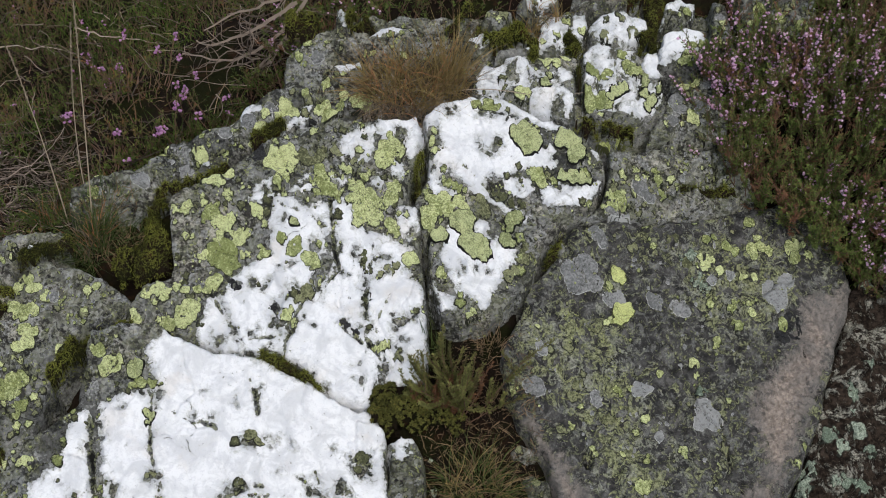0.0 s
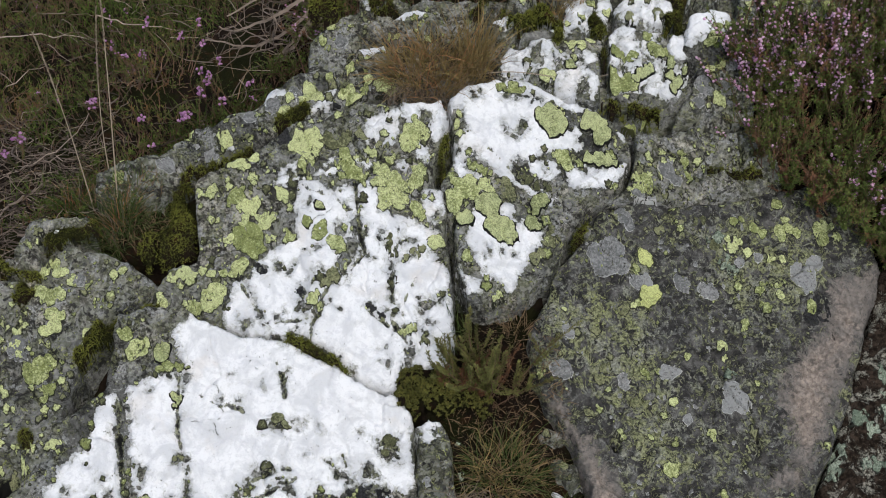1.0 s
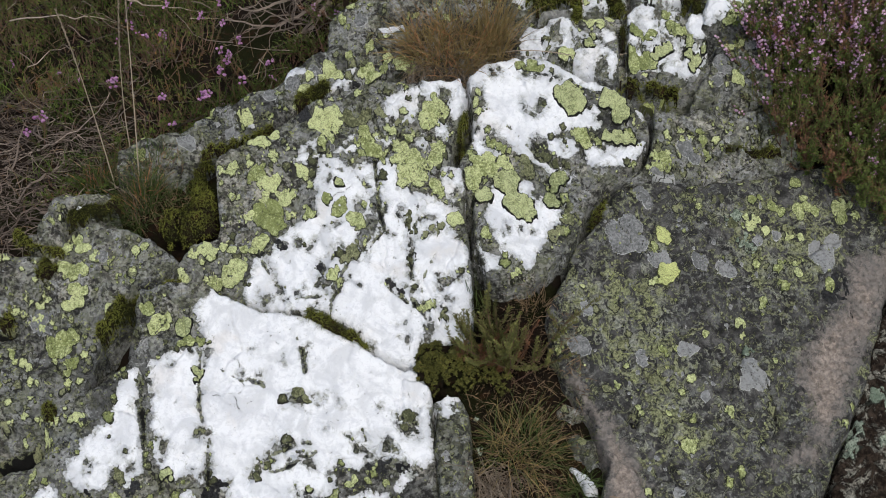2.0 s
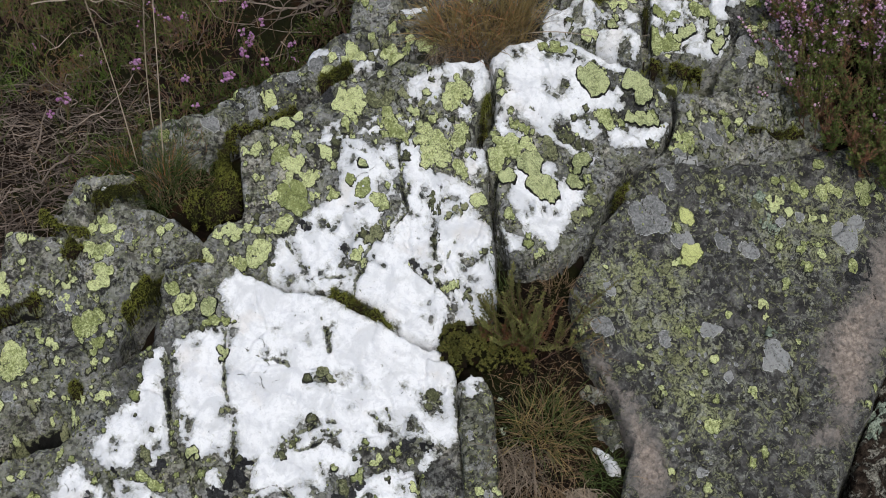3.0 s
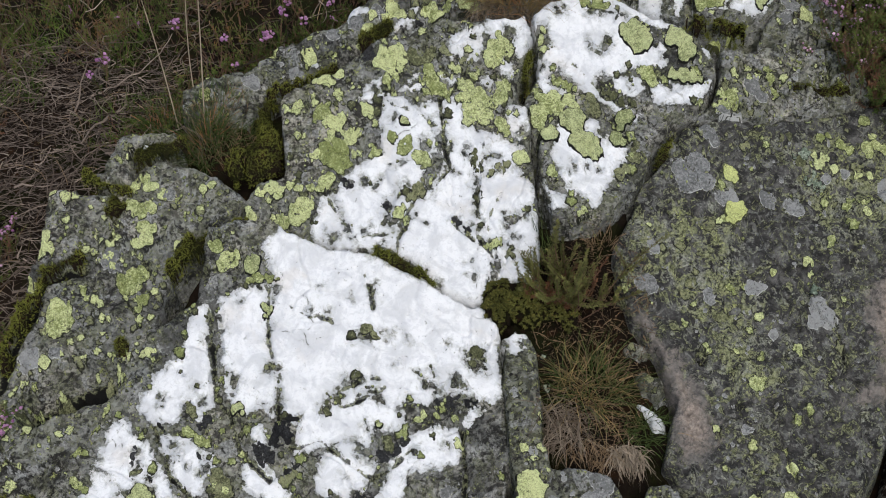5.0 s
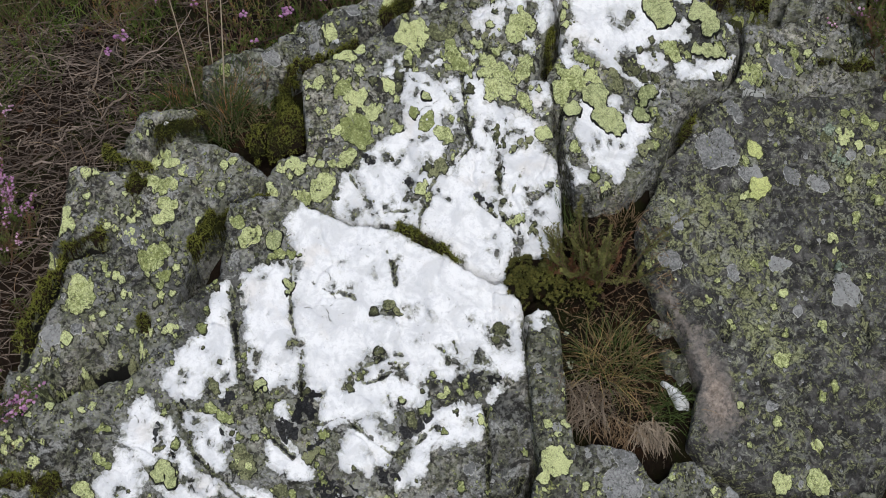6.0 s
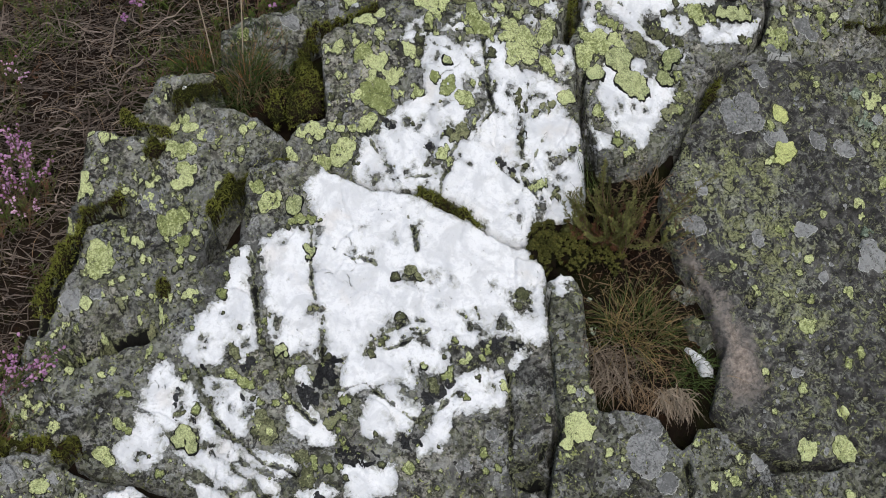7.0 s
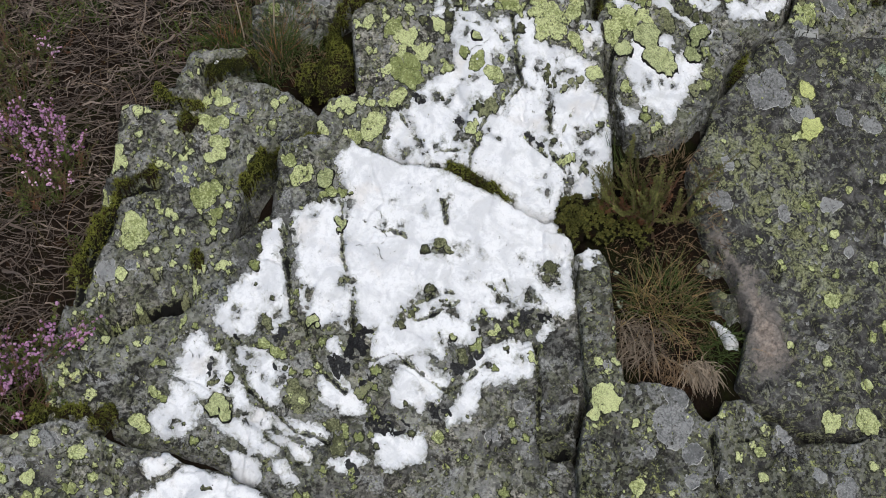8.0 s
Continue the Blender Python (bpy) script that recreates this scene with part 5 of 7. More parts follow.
CREST_N = stone([309, 1458, 319, 1471, 342, 1497, 345, 1455, 349, 1444, 330, 1434, 313, 1447],
          0.004, (-0.04, 0), 0.318, 1.482, 0.04, 0.008, 0.7, 1053)
vein(CREST_L, [204, 1544, 223, 1567, 276, 1558, 280, 1563, 243, 1553])
vein(CREST_N, [309, 1458, 319, 1471, 342, 1497, 345, 1455, 349, 1444, 330, 1434, 313, 1447])
BACK_A = stone([-123, 1478, -115, 1495, -84, 1505, -41, 1506, -36, 1492, -75, 1483],
          0.0, (0, 0), -0.079, 1.493, 0.04, 0.01, 0.7, 1103)
BACK_B = stone([-176, 1485, -167, 1528, -149, 1524, -151, 1487, -128, 1473, -162, 1455],
          0.002, (0, 0), -0.155, 1.492, 0.05, 0.01, 0.9, 1153)
BACK_C = stone([-173, 1450, -128, 1457, -116, 1437, -160, 1419, -176, 1431],
          -0.004, (0, 0), -0.151, 1.439, 0.04, 0.01, 0.9, 1203)
vein(CREST_C, [337, 1493, 355, 1515, 411, 1524, 420, 1492, 397, 1463, 342, 1457])
vein(CREST_E, [349, 1524, 371, 1528, 399, 1530, 404, 1544, 377, 1551, 355, 1541])
vein(CREST_P, [33, 1480, 59, 1472, 88, 1486, 92, 1497, 62, 1501, 38, 1491])
vein(CREST_K, [122, 1532, 160, 1531, 186, 1546, 182, 1563, 140, 1556])
vein(BACK_A, [-128, 1482, -116, 1510, -84, 1515, -35, 1512, -35, 1501, -75, 1494])
vein(BACK_B, [-167, 1521, -161, 1538, -147, 1531, -156, 1509])
vein(BACK_C, [-172, 1454, -129, 1470, -128, 1447, -162, 1438])
vein(CREST_A, [52, 1409, 53, 1455, 70, 1475, 87, 1463, 131, 1470, 135, 1447, 207, 1457, 214, 1453, 173, 1411, 138, 1412, 86, 1412])
vein(CREST_A, [50, 1405, 102, 1402, 154, 1388, 196, 1374, 206, 1404, 190, 1424, 120, 1418, 60, 1416])
vein(UPPER, [40, 1399, 84, 1398, 154, 1383, 192, 1366, 170, 1356, 120, 1370, 70, 1378])
vein(CREST_B, [219, 1404, 220, 1485, 235, 1491, 261, 1491, 304, 1493, 308, 1440, 351, 1441, 333, 1401, 278, 1383])
vein(MIDDLE, [-154, 1341, -135, 1347, -104, 1349, -104, 1322, -113, 1304, -147, 1292, -155, 1305])
vein(BACK, [-238, 1370, -221, 1390, -203, 1390, -173, 1344, -160, 1330, -190, 1322, -225, 1326])
vein(MIDDLE, [-74, 1310, -61, 1308, -61, 1283, -78, 1289])
vein(MIDDLE, [-68, 1251, -40, 1248, -36, 1215, -60, 1207, -68, 1225])
vein(MIDDLE, [-274, 1272, -255, 1274, -250, 1257, -273, 1243, -286, 1244])
vein(BACK, [-337, 1492, -291, 1398, -269, 1401, -265, 1390, -290, 1371, -312, 1367])
vein(UPPER, [171, 1300, 193, 1297, 206, 1295, 237, 1301, 231, 1281, 196, 1271])
cut(MIDDLE, [-130, 1313, 7.8, -145, 1302, 6, -117, 1335, 5.2, -55, 1240, 4.3, -49, 1220, 6.8, -61, 1230, 4.3, -266, 1261, 5.2])
cut(BACK, [-203, 1383, 7.2, -229, 1374, 7.2, -186, 1335, 5.3, -290, 1381, 4.5])
vein(CREST_D, [231, 1509, 248, 1523, 293, 1530, 327, 1524, 329, 1504, 300, 1489, 255, 1485, 233, 1493])
vein(CREST_F, [144, 1493, 162, 1517, 199, 1533, 231, 1535, 230, 1510, 215, 1488, 157, 1475, 125, 1473])
CORNER = stone([-877, 672, -793, 695, -737, 714, -727, 701, -684, 683, -612, 672, -653, 648, -666, 617, -683, 564, -864, 550],
          0.006, (0, 0), -0.73, 0.652, 0.06, 0.01, 1.0, 1253)
LOW = stone([-662, 659, -611, 673, -550, 657, -483, 633, -400, 587, -681, 555, -665, 612],
          0.01, (0, 0.05), -0.579, 0.625, 0.05, 0.01, 1.0, 1303)
vein(LOW, [-657, 664, -612, 673, -591, 671, -608, 641, -637, 642])
vein(LOW, [-609, 654, -584, 670, -536, 652, -476, 631, -429, 586, -656, 568, -669, 617, -635, 625])
BANK = stone([621, 1189, 672, 1237, 790, 1260, 846, 890, 448, 771, 502, 942, 543, 1013, 584, 1097],
          -0.01, (0.05, 0), 0.626, 1.05, 0.08, 0.02, 1.8, 1353)
PEBBLE = stone([163, 1225, 176, 1233, 187, 1229, 188, 1216, 179, 1205, 166, 1208],
          -0.002, (0, 0), 0.176, 1.219, 0.03, 0.01, 0.4, 1403)
STEP = stone([-672, 1142, -655, 1148, -624, 1150, -621, 1134, -656, 1131],
          0.006, (0, 0), -0.638, 1.14, 0.05, 0.006, 0.8, 1473)
SHELF = stone([-668, 1160, -660, 1174, -646, 1192, -608, 1204, -566, 1212, -560, 1203, -604, 1193, -629, 1182, -620, 1167, -634, 1154, -652, 1150],
          0.002, (0, 0), -0.616, 1.164, 0.05, 0.008, 0.9, 1453)
CHIP = stone([-609, 1184, -606, 1188, -600, 1187, -598, 1181, -604, 1178],
          0.002, (0, 0), -0.604, 1.183, 0.012, 0.004, 0.3, 1503)
vein(CHIP, [-622, 1206, -592, 1206, -592, 1182, -622, 1182])
TAN = stone([-922, 1330, -915, 1345, -893, 1346, -884, 1334, -893, 1326, -912, 1324],
          -0.205, (0.22, -0.43), -0.904, 1.335, 0.014, 0.005, 0.4, 1553)
TRIO_A = stone([95, 973, 106, 980, 124, 980, 132, 973, 119, 966, 101, 965],
          -0.022, (0, 0), 0.113, 0.973, 0.03, 0.008, 0.6, 1603)
TRIO_B = stone([115, 943, 129, 950, 148, 941, 156, 922, 143, 913, 124, 923],
          -0.022, (0, 0), 0.136, 0.932, 0.03, 0.01, 0.7, 1653)
TRIO_C = stone([105, 906, 116, 909, 138, 898, 150, 884, 142, 884, 122, 895],
          -0.020, (0, 0), 0.129, 0.891, 0.03, 0.007, 0.6, 1703)
vein(TRIO_C, [99, 909, 124, 916, 158, 878, 137, 872])
PEAT = stone([-103, 1004, -25, 1036, -33, 1108, -20, 1128, 34, 1120, 105, 1165, 126, 1105, 98, 1033, 133, 1014, 160, 955, 163, 887, 164, 827, 134, 788, 95, 794, 1, 802, -28, 870, -35, 952, -67, 984],
          -0.034, (0, 0), 0.05, 0.976, 0.04, 0.01, 1.6, 1753)
crust(UPPER, "rimmed", [48, 1206, 24.5, 42, 1209, 20.9, 53, 1205, 19.0, 39, 1218, 13.3, 57, 1195, 11.4, 68, 1199, 8.6])
crust(UPPER, "rimmed", [28, 1235, 19.2, 36, 1240, 13.4, 19, 1239, 7.6])
crust(UPPER, "rimmed", [-4, 1215, 14.2, -11, 1209, 7.6])
crust(UPPER, "rimmed", [105, 1245, 14.6, 114, 1248, 9.7, 100, 1231, 7.7])
crust(UPPER, "rimmed", [93, 1216, 11.5, 104, 1214, 7.7])
crust(UPPER, "rimmed", [127, 1349, 19.9, 133, 1341, 17.9, 116, 1354, 13.9, 142, 1347, 11.0])
crust(UPPER, "rimmed", [189, 1351, 16.0, 203, 1355, 14.0, 180, 1345, 11.0])
crust(UPPER, "rimmed", [205, 1336, 15.5, 199, 1333, 11.0])
crust(UPPER, "rimmed", [198, 1308, 13.0, 184, 1308, 11.0, 212, 1307, 11.5, 223, 1305, 8.0])
crust(UPPER, "map", [145, 1304, 13.8, 149, 1297, 10.9, 137, 1306, 8.8])
crust(UPPER, "map", [-23, 1239, 16.2, -10, 1250, 16.4, 5, 1249, 12.4, -19, 1229, 7.6, -15, 1257, 11.5])
crust(UPPER, "map", [2, 1261, 11.5, 24, 1260, 12.5, 32, 1256, 9.6, 15, 1253, 8.6])
crust(UPPER, "olive", [50, 1260, 13.6, 62, 1252, 11.5, 54, 1264, 8.7, 41, 1251, 7.7])
crust(UPPER, "map", [7, 1281, 8.7, 18, 1277, 7.7, 26, 1274, 4.8])
crust(UPPER, "map", [51, 1385, 9.0, 69, 1386, 11.0, 82, 1383, 6.9, 60, 1379, 5.9])
crust(UPPER, "map", [-14, 1321, 6.8, -18, 1335, 8.8, -14, 1349, 5.9])
crust(UPPER, "map", [-3, 1166, 8.5, 2, 1163, 6.6])
crust(UPPER, "map", [39, 1120, 7.5, 44, 1127, 6.6])
crust(UPPER, "olive", [-23, 1215, 8.6, -25, 1214, 7.7, -21, 1196, 5.7])
crust(UPPER, "olive", [129, 1209, 11.5, 120, 1197, 11.5, 138, 1203, 7.7])
crust(UPPER, "olive", [81, 1153, 6.6, 98, 1172, 9.5, 107, 1180, 7.6])
crust(UPPER, "olive", [80, 1279, 7.8, 91, 1273, 8.7, 105, 1266, 6.8, 122, 1262, 5.8])
crust(MIDDLE, "map", [-249, 1297, 16.5, -233, 1306, 16.6, -245, 1288, 10.6, -262, 1292, 8.7])
crust(BACK, "map", [-255, 1366, 13.1, -282, 1367, 12.1, -294, 1350, 8.1, -242, 1331, 8.8, -271, 1360, 9.1])
crust(MIDDLE, "olive", [-207, 1306, 16.6, -186, 1309, 12.7, -220, 1304, 7.7])
crust(MIDDLE, "olive", [-164, 1312, 8.7, -157, 1307, 7.7])
crust(MIDDLE, "map", [-185, 1289, 10.6, -179, 1276, 12.5, -170, 1266, 12.5, -158, 1260, 8.6, -196, 1278, 7.7, -189, 1263, 7.7])
crust(MIDDLE, "map", [-342, 1271, 13.6, -321, 1281, 10.6, -354, 1268, 6.8, -329, 1267, 7.7])
crust(BACK, "map", [-177, 1395, 11.1, -163, 1403, 9.1, -190, 1410, 9.2, -184, 1388, 7.1])
crust(BACK, "map", [-234, 1394, 11.1, -247, 1393, 9.1, -256, 1388, 7.1])
crust(BACK, "map", [-132, 1407, 14.1, -119, 1402, 9.1])
crust(MIDDLE, "map", [-130, 1355, 6.9, -122, 1348, 4.9])
crust(MIDDLE, "map", [-142, 1288, 7.7])
crust(MIDDLE, "olive", [-134, 1300, 6.7, -121, 1299, 4.8])
crust(MIDDLE, "map", [-247, 1271, 7.7, -236, 1274, 6.7])
crust(MIDDLE, "map", [-83, 1319, 16.6, -91, 1304, 12.5, -74, 1328, 10.8, -66, 1317, 8.7, -99, 1309, 8.7, -79, 1339, 6.8])
crust(MIDDLE, "map", [-129, 1267, 14.3, -116, 1258, 16.2, -104, 1250, 13.3, -136, 1251, 10.5, -74, 1272, 12.5, -78, 1260, 12.4, -91, 1249, 12.4, -117, 1283, 6.7, -96, 1292, 8.7])
crust(MIDDLE, "map", [-120, 1234, 16.1, -104, 1235, 14.2, -127, 1224, 7.6, -91, 1228, 5.7, -112, 1246, 11.4])
crust(MIDDLE, "map", [-78, 1224, 11.4, -73, 1216, 9.5, -66, 1239, 5.7])
crust(MIDDLE, "map", [-49, 1184, 12.2, -40, 1181, 7.5])
crust(MIDDLE, "olive", [-117, 1183, 7.5, -116, 1173, 6.6, -109, 1165, 5.6])
crust(MIDDLE, "olive", [-80, 1167, 8.4, -70, 1175, 6.6, -91, 1159, 5.6])
crust(MIDDLE, "map", [-321, 1178, 23.7, -330, 1188, 16.2, -308, 1170, 10.4, -316, 1163, 10.4, -337, 1169, 8.5])
crust(MIDDLE, "map", [-351, 1178, 9.5])
crust(MIDDLE, "map", [-296, 1179, 6.6, -288, 1182, 3.8])
crust(MIDDLE, "map", [-301, 1198, 10.5, -297, 1207, 10.5, -310, 1207, 6.7])
crust(MIDDLE, "map", [-323, 1218, 12.4, -336, 1219, 8.6, -315, 1224, 8.6, -331, 1204, 7.6])
crust(MIDDLE, "map", [-344, 1230, 13.4, -352, 1224, 8.6, -336, 1238, 6.7])
crust(MIDDLE, "map", [-379, 1239, 8.7])
crust(MIDDLE, "map", [-371, 1200, 5.7])
crust(BACK, "map", [-420, 1267, 8.0])
crust(MIDDLE, "map", [-273, 1232, 9.5, -281, 1238, 6.7])
crust(MIDDLE, "map", [-336, 1141, 12.2, -328, 1147, 8.5, -343, 1131, 8.5, -356, 1132, 7.5])
crust(MIDDLE, "map", [-372, 1129, 8.5, -385, 1134, 7.5])
crust(MIDDLE, "map", [-414, 1133, 12.3, -401, 1129, 8.5, -430, 1125, 8.5, -412, 1145, 6.7])
crust(MIDDLE, "map", [-370, 1101, 17.8, -362, 1107, 12.2, -379, 1096, 10.3])
crust(MIDDLE, "map", [-395, 1091, 10.3, -400, 1097, 6.6])
crust(MIDDLE, "map", [-439, 1091, 10.3, -444, 1100, 6.6])
crust(MIDDLE, "map", [-261, 1182, 9.4, -264, 1189, 5.7])
crust(MIDDLE, "map", [-238, 1201, 8.5])
crust(MIDDLE, "map", [-219, 1193, 12.3, -222, 1185, 7.5, -214, 1198, 6.6])
crust(MIDDLE, "rimmed", [-221, 1219, 7.6, -215, 1217, 4.7])
crust(MIDDLE, "map", [-195, 1178, 12.2, -204, 1181, 7.5, -188, 1172, 7.5])
crust(MIDDLE, "map", [-183, 1198, 5.7])
crust(MIDDLE, "map", [-227, 1107, 10.2, -220, 1113, 5.6])
crust(MIDDLE, "olive", [-198, 1135, 11.2, -210, 1127, 7.5])
crust(MIDDLE, "map", [-90, 1077, 9.3, -82, 1081, 7.4, -100, 1076, 5.6])
crust(MIDDLE, "olive", [-65, 1065, 7.4])
crust(MIDDLE, "black", [-302, 1139, 6.7, -309, 1146, 5])
crust(MIDDLE, "black", [-244, 1119, 5.8])
crust(MIDDLE, "black", [-140, 1101, 5.8, -127, 1094, 5, -148, 1100, 3.3])
crust(MIDDLE, "black", [-277, 1305, 12.2, -298, 1335, 10.7, -266, 1297, 6.9])
crust(BACK, "black", [-229, 1374, 6.3])
crust(BACK, "black", [-203, 1383, 7.2])
crust(SLAB, "rimmed", [-432, 1023, 13.9])
crust(SLAB, "map", [-422, 1008, 9.2, -407, 1008, 8.3, -394, 1008, 4.6, -434, 1005, 6.5])
crust(SLAB, "map", [-464, 1027, 13.0, -473, 1019, 9.3, -456, 1035, 8.4])
crust(SLAB, "map", [-483, 1042, 11.2, -493, 1045, 6.5])
crust(SLAB, "map", [-193, 856, 6.9, -186, 863, 6.9])
crust(SLAB, "rimmed", [-562, 751, 11.4, -554, 745, 9.6, -568, 738, 9.6, -551, 735, 10.5, -572, 741, 6.2])
crust(SLAB, "map", [-505, 822, 9.6, -489, 815, 9.6, -480, 813, 6.9])
crust(SLAB, "olive", [-459, 766, 15.7, -449, 757, 13.0, -463, 777, 7.8, -451, 748, 7.8, -470, 757, 7.8])
crust(SLAB, "map", [-457, 764, 10.4, -449, 756, 7.8])
crust(SLAB, "map", [-670, 722, 11.6, -659, 715, 9.7, -665, 725, 8.1])
crust(SLAB, "map", [-646, 753, 8.0, -636, 748, 7.1, -652, 756, 5.4])
crust(SLAB, "rimmed", [-445, 853, 7.1, -438, 856, 6.9, -434, 849, 4.4])
crust(SLAB, "map", [-432, 806, 6.2, -427, 799, 4.4])
crust(SLAB, "map", [-569, 912, 7.2, -577, 909, 6.3, -562, 916, 6.3])
crust(SLAB, "map", [-167, 862, 6.0])
crust(SLAB, "map", [-136, 832, 6.9, -140, 837, 4.4])
crust(SLAB, "map", [-143, 862, 6.2])
crust(SLAB, "rimmed", [-247, 846, 5.2])
crust(SLAB, "map", [-264, 735, 9.5])
crust(SLAB, "rimmed", [-410, 973, 7.1, -404, 969, 7.1, -407, 962, 4.4])
crust(SLAB, "black", [-380, 830, 13.9, -387, 819, 10.1, -372, 825, 7.7])
crust(SLAB, "black", [-341, 741, 15, -325, 739, 11, -355, 744, 9, -310, 738, 7])
crust(SLAB, "black", [-380, 693, 9.5, -373, 687, 6])
crust(SLAB, "olive", [-408, 737, 12, -400, 724, 9, -400, 713, 11])
crust(SLAB, "olive", [-368, 777, 10, -360, 784, 7])
crust(SLAB, "black", [-369, 844, 7, -361, 846, 4.6])
crust(SLAB, "black", [-399, 803, 13.1, -410, 811, 7.8, -391, 796, 6.9])
crust(SLAB, "black", [-480, 840, 7.8, -487, 831, 6.3, -470, 839, 5.5])
crust(SLAB, "black", [-268, 762, 13.1, -257, 766, 7.7])
crust(SLAB, "black", [-250, 816, 6.2, -239, 813, 8.5, -224, 820, 8.5, -212, 831, 7])
crust(SLAB, "black", [-151, 880, 9.4, -163, 879, 7.8, -138, 882, 7])
crust(SLAB, "black", [-115, 879, 6.2, -124, 880, 5.5])
crust(SLAB, "black", [-366, 784, 8.5, -359, 791, 6.2])
crust(SLAB, "black", [-575, 800, 3.9, -575, 790, 4.7, -577, 783, 3.1])
crust(SLAB, "black", [-549, 765, 4.7, -555, 768, 3.9])
crust(SLAB, "black", [-543, 827, 5.5, -535, 822, 3.9])
crust(SLAB, "black", [-489, 798, 3.9])
crust(SLAB, "olive", [-572, 771, 6.2, -565, 775, 5.3])
crust(SLAB, "olive", [-268, 952, 8.7, -256, 947, 6.2])
crust(SLAB, "olive", [-112, 936, 9.6, -118, 926, 7.1])
crust(SLAB, "olive", [-317, 867, 6.0, -305, 872, 5.3])
crust(SLAB, "olive", [-394, 903, 6.2, -402, 899, 4.4])
crust(SLAB, "olive", [-503, 847, 8.7, -509, 856, 5.3])
crust(SLAB, "olive", [-231, 822, 7.7, -235, 831, 6.9])
crust(SLAB, "olive", [-174, 839, 5.2])
crust(LEFT, "map", [-701, 959, 19.5, -694, 943, 18.4, -710, 939, 12.0, -699, 928, 10.1])
crust(LEFT, "map", [-604, 1005, 22.1, -592, 1008, 14.7, -615, 996, 12.0, -606, 990, 10.1])
crust(LEFT, "grey", [-640, 1032, 14.0, -632, 1019, 11.1, -630, 1035, 8.4])
crust(LEFT, "map", [-639, 1032, 9.3, -632, 1020, 7.4])
crust(LEFT, "map", [-585, 978, 10.0, -588, 966, 7.3, -581, 983, 7.3])
crust(LEFT, "map", [-586, 954, 6.4])
crust(LEFT, "map", [-746, 989, 12.2, -749, 983, 8.5])
crust(LEFT, "map", [-732, 1042, 12.3, -735, 1033, 8.5])
crust(LEFT, "map", [-707, 890, 10.0, -710, 895, 6.4])
crust(LEFT, "grey", [-729, 895, 16.5, -734, 886, 10.1])
crust(LEFT, "grey", [-694, 901, 10.0])
crust(LEFT, "olive", [-681, 862, 10.0])
crust(LEFT, "map", [-602, 1142, 11.4, -591, 1128, 11.3, -614, 1132, 9.5, -583, 1128, 7.5])
crust(LEFT, "map", [-600, 1097, 15.9, -614, 1103, 11.3, -588, 1098, 11.2, -608, 1090, 8.4])
crust(LEFT, "map", [-594, 1073, 11.2, -581, 1070, 8.4])
crust(LEFT, "map", [-589, 1060, 13.0, -601, 1056, 11.2])
crust(LEFT, "map", [-570, 1122, 7.5, -574, 1113, 6.6])
crust(LEFT, "map", [-733, 1114, 8.7])
crust(LEFT, "map", [-738, 1057, 13.3, -785, 1122, 10.2])
crust(SHELF, "olive", [-669, 1116, 6.7])
crust(LEFT, "map", [-500, 1129, 7.4])
crust(LEFT, "grey", [-562, 1119, 9.4])
crust(LEFT, "map", [-539, 1046, 10.2, -534, 1050, 7.5, -544, 1035, 5.5])
crust(LEFT, "map", [-669, 985, 6.5, -673, 991, 4.6, -664, 978, 5.5])
crust(LEFT, "map", [-652, 977, 7.4])
crust(SLAB, "map", [-619, 843, 9.0, -624, 838, 6.3])
crust(LEFT, "olive", [-627, 886, 8.2])
crust(LEFT, "map", [-717, 807, 8.1])
crust(LEFT, "olive", [-735, 832, 9.1])
crust(LEFT, "olive", [-744, 817, 7.3])
crust(LEFT, "map", [-773, 893, 8.4])
crust(LEDGE, "map", [-38, 790, 13.8, -34, 777, 13.8, -26, 785, 8.6, -42, 771, 6.9])
crust(LEDGE, "grey", [57, 796, 20.2, 80, 807, 17.9, 93, 816, 10.8])
crust(LEDGE, "grey", [78, 727, 14.0])
crust(SLAB, "grey", [-191, 743, 9.5])
crust(SLAB, "grey", [-153, 777, 8.6])
crust(CREST_A, "map", [177, 1482, 13.1, 194, 1471, 11.1, 162, 1460, 9.0, 178, 1459, 9.0, 167, 1484, 8.0, 182, 1486, 8.0])
crust(CREST_A, "rimmed", [160, 1425, 10.9, 166, 1441, 7.9])
crust(CREST_A, "olive", [93, 1426, 6.8, 93, 1417, 5.8])
crust(CREST_A, "map", [120, 1409, 10.8, 131, 1412, 7.8])
crust(CREST_B, "map", [227, 1409, 16.8, 244, 1409, 14.9, 223, 1421, 11.9, 221, 1446, 8.0, 257, 1402, 8.9, 228, 1399, 8.9])
crust(CREST_B, "map", [237, 1446, 11, 250, 1439, 9.0, 228, 1451, 8.0, 259, 1445, 8.0])
crust(CREST_B, "rimmed", [271, 1420, 11, 282, 1425, 9.0, 262, 1414, 7.9])
crust(CREST_B, "map", [297, 1450, 11.1, 289, 1460, 8.0, 308, 1447, 8.0])
crust(CREST_B, "rimmed", [321, 1439, 9.0, 317, 1435, 7.0])
crust(CREST_B, "rimmed", [316, 1422, 9.0, 327, 1414, 9.0, 320, 1406, 7.0])
crust(CREST_B, "rimmed", [339, 1431, 7.0, 329, 1420, 6.1])
crust(CREST_B, "map", [283, 1471, 8.1, 299, 1491, 7.2])
crust(CREST_C, "map", [393, 1477, 9.2, 397, 1465, 9.2, 383, 1462, 8.1, 407, 1481, 6.2, 374, 1458, 6.2])
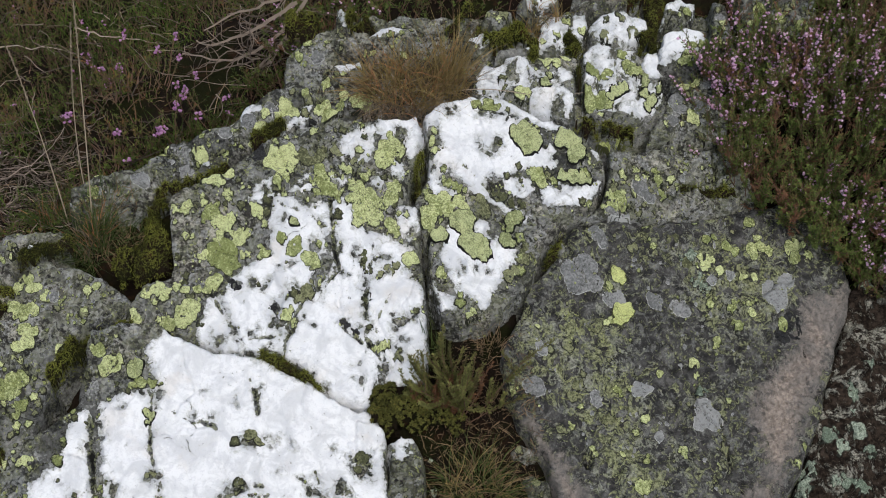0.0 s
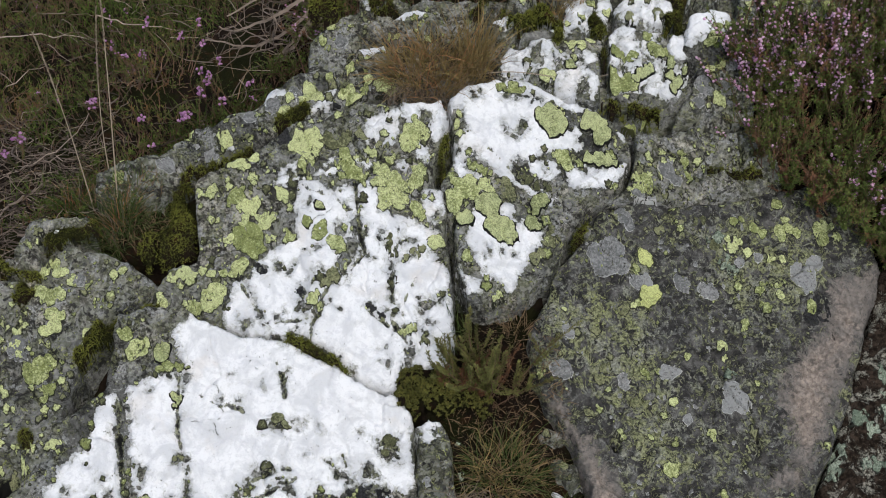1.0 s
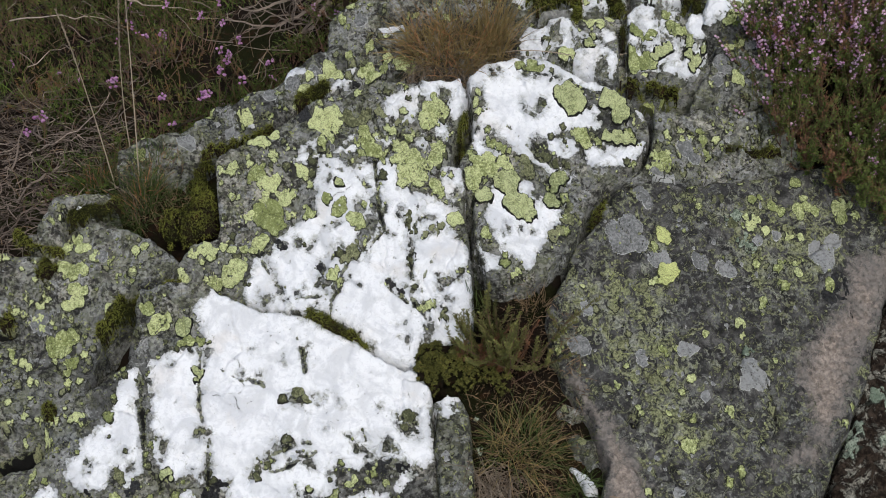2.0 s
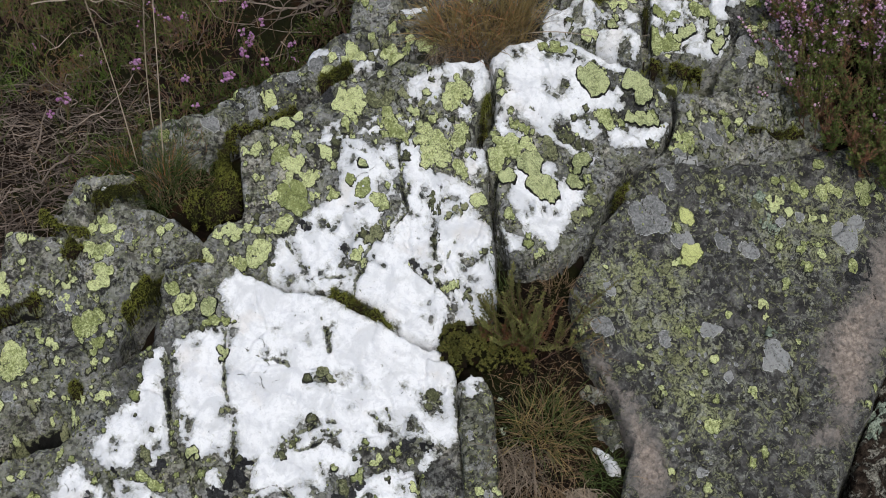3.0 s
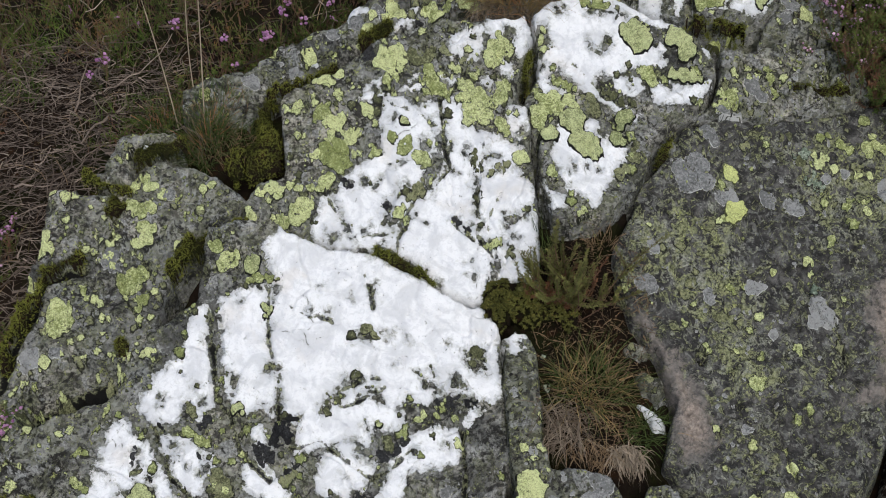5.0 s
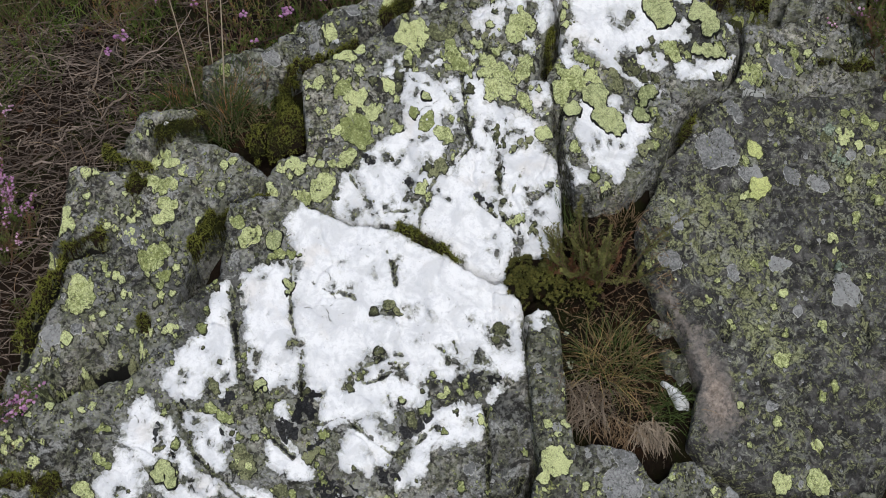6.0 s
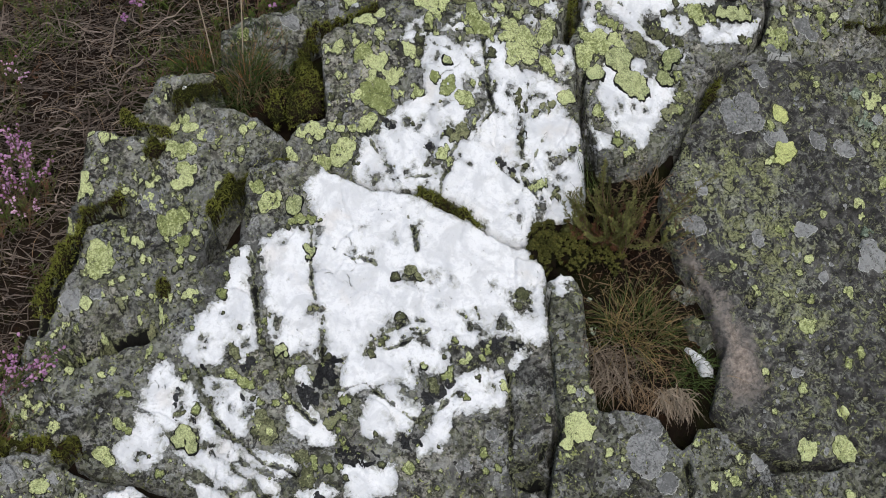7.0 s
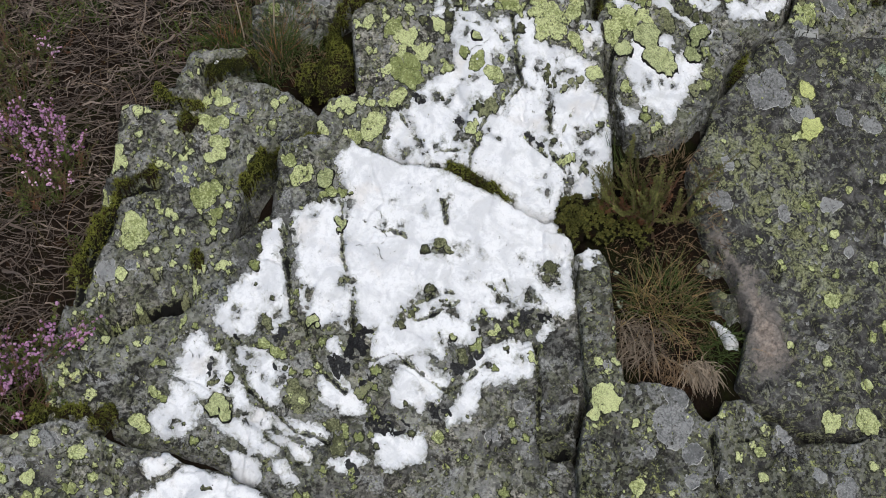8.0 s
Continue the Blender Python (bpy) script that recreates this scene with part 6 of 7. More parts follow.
crust(CREST_G, "map", [382, 1447, 14.3, 372, 1447, 10.1, 397, 1449, 9.2])
crust(CREST_G, "map", [394, 1398, 11.1, 389, 1405, 7.0])
crust(CREST, "bright", [256, 1379, 10.9, 268, 1379, 8.9, 247, 1377, 6.9])
crust(BOULDER, "grey", [204, 1181, 22.6, 217, 1194, 17.9, 187, 1191, 11.2, 229, 1174, 12.2, 199, 1165, 10.2])
crust(BOULDER, "bright", [262, 1188, 12.3, 270, 1180, 7.6, 256, 1193, 6.6])
crust(BOULDER, "grey", [262, 1158, 12.2])
crust(BOULDER, "grey", [248, 1156, 11.3])
crust(BOULDER, "bright", [268, 1141, 16.0, 277, 1148, 10.3, 261, 1130, 8.5])
crust(BOULDER, "map", [242, 1125, 6.5])
crust(BOULDER, "grey", [318, 1159, 12.3, 310, 1164, 7.6])
crust(BOULDER, "grey", [354, 1157, 12.4, 366, 1152, 8.7, 345, 1159, 7.7])
crust(SHOULDER, "map", [265, 1283, 14.5, 274, 1279, 8.7, 261, 1292, 7.7])
crust(SHOULDER, "grey", [256, 1268, 10.6])
crust(SHOULDER, "grey", [278, 1263, 7.7])
crust(SHOULDER, "grey", [306, 1303, 11.7, 319, 1294, 9.8, 297, 1309, 6.8])
crust(SHOULDER, "map", [333, 1316, 7.8, 339, 1301, 8.8, 330, 1329, 6.9])
crust(BOULDER, "grey", [236, 1237, 12.3, 243, 1226, 8.6, 229, 1248, 7.6])
crust(BOULDER, "map", [402, 1241, 7.8, 415, 1245, 6.8, 433, 1238, 9.8, 446, 1233, 7.9])
crust(BOULDER, "map", [472, 1235, 10.9, 487, 1243, 11, 484, 1255, 8.0, 500, 1238, 8.0, 476, 1227, 7.9])
crust(BOULDER, "map", [534, 1244, 11.1, 545, 1247, 8.0, 554, 1249, 6.1])
crust(BOULDER, "map", [540, 1231, 10.0])
crust(BOULDER, "map", [472, 1272, 10.0])
crust(BOULDER, "map", [395, 1207, 10.7, 404, 1215, 7.8, 420, 1203, 7.8])
crust(BOULDER, "map", [457, 1203, 6.9])
crust(BOULDER, "map", [474, 1202, 6.9])
crust(BOULDER, "map", [391, 1217, 5.8])
crust(BOULDER, "grey", [506, 1180, 19.8, 523, 1200, 13.0, 496, 1190, 11.9, 509, 1169, 12.9])
crust(BOULDER, "grey", [436, 1199, 7.8])
crust(BOULDER, "grey", [407, 1191, 7.8])
crust(BOULDER, "map", [435, 1158, 8.7, 440, 1167, 5.8])
crust(BOULDER, "map", [464, 1154, 7.8])
crust(BOULDER, "map", [463, 1165, 6.8])
crust(BOULDER, "map", [444, 1136, 8.7, 436, 1140, 5.8])
crust(BOULDER, "map", [512, 1144, 8.9])
crust(BOULDER, "map", [410, 1116, 7.7, 405, 1109, 4.8])
crust(BOULDER, "black", [526, 1151, 13.5, 530, 1142, 9.9])
crust(BOULDER, "black", [512, 1133, 11.7])
crust(BOULDER, "olive", [349, 1241, 8.7, 345, 1234, 6.8])
crust(BOULDER, "olive", [321, 1216, 7.7])
crust(BOULDER, "olive", [287, 1221, 8.6])
crust(BOULDER, "olive", [369, 1208, 8.7])
crust(BOULDER, "mint", [369, 1214, 9.7, 379, 1222, 8.7])
crust(BOULDER, "mint", [385, 1187, 10.7, 398, 1181, 8.7])
crust(BOULDER, "grey", [131, 1044, 15.6, 138, 1037, 10.1, 122, 1047, 8.2])
crust(BOULDER, "grey", [146, 1088, 9.2, 142, 1096, 6.5])
crust(BOULDER, "map", [370, 1088, 7.7, 377, 1088, 5.8])
crust(BOULDER, "map", [376, 1076, 4.8])
crust(BOULDER, "map", [409, 1117, 6.8, 410, 1112, 4.8])
crust(BOULDER, "map", [320, 1074, 6.7])
crust(BOULDER, "map", [254, 1047, 7.5, 259, 1040, 4.6])
crust(BOULDER, "olive", [241, 1012, 10.2])
crust(BOULDER, "map", [295, 1016, 7.5])
crust(BOULDER, "map", [138, 1019, 4.5])
crust(BOULDER, "map", [139, 1118, 4.6])
crust(BOULDER, "grey", [289, 1051, 14.2, 302, 1054, 8.5])
crust(BOULDER, "mint", [380, 1056, 6.7, 387, 1059, 4.8])
crust(BOULDER, "grey", [384, 1032, 16.3, 395, 1024, 16.4, 378, 1020, 11.4])
crust(BOULDER, "map", [347, 981, 8.5, 350, 974, 5.7])
crust(BOULDER, "grey", [222, 1036, 10.2, 225, 1026, 7.4])
crust(BOULDER, "olive", [198, 1050, 9.2, 189, 1036, 8.4])
crust(BOULDER, "olive", [170, 991, 8.2])
crust(BOULDER, "olive", [119, 1133, 9.4, 135, 1109, 8.4])
crust(BOULDER, "olive", [184, 1098, 10.2])
crust(BOULDER, "olive", [226, 1119, 9.4])
crust(BOULDER, "map", [279, 931, 7.4])
crust(BOULDER, "map", [259, 972, 5.6])
crust(BOULDER, "grey", [267, 876, 8.2])
crust(BOULDER, "grey", [314, 996, 7.5])
lichens(LEDGE, "map", [-44, 783, 18, -55, 764, 10, 3, 683, 12, -47, 826, 8, -23, 862, 6, 170, 708, 9, 170, 740, 9])
lichens(LEDGE, "grey", [51, 757, 29, 77, 727, 15, -61, 890, 8, 75, 696, 11, -35, 822, 7, 117, 707, 8, 19, 722, 8, 209, 770, 13, 284, 702, 16, 247, 716, 10])
lichens(BACK, "map", [-429, 1337, 13, -370, 1327, 11, -376, 1324, 8, -246, 1404, 11, -189, 1404, 15, -169, 1391, 11, -128, 1406, 16, -117, 1394, 11, -216, 1423, 7, -181, 1431, 9, -213, 1482, 8, -527, 1273, 11, -526, 1293, 7, -227, 1466, 7, -275, 1387, 9, -154, 1416, 9])
lichens(BACK, "grey", [-301, 1377, 12, -267, 1396, 11, -458, 1291, 14, -334, 1359, 12, -389, 1303, 10, -199, 1466, 11])
lichens(CREST_D, "olive", [301, 1500, 11, 255, 1492, 8, 284, 1518, 5])
lichens(CREST_E, "map", [390, 1531, 8])
lichens(CREST_F, "map", [196, 1513, 8, 221, 1507, 7, 180, 1499, 7, 157, 1487, 7])
lichens(CREST_G, "grey", [370, 1416, 14, 408, 1417, 13, 359, 1392, 11, 418, 1448, 9])
lichens(CREST_H, "grey", [442, 1524, 8, 446, 1498, 7])
lichens(CREST_I, "map", [510, 1546, 13, 578, 1527, 13, 544, 1545, 10, 494, 1526, 8])
lichens(CREST_J, "olive", [73, 1515, 13, 95, 1511, 9])
lichens(CREST_K, "olive", [149, 1540, 9, 169, 1546, 7])
lichens(CREST_L, "map", [288, 1563, 8, 251, 1556, 6])
lichens(BOULDER, "map", [287, 931, 11])
lichens(BOULDER, "map", [274, 791, 14, 326, 796, 19, 282, 931, 9, 342, 896, 7, 224, 878, 6, 327, 838, 10])
lichens(BANK, "mint", [651, 1210, 15, 614, 1074, 13, 648, 1115, 9, 575, 1020, 14, 620, 1030, 13, 590, 1007, 11, 537, 980, 14, 528, 958, 14, 594, 968, 11, 633, 1002, 9, 618, 960, 11, 578, 968, 8, 614, 1051, 7])
lichens(CORNER, "map", [-816, 679, 8, -788, 673, 9, -734, 668, 12, -788, 631, 11, -707, 639, 8, -732, 622, 11, -824, 636, 9, -677, 657, 6, -788, 609, 9, -685, 622, 6])
lichens(CORNER, "grey", [-771, 678, 13, -804, 646, 9, -719, 678, 8])
lichens(SHELF, "olive", [-631, 1182, 8, -650, 1166, 7])
lichens(SHELF, "map", [-628, 1170, 7, -640, 1164, 6])
lichens(PEAT, "mint", [-13, 921, 5, -19, 958, 4])
lichens(TRIO_A, "olive", [109, 973, 7])
lichens(TRIO_B, "olive", [132, 937, 7, 141, 923, 6])
lichens(LOW, "olive", [-560, 635, 7])

for s, amount in ((CREST_A, 1.5), (CREST_B, 0.9), (CREST_D, 1.3), (CREST_F, 1.3), (CREST_E, 0.6), (CREST_P, 1.2), (CREST_K, 1.2), (CREST_L, 1.5), (BACK_A, 0.7), (BACK, 1.5), (LOW, 0.8), (LEDGE, 1.6)):
    s["mottle"] = amount
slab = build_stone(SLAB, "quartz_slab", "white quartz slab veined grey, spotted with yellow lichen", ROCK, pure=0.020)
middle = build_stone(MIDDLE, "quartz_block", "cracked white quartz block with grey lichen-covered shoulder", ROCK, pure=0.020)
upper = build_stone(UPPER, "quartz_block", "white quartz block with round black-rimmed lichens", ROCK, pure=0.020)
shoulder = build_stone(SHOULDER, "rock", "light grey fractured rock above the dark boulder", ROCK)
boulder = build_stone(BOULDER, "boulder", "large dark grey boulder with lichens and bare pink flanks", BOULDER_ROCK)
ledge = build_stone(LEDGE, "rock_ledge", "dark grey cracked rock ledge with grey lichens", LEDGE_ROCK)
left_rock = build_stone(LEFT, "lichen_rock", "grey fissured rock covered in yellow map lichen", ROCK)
hummock = build_stone(HUMMOCK, "peat_hummock", "dark peat hummock with grass beside the rocks", SOIL, 0.004, "peat")
back = build_stone(BACK, "rock_slab", "grey mossy rock slab beside the heath", ROCK, pure=0.007)
crest = build_stone(CREST, "rock_crest", "dark grey broken rock under smaller stones and moss", ROCK)
for s, label, name in ((CREST_A, "mottled white and grey stone with yellow lichens", "stone"), (CREST_B, "white stone heavily covered in yellow lichen", "stone"),
                       (CREST_C, "rounded white quartz stone on the crest", "quartz_stone"), (CREST_D, "flat white and grey stone on crest", "stone"),
                       (CREST_E, "small white stone with yellow lichen", "stone"), (CREST_F, "pale grey and white stone on crest", "stone"),
                       (CREST_G, "smooth grey stone beside the heather", "stone"), (CREST_H, "upright grey stone splinter", "stone"),
                       (CREST_I, "grey lichen-covered stone behind the heather", "stone"), (CREST_J, "grey mossy stone beside dry grass", "stone"), (CREST_P, "flat pale stone half sunk in moss", "stone"),
                       (CREST_K, "grey weathered stone on the crest top", "stone"), (CREST_L, "pale broken stone on crest top", "stone"),
                       (CREST_M, "thin grey stone sliver on crest", "stone"), (CREST_N, "small pink-white stone beside moss", "stone"),
                       (BACK_A, "flat white quartz stone behind dry grass", "quartz_stone"), (BACK_B, "pale pointed stone in moss", "stone"),
                       (BACK_C, "small white and grey stone in moss", "stone")):
    ob = build_stone(s, name, label, ROCK, pure=0.022 if s in (CREST_C, CREST_N, BACK_A) else 0.006)
    small_crusts(s, ob, 14, "map", s["seed"] + 1, (0.002, 0.007))
    small_crusts(s, ob, 9, "olive", s["seed"] + 2, (0.002, 0.007), 0.01)
corner = build_stone(CORNER, "rock", "grey lichen-speckled rock below the heather", ROCK)
low = build_stone(LOW, "quartz_rock", "small white quartz rock in front of slab", ROCK)
bank = build_stone(BANK, "peat_bank", "dark peat bank with mint-green lichens", BANK_SOIL, 0.004, "bank")
build_stone(STEP, "small_stone", "small grey stone behind moss on rock step", ROCK)
shelf = build_stone(SHELF, "rock_shelf", "pale grey flat rock at litter edge", ROCK)
for s, label in ((TRIO_A, "flat stone with mint lichen in peat"), (TRIO_B, "pale lichen-covered stone in peat pocket"), (TRIO_C, "white quartz splinter in peat pocket")):
    build_stone(s, "small_stone", label, ROCK)
tan = build_stone(TAN, "small_stone", "small tan stone lying in litter", TAN_ROCK, 0.002)
build_stone(CHIP, "quartz_pebble", "tiny white quartz pebble on rock", ROCK, 0.0015)
pebble = build_stone(PEBBLE, "pebble", "small grey pebble in a mossy gap", ROCK, 0.0025)
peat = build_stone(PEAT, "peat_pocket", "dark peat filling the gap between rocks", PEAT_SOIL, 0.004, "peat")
for s, ob, yellow, olive, grey in ((SLAB, slab, 150, 160, 40), (MIDDLE, middle, 160, 150, 40), (UPPER, upper, 90, 110, 30), (BOULDER, boulder, 60, 330, 90),
                                   (LEDGE, ledge, 40, 90, 50), (SHOULDER, shoulder, 50, 90, 40), (LEFT, left_rock, 170, 220, 60), (BACK, back, 130, 200, 70), (CREST, crest, 60, 100, 30), (CORNER, corner, 60, 80, 30)):
    small_crusts(s, ob, yellow, "map", s["seed"] + 1)
    small_crusts(s, ob, olive // 3, "olive", s["seed"] + 2, clear=0.003)
    small_crusts(s, ob, grey, "grey", s["seed"] + 3)
    small_crusts(s, ob, yellow // 2, "map", s["seed"] + 4, (0.0035, 0.0085), -0.002)
    small_crusts(s, ob, yellow // 4, "olive", s["seed"] + 5, (0.0035, 0.0075), 0.004)

# ---- the ground, one sheet to the horizon ----
far = np.cumsum(np.geomspace(0.03, 60, 42))
gxs = np.concatenate([-1.7 - far[::-1], np.arange(-1.7, 1.5, 0.014), 1.5 + far])
gys = np.concatenate([0.1 - far[::-1], np.arange(0.1, 2.7, 0.014), 2.7 + far])
gx, gy = np.meshgrid(gxs, gys)
gz = soil(gx.ravel(), gy.ravel())
w, h = len(gxs), len(gys)
i = (np.arange(h - 1)[:, None] * w + np.arange(w - 1)[None]).ravel()
ground = mesh_object("ground", np.stack([gx.ravel(), gy.ravel(), gz], 1), np.stack([i, i + 1, i + w + 1, i + w], 1), SOIL, None, True)
tagged(ground, "dark peaty heath ground with moss and litter", "ground", "", "structure")

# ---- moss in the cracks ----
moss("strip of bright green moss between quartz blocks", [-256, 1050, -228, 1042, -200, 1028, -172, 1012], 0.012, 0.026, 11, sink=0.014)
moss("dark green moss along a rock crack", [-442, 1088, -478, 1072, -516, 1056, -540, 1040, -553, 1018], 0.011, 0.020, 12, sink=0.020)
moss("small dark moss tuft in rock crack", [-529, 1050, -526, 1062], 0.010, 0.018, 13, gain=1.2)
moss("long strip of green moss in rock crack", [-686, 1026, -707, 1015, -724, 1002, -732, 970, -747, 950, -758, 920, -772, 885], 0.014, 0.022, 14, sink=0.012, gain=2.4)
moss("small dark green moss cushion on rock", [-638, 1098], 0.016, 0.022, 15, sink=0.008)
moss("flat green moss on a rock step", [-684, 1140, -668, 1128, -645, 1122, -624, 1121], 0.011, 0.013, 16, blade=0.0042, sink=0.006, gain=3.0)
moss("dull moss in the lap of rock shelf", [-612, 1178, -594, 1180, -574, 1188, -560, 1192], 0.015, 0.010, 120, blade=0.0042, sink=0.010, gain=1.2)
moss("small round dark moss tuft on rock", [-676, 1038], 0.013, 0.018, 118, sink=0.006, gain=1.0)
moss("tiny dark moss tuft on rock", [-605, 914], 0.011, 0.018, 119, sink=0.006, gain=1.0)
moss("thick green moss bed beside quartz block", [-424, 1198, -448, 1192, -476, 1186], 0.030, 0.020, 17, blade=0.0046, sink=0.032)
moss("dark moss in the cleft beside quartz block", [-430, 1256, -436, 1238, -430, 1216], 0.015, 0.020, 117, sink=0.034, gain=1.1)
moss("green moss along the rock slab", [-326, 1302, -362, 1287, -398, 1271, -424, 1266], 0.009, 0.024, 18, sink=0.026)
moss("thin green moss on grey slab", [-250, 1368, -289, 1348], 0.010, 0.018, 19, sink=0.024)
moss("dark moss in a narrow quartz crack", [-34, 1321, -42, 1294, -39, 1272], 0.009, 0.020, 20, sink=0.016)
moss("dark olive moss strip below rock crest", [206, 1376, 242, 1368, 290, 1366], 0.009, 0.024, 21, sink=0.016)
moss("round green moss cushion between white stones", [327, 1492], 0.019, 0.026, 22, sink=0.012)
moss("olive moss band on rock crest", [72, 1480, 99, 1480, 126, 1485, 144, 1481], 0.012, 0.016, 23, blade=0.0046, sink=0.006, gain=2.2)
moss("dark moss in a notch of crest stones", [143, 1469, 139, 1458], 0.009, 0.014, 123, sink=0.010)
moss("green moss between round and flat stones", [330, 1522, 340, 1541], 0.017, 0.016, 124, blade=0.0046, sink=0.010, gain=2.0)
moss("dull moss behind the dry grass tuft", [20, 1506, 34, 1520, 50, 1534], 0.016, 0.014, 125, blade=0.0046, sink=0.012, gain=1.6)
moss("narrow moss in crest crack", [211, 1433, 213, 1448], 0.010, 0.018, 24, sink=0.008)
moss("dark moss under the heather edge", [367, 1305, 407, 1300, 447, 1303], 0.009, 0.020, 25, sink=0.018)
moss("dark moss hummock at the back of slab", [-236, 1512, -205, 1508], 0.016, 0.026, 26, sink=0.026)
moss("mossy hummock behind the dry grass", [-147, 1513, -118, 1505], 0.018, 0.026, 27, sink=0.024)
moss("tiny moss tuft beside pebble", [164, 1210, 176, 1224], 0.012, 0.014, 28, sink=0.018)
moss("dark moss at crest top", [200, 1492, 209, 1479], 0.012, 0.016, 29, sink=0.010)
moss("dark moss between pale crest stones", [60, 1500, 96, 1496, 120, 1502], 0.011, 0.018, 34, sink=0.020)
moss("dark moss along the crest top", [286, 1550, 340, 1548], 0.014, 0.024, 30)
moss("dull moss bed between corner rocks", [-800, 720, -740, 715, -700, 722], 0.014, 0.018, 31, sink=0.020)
star_moss("olive star moss cushion in the peat pocket", [-84, 1002, -66, 1006, -48, 1008], 0.026, 0.026, 420, 32, 0.018)
star_moss("brown-green star moss in peat pocket", [-26, 1010, -6, 1010, 14, 1006], 0.020, 0.012, 190, 33, 0.020)

# ---- plants of the peat pocket ----
rng = np.random.default_rng(5)
n = 17
roots = disc(0.028, 1.012, 0.014, 0.008, n, rng, 0.004)
ways = unit(np.stack([rng.uniform(-1.25, 1.0, n), rng.uniform(-0.3, 0.6, n), np.full(n, 1.0)], 1))
heather("small green heather seedling in peat pocket", roots, ways, rng.uniform(0.07, 0.15, n), 51, 0.0, 0, 5, spacing=0.00038, leaf_size=0.0050, leaf=YOUNG_LEAF, tone=np.clip(rng.normal(0.6, 0.3, n), 0, 1))
roots = disc(0.010, 1.020, 0.030, 0.012, 9, rng, 0.002)
heather("rusty brown heather shoots in peat pocket", roots, unit(np.stack([rng.uniform(-0.8, 0.6, 9), rng.uniform(-0.1, 0.5, 9), np.full(9, 1.0)], 1)), rng.uniform(0.04, 0.10, 9), 151, 0.0, 0, 4, spacing=0.0006, leaf_size=0.0045, leaf=RUSTY_LEAF)
roots = disc(0.070, 1.110, 0.020, 0.015, 45, rng, -0.004)
grass("small brown grass tuft beside the quartz", roots, fan(roots, 0.07, 1.11, 14, rng), rng.uniform(0.02, 0.055, 45), 0.0014, 0.8, 52, DRY_GRASS)
roots = disc(-0.008, 1.085, 0.022, 0.025, 40, rng, -0.004)
grass("thin green grass beside the quartz", roots, fan(roots, 0.0, 1.09, 12, rng), rng.uniform(0.03, 0.07, 40), 0.0013, 0.7, 53, GREEN_GRASS)
roots = disc(0.045, 0.925, 0.042, 0.030, 290, rng, -0.002)
grass("grey-green grass tuft in peat pocket", roots, fan(roots, 0.045, 0.92, 18, rng, 1.0, 0.45), rng.uniform(0.03, 0.105, 290), 0.0011, 1.2, 54, GREEN_GRASS, tone=rng.uniform(0, 1.0, 290), wander=0.16)
roots = disc(0.045, 0.925, 0.046, 0.032, 190, rng, -0.002)
grass("brown-green grass blades in peat pocket", roots, fan(roots, 0.045, 0.92, 20, rng, 1.0, 0.5), rng.uniform(0.03, 0.10, 190), 0.0012, 1.4, 44, TUFT_GRASS, tone=rng.uniform(0, 0.8, 190), wander=0.18)
roots = disc(0.050, 0.930, 0.030, 0.020, 60, rng, -0.004)
grass("thin reddish dry grass in peat pocket", roots, fan(roots, 0.05, 0.92, 18, rng, 1.0, 0.4), rng.uniform(0.04, 0.10, 60), 0.0010, 1.1, 59, DRY_GRASS, wander=0.14)
roots = disc(0.050, 0.845, 0.040, 0.014, 170, rng, 0.002)
grass("hanging wisps of dark brown grass", roots, unit(np.stack([rng.normal(0.0, 0.5, 170), rng.uniform(-1.0, 0.2, 170), rng.uniform(0.0, 0.7, 170)], 1)), rng.uniform(0.015, 0.06, 170), 0.0011, 2.4, 47, DRY_GRASS, tone=rng.uniform(0, 0.5, 170), wander=0.2)
roots = disc(0.005, 0.872, 0.034, 0.024, 300, rng, 0.012)
grass("hanging clump of dry brown grass", roots, unit(np.stack([rng.normal(-0.1, 0.5, 300), rng.uniform(-1.0, 0.3, 300), rng.uniform(0.2, 1.0, 300)], 1)), rng.uniform(0.02, 0.08, 300), 0.0013, 2.4, 55, STRAW, tone=rng.uniform(0, 0.8, 300) ** 2.6, wander=0.2)
roots = disc(0.055, 0.885, 0.045, 0.022, 90, rng, 0.002)
grass("tangled brown grass in peat pocket", roots, unit(rng.normal(size=(90, 3)) * np.array([0.8, 0.6, 0.4]) + np.array([0, -0.2, 0.6])), rng.uniform(0.02, 0.06, 90), 0.0012, 1.8, 49, DRY_GRASS, tone=rng.uniform(0, 0.5, 90), wander=0.25)
roots = disc(0.098, 0.850, 0.026, 0.010, 230, rng, 0.014)
grass("hanging clump of bleached straw", roots, unit(np.stack([rng.normal(0.05, 0.25, 230), rng.uniform(-1.0, 0.0, 230), rng.uniform(0.0, 0.6, 230)], 1)), rng.uniform(0.02, 0.06, 230), 0.0015, 2.8, 56, STRAW, tone=rng.uniform(0.2, 1.0, 230), wander=0.22)
roots = disc(0.120, 0.880, 0.030, 0.018, 200, rng, -0.002)
grass("bright green grass tuft in peat pocket", roots, fan(roots, 0.105, 0.885, 16, rng, 1.0, 0.35), rng.uniform(0.015, 0.05, 200), 0.0011, 1.4, 57, GREEN_GRASS, tone=rng.uniform(0.0, 0.6, 200), wander=0.12)
roots = disc(0.155, 0.865, 0.006, 0.006, 9, rng, 0.0)
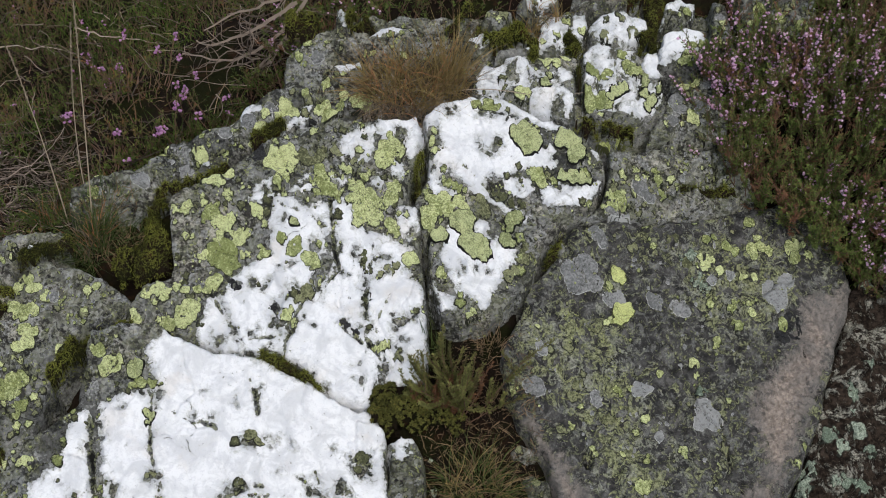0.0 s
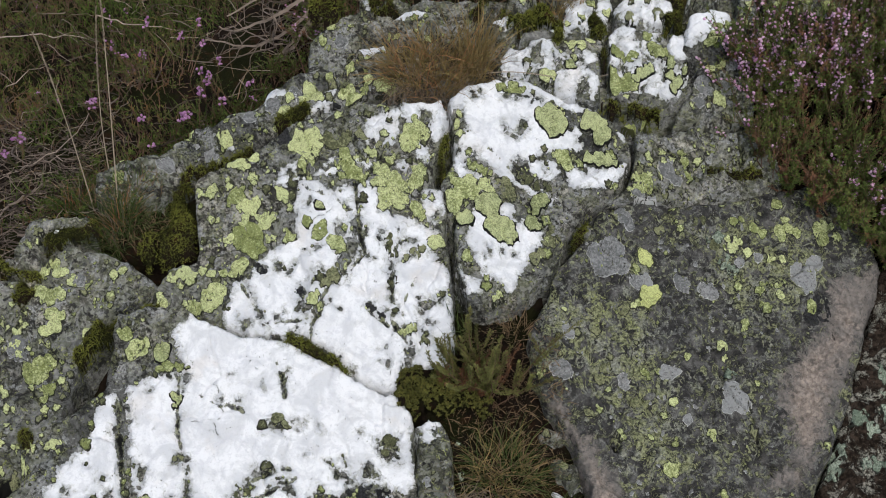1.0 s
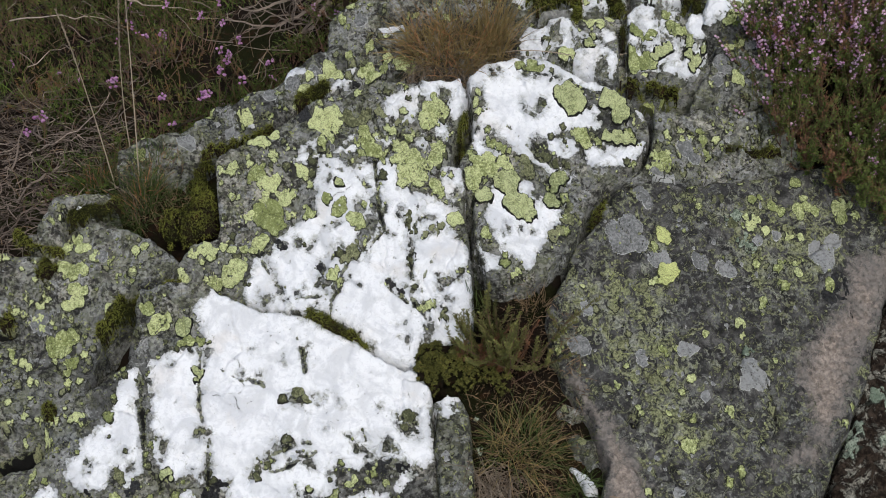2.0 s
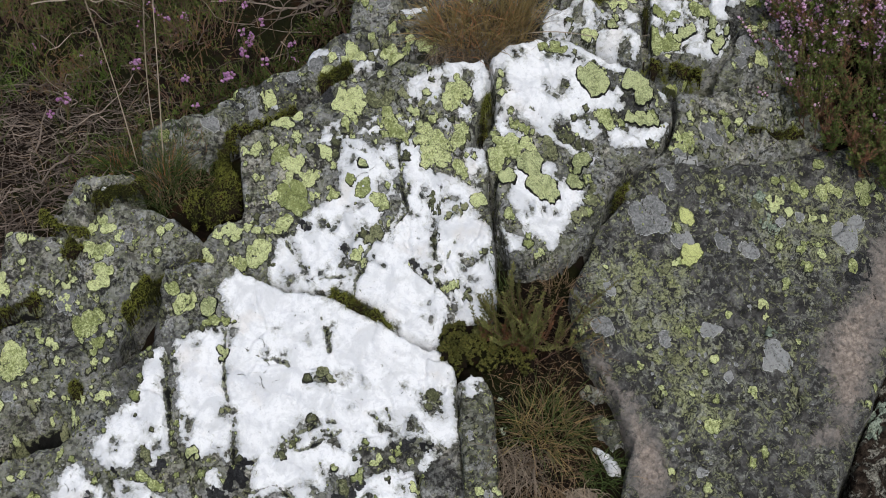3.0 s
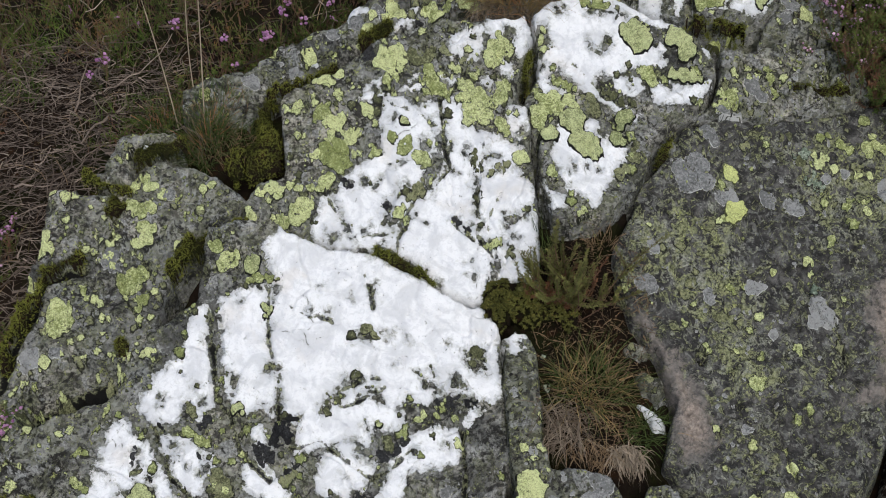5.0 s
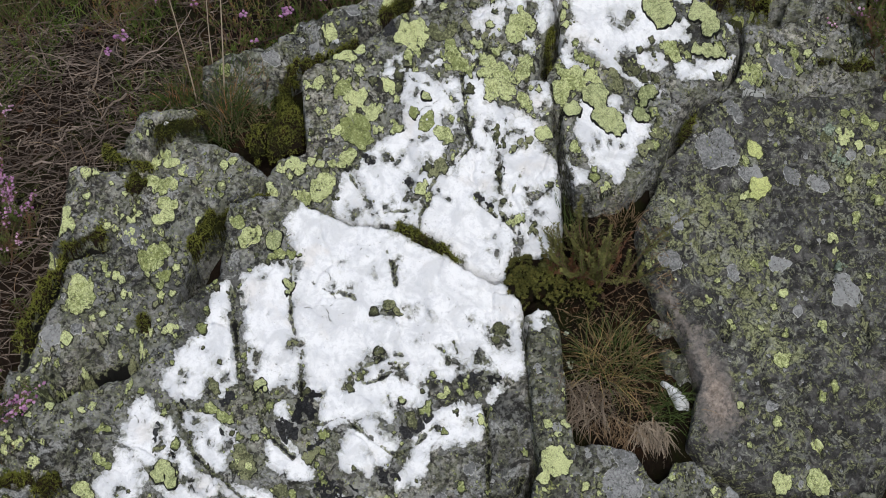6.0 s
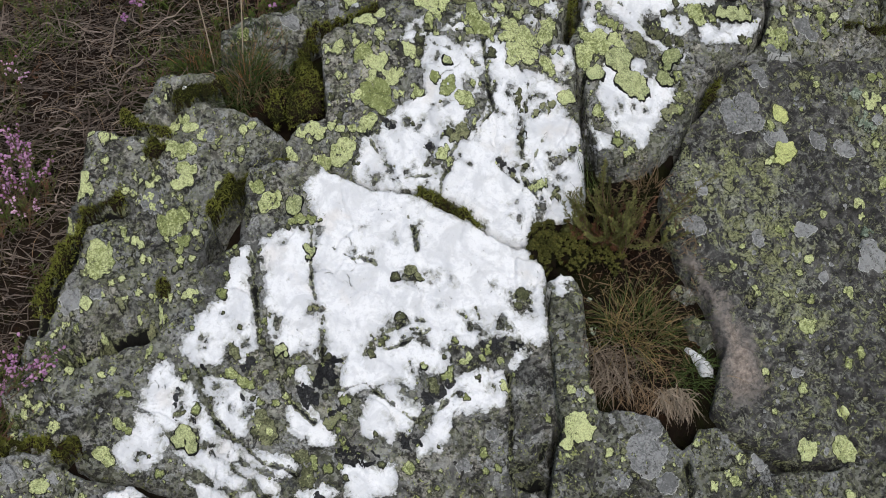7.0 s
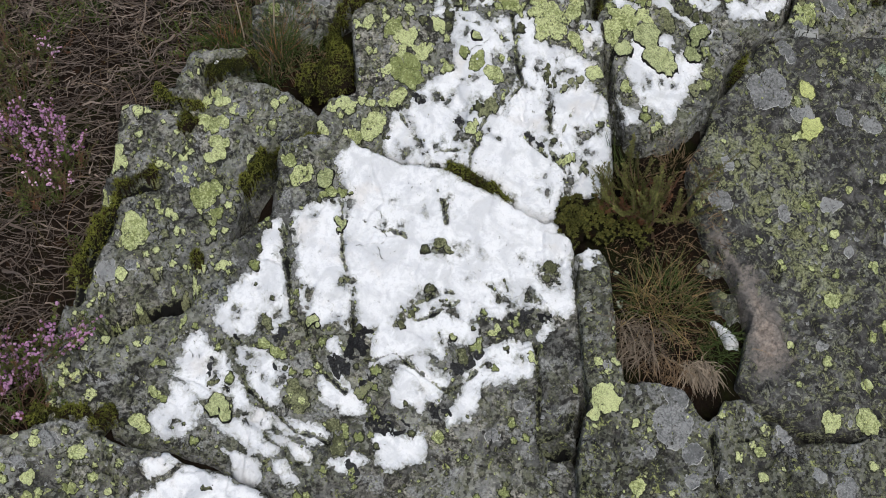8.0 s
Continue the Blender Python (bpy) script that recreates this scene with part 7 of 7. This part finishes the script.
grass("few long reddish grass blades on rock", roots, unit(np.stack([rng.uniform(0.3, 1.0, 9), rng.uniform(-0.5, 0.8, 9), rng.uniform(0.2, 0.7, 9)], 1)), rng.uniform(0.05, 0.09, 9), 0.0009, 1.3, 48, DRY_GRASS, wander=0.12)
roots = disc(0.055, 0.985, 0.085, 0.140, 1300, rng, 0.001)
grass("loose brown litter on the peat", roots, unit(rng.normal(size=(1300, 3)) * np.array([1, 0.8, 0.35]) + np.array([0, 0, 0.2])), rng.uniform(0.006, 0.03, 1300), 0.0011, 0.6, 58, DRY_GRASS, "peat_litter", "litter", True, rng.uniform(0, 0.4, 1300))

# ---- dry grass tuft on the crest, and green tufts at its foot ----
roots = disc(-0.050, 1.425, 0.078, 0.026, 620, rng, -0.004)
grass("open tuft of brown and green grass on rock", roots, fan(roots, -0.06, 1.425, 8, rng, 1.0, 0.34), rng.uniform(0.04, 0.115, 620), 0.0013, 0.9, 60, TUFT_GRASS, wander=0.15)
roots = disc(-0.045, 1.425, 0.080, 0.028, 760, rng, -0.004)
grass("tuft of dry brown grass on rock", roots, fan(roots, -0.05, 1.42, 8, rng, 1.0, 0.5), rng.uniform(0.02, 0.09, 760), 0.0012, 1.5, 46, DRY_GRASS, wander=0.16)
roots = disc(0.012, 1.435, 0.018, 0.022, 150, rng, -0.004)
grass("upright green grass blades on rock", roots, fan(roots, 0.005, 1.44, 9, rng, 1.0, 0.16), rng.uniform(0.07, 0.135, 150), 0.0012, 0.6, 45, TUFT_GRASS, tone=rng.uniform(0.1, 0.8, 150))
roots = disc(-0.055, 1.396, 0.076, 0.014, 620, rng, 0.002)
grass("fringe of drooping dry grass on rock", roots, unit(np.stack([rng.normal(-0.1, 0.5, 620), rng.uniform(-1.0, 0.2, 620), rng.uniform(0.1, 0.9, 620)], 1)), rng.uniform(0.015, 0.045, 620), 0.0012, 2.2, 61, STRAW, tone=rng.uniform(0, 0.5, 620) ** 1.5, wander=0.16)
for x, y, r, n, long, seed in ((-0.622, 1.315, 0.030, 260, 0.062, 62), (-0.524, 1.214, 0.034, 380, 0.070, 63)):
    roots = disc(x, y, r, r * 0.7, n, rng, -0.003)
    grass("small tuft of fine green grass", roots, fan(roots, x, y, 16, rng), rng.uniform(0.4, 1.1, n) * long, 0.0011, 0.8, seed, GREEN_GRASS, tone=rng.uniform(0, 0.7, n))
    roots = disc(x, y, r * 0.7, r * 0.4, 34, rng, -0.003)
    grass("few red-tan blades in green grass tuft", roots, fan(roots, x, y, 12, rng), rng.uniform(0.4, 1.0, 34) * long, 0.0013, 0.6, seed + 340, RED_GRASS)
    roots = disc(x, y, r * 0.8, r * 0.5, 40, rng, -0.003)
    grass("few dry blades in green grass tuft", roots, fan(roots, x, y, 16, rng), rng.uniform(0.5, 1.3, 40) * long, 0.0011, 0.7, seed + 240, STRAW, tone=rng.uniform(0, 0.6, 40))

roots = disc(-0.500, 1.235, 0.055, 0.045, 700, rng, -0.002)
grass("short dull grass and litter on peat hummock", roots, unit(rng.normal(size=(700, 3)) * np.array([0.8, 0.7, 0.4]) + np.array([0, -0.1, 0.5])), rng.uniform(0.01, 0.04, 700), 0.0012, 1.2, 64, DRY_GRASS, "hummock_litter", "litter", True, rng.uniform(0, 0.6, 700))
roots = disc(-0.500, 1.240, 0.050, 0.040, 260, rng, -0.002)
grass("fine green grass on peat hummock", roots, fan(roots, -0.5, 1.24, 10, rng, 1.0, 0.4), rng.uniform(0.015, 0.05, 260), 0.0011, 0.9, 65, GREEN_GRASS, tone=rng.uniform(0, 0.7, 260))

roots = disc(0.155, 1.520, 0.034, 0.012, 170, rng, -0.002)
grass("sparse tan grass behind crest stones", roots, fan(roots, 0.155, 1.52, 10, rng, 1.0, 0.4), rng.uniform(0.02, 0.055, 170), 0.0012, 1.0, 66, TUFT_GRASS, wander=0.16)

# ---- tall dry grass stalks ----
def bent(points, count=12):
    """A smooth line through a few points."""
    p = np.array(points, float)
    t, u = np.linspace(0, 1, len(p)), np.linspace(0, 1, count)
    deg = min(3, len(p) - 1)
    return np.stack([np.polyval(np.polyfit(t, p[:, k], deg), u) for k in range(3)], 1)[None]


for low_end, middle_at, tip in (((-0.591, 1.301, 0.460), (-0.599, 1.310, 0.626), (-0.619, 1.330, 0.757)), ((-0.533, 1.238, 0.470), (-0.505, 1.260, 0.700), (-0.496, 1.300, 0.855)),
                                ((-0.563, 1.330, 0.460), (-0.554, 1.330, 0.608), (-0.520, 1.330, 0.797))):
    line = bent((low_end, middle_at, tip))
    stalk = thing("grass_stalk", low_end, "tall thin dry grass stalk with narrow seed head", "grass", "grass stalks")
    part("stalk", tubes(line, 0.0013, np.array([1.0])), STRAW, stalk)
    part("seed_head", leaves_on(line[:, -5:], 0.0009, 0.006, 0.05, np.array([0.8]), 0.25, 3, 0.14), STRAW, stalk)

# a fallen straw across the crest stones
line = bent([(x, y, float(surface(np.array([x]), np.array([y]))[0]) + 0.006) for x, y in ((0.014, 1.424), (0.070, 1.409), (0.120, 1.406), (0.164, 1.412), (0.213, 1.422), (0.281, 1.438))], 16)
straw = thing("fallen_straw", tuple(line[0, 0]), "long pale straw lying across crest stones", "grass")
part("stalk", tubes(line, 0.0011, np.array([0.9])), STRAW, straw)

# ---- heather ----
def bush(label, x, y, rx, ry, count, long, seed, flowering, bells, lean=(0, 0), group="heather", **more):
    g = np.random.default_rng(seed)
    r = disc(x, y, rx, ry, count, g, -0.004)
    w = unit(np.stack([(r[:, 0] - x) / rx * 0.4 + lean[0] + g.normal(0, 0.22, count), (r[:, 1] - y) / ry * 0.3 + lean[1] + g.normal(0, 0.22, count), np.full(count, 1.0)], 1))
    return heather(label, r, w, g.uniform(0.65, 1.1, count) * long, seed, flowering, bells, group=group, **more)


LUSH = dict(branch=6, leaf_size=0.0056, spacing=0.00125, size=0.0046, low=0.45, tall=1.35)
bush("flowering heather bush beside the boulder", 0.600, 1.395, 0.150, 0.100, 220, 0.120, 70, 0.48, 16, (-0.1, -0.1), mean=0.52, **LUSH)
bush("flowering heather with pale pink bells", 0.545, 1.455, 0.110, 0.050, 170, 0.095, 71, 0.62, 17, (-0.12, -0.05), mean=0.60, **LUSH)
bush("green heather hanging over the boulder edge", 0.640, 1.285, 0.110, 0.050, 190, 0.080, 72, 0.36, 13, (-0.1, -0.3), mean=0.52, **LUSH)
bush("dark green heather bush behind rocks", 0.800, 1.480, 0.170, 0.160, 220, 0.13, 73, 0.25, 13, mean=0.52, **LUSH)
bush("brownish heather behind the rock crest", 0.680, 1.640, 0.180, 0.080, 160, 0.09, 74, 0.3, 12, mean=0.60, **LUSH)
bush("heather edge with pink bells", 0.462, 1.350, 0.030, 0.060, 40, 0.085, 75, 0.5, 14, (-0.25, -0.1))
bush("heather with pink bells below the bank", 0.690, 1.205, 0.060, 0.035, 60, 0.07, 76, 0.4, 12, (-0.1, -0.3))
bush("flowering heather clump in the litter", -0.940, 1.165, 0.050, 0.040, 44, 0.062, 77, 0.55, 14, low=0.4, size=0.0046, flower=PINK_FLOWER)
bush("flowering heather clump against the rock", -0.852, 1.105, 0.032, 0.030, 34, 0.068, 78, 0.65, 15, low=0.4, size=0.0046, flower=PINK_FLOWER)
bush("pink flowering heather beside the corner rock", -0.850, 0.775, 0.065, 0.055, 62, 0.098, 79, 0.75, 19, (0.45, 0.2), low=0.22, size=0.0047, tall=1.1, flower=PINK_FLOWER)
bush("green heather below the flowering clump", -0.885, 1.055, 0.050, 0.030, 60, 0.050, 81, 0.05, 10)
bush("green heather clump at litter edge", -1.010, 1.330, 0.080, 0.080, 90, 0.06, 80, 0.04, 10)

# purple bell heather sprigs in the heath
for x, y, seed in ((-0.475, 1.545, 81), (-0.440, 1.500, 82), (-0.385, 1.475, 83), (-0.475, 1.425, 84), (-0.545, 1.425, 85), (-0.425, 1.435, 86), (-0.585, 1.640, 87), (-0.745, 1.430, 88)):
    bush("purple bell heather sprig in the heath", x, y, 0.012, 0.010, 3, 0.070, seed, 1.0, 8, group="bell heather sprigs", flower=DEEP_FLOWER, low=0.84, size=0.0052)


# ---- the heath carpet ----
# the outline of the whole outcrop in plan
OUTCROP = [(-0.80, 0.60), (-0.83, 0.90), (-0.76, 1.05), (-0.70, 1.20), (-0.62, 1.30), (-0.50, 1.34), (-0.40, 1.39), (-0.30, 1.45), (-0.25, 1.58), (0.45, 1.66), (0.45, 1.30), (0.70, 1.20), (0.90, 0.60)]


def scatter(x0, x1, y0, y1, count, seed, keep=None):
    g = np.random.default_rng(seed)
    x, y = g.uniform(x0, x1, count), g.uniform(y0, y1, count)
    ok = ~on_stone(x, y) & (edge_distance(x, y, OUTCROP) < 0.01)
    if keep is not None:
        ok &= keep(x, y, g)
    x, y = x[ok], y[ok]
    return np.stack([x, y, surface(x, y) - 0.003], 1), g


def carpet(x, y, g):
    """Green heath away from the litter patch."""
    litter = np.hypot((x + 0.93) / 0.34, (y - 1.22) / 0.40)
    return (grain(x, y, 0.10, 90) * 1.1 + 0.5 * grain(x, y, 0.035, 94) + 0.9 * g.random(len(x)) > -0.15) & (np.hypot((x + 0.36) / 0.13, (y - 1.60) / 0.10) > 0.8 + 0.5 * g.random(len(x))) & (x > -0.70 - 0.33 * y) & (y < 2.2) & (litter > 0.85 + 0.3 * grain(x, y, 0.08, 92))


roots, g = scatter(-1.45, -0.2, 0.7, 2.2, 15500, 91, carpet)
ways = unit(g.normal(size=roots.shape) * 0.4 + np.array([0, -0.1, 1.0]))
tone = np.clip(0.40 + 0.45 * grain(roots[:, 0], roots[:, 1], 0.13, 93) + g.normal(0, 0.15, len(roots)), 0, 1)
heather("low green and rusty heath shoots", roots, ways, g.uniform(0.02, 0.045, len(roots)) * (1.25 + 0.7 * grain(roots[:, 0], roots[:, 1], 0.07, 95)), 92, 0.006, 6, 1, CARPET_LEAF, DEEP_FLOWER, "heath_carpet", spacing=0.0021, leaf_size=0.0052, kind="stuff", tone=tone)
roots, g = scatter(-0.3, 1.15, 1.50, 1.95, 2200, 94)
ways = unit(g.normal(size=roots.shape) * 0.35 + np.array([0, -0.1, 1.0]))
heather("dark heath shoots behind the rocks", roots, ways, g.uniform(0.05, 0.10, len(roots)), 95, 0.1, 8, 1, HEATHER_LEAF, FLOWER, "heath_carpet", spacing=0.0024, leaf_size=0.0075, kind="stuff")
roots, g = scatter(-1.7, -0.2, 0.55, 2.4, 2600, 96)
grass("sparse dry grass blades in the heath", roots, unit(g.normal(size=roots.shape) * 0.6 + np.array([0, 0, 0.7])), g.uniform(0.03, 0.09, len(roots)), 0.0012, 1.4, 97, DRY_GRASS, "heath_grass", stuff=True)

roots, g = scatter(-1.35, -0.35, 1.35, 2.1, 11000, 140, lambda x, y, g: grain(x, y, 0.09, 141) + 0.4 * grain(x, y, 0.03, 142) > 0.24)
grass("soft green grass in heath hollows", roots, unit(g.normal(size=roots.shape) * 0.35 + np.array([0, -0.05, 1.0])), g.uniform(0.025, 0.06, len(roots)), 0.0017, 0.9, 143, HEATH_GREEN, "heath_grass", stuff=True, tone=np.clip(0.35 + 0.5 * grain(roots[:, 0], roots[:, 1], 0.04, 144) + g.normal(0, 0.2, len(roots)), 0, 1))

# a rusty fringe of short shoots along the foot of the outcrop
roots, g = scatter(-1.0, -0.2, 0.7, 1.7, 11000, 130, lambda x, y, g: (edge_distance(x, y, OUTCROP) > -0.055 - 0.03 * g.random(len(x))) & (y > 1.28))
ways = unit(g.normal(size=roots.shape) * 0.5 + np.array([-0.1, -0.1, 1.0]))
tone = np.clip(0.55 + 0.6 * grain(roots[:, 0], roots[:, 1], 0.06, 131) + g.normal(0, 0.15, len(roots)), 0, 1)
heather("short rusty shoots at the foot of rocks", roots, ways, g.uniform(0.018, 0.04, len(roots)), 132, 0.0, 0, 1, CARPET_LEAF, None, "heath_fringe", spacing=0.0024, leaf_size=0.0065, kind="stuff", tone=tone)

# dead twigs lying in the litter
def twigs(label, roots, ways, long, thick, seed, name="dead_twigs", wander=0.28):
    lines = stems(roots, ways, long, 5, wander, 0.1, seed)
    lines[..., 2] = np.maximum(lines[..., 2], surface(lines[..., 0].ravel(), lines[..., 1].ravel()).reshape(lines.shape[:2]) + 0.001)
    g = np.random.default_rng(seed)
    ob = thing(name, tuple(roots.mean(0)), label, "twigs", "", "stuff")
    part("twigs", tubes(lines, thick, np.clip(g.random(len(roots)) ** 2.0 * (0.75 + 0.6 * grain(roots[:, 0], roots[:, 1], 0.05, 77)), 0, 1)), TWIG, ob)["kind"] = "stuff"
    return ob


def littered(x, y, g):
    return np.hypot((x + 0.93) / 0.36, (y - 1.20) / 0.46) < 1.0 + 0.35 * grain(x, y, 0.08, 92)


roots, g = scatter(-1.3, -0.6, 0.65, 1.6, 9000, 98, littered)
roots[:, 2] += g.uniform(0.0, 0.022, len(roots))
a = g.uniform(0, 6.283, len(roots))
twigs("tangle of grey dead heather twigs on ground", roots, np.stack([np.cos(a), 0.5 * np.sin(a), g.normal(0, 0.12, len(roots))], 1), g.uniform(0.01, 0.06, len(roots)) * g.uniform(0.6, 1.4, len(roots)), g.uniform(0.0004, 0.0013, len(roots)), 99, wander=0.20)
roots, g = scatter(-1.4, -0.3, 1.3, 2.3, 480, 100)
roots[:, 2] += g.uniform(0.01, 0.04, len(roots))
a = g.uniform(0, 6.283, len(roots))
twigs("scattered grey twigs in the heath", roots, np.stack([np.cos(a), 0.5 * np.sin(a), g.normal(0, 0.1, len(roots))], 1), g.uniform(0.04, 0.14, len(roots)), g.uniform(0.0005, 0.0015, len(roots)), 101)

roots, g = scatter(-1.25, -0.65, 0.75, 1.55, 130, 120, littered)
roots[:, 2] += g.uniform(0.012, 0.03, len(roots))
a = g.uniform(0, 6.283, len(roots))
twigs("pale thicker twigs lying on litter", roots, np.stack([np.cos(a), 0.5 * np.sin(a), g.normal(0, 0.08, len(roots))], 1), g.uniform(0.03, 0.10, len(roots)), g.uniform(0.0014, 0.0028, len(roots)), 121)

# the dead heather bush that leans out over the slab
g = np.random.default_rng(102)
n = 52
roots = np.stack([g.uniform(-0.34, -0.16, n), g.uniform(1.54, 1.70, n), np.zeros(n)], 1)
roots[:, 2] = surface(roots[:, 0], roots[:, 1]) + g.uniform(0.01, 0.08, n)
ways = unit(np.stack([g.uniform(-1.2, -0.7, n), g.uniform(-0.6, 0.1, n), g.uniform(-0.45, 0.05, n)], 1))
dead = thing("dead_heather_bush", tuple(roots.mean(0)), "grey leafless dead heather branches", "heather")
limbs = stems(roots, ways, g.uniform(0.05, 0.14, n), 8, 0.34, 0.15, 103)
part("thin_branches", tubes(limbs, g.uniform(0.0008, 0.0020, n), g.uniform(0.0, 0.6, n)), TWIG, dead)["kind"] = "stuff"
for k, points in enumerate((((-0.221, 1.62, 0.693), (-0.27, 1.60, 0.649), (-0.296, 1.60, 0.601), (-0.344, 1.59, 0.587), (-0.388, 1.59, 0.584), (-0.43, 1.59, 0.594)),
                            ((-0.231, 1.62, 0.665), (-0.267, 1.60, 0.633), (-0.295, 1.60, 0.590), (-0.337, 1.60, 0.567), (-0.368, 1.60, 0.551)),
                            ((-0.248, 1.62, 0.685), (-0.297, 1.60, 0.665), (-0.348, 1.60, 0.633), (-0.388, 1.60, 0.622), (-0.416, 1.60, 0.627)),
                            ((-0.240, 1.60, 0.640), (-0.268, 1.60, 0.617), (-0.304, 1.60, 0.595), (-0.348, 1.60, 0.556), (-0.378, 1.60, 0.551)),
                            ((-0.215, 1.64, 0.720), (-0.26, 1.63, 0.690), (-0.32, 1.62, 0.672), (-0.40, 1.61, 0.640)))):
    limb = bent(points, 18) + 0.0035 * np.cumsum(g.normal(size=(1, 18, 3)), 1) * 0.5
    branch_ob = part("branch", tubes(limb, 0.0042, np.array([0.85])), TWIG, dead)
    j = g.integers(4, 17, 14)
    twig = stems(limb[0][j], unit(unit(limb[0][j] - limb[0][j - 1]) + g.normal(size=(14, 3)) * 0.6), g.uniform(0.02, 0.07, 14), 6, 0.32, 0.1, 110 + k)
    part("side_twigs", tubes(twig, 0.0011, g.uniform(0.4, 1, 14)), TWIG, branch_ob)["kind"] = "stuff"

# single dead branches lying in the heath
for points in (((-0.90, 1.75, 0.515), (-0.829, 1.75, 0.521), (-0.764, 1.75, 0.527), (-0.694, 1.75, 0.510), (-0.655, 1.75, 0.480)), ((-0.680, 1.75, 0.565), (-0.651, 1.75, 0.557), (-0.613, 1.75, 0.542), (-0.551, 1.75, 0.536), (-0.495, 1.75, 0.520)),
               ((-0.76, 1.42, 0.450), (-0.738, 1.42, 0.462), (-0.686, 1.42, 0.483), (-0.638, 1.42, 0.528), (-0.607, 1.42, 0.561))):
    branch_ob = thing("dead_branch", points[0], "thin pale dead branch lying in the heath", "branch", "dead branches")
    part("branch", tubes(bent(points, 14) + 0.002 * g.normal(size=(1, 14, 3)), 0.0017, np.array([0.9])), TWIG, branch_ob)
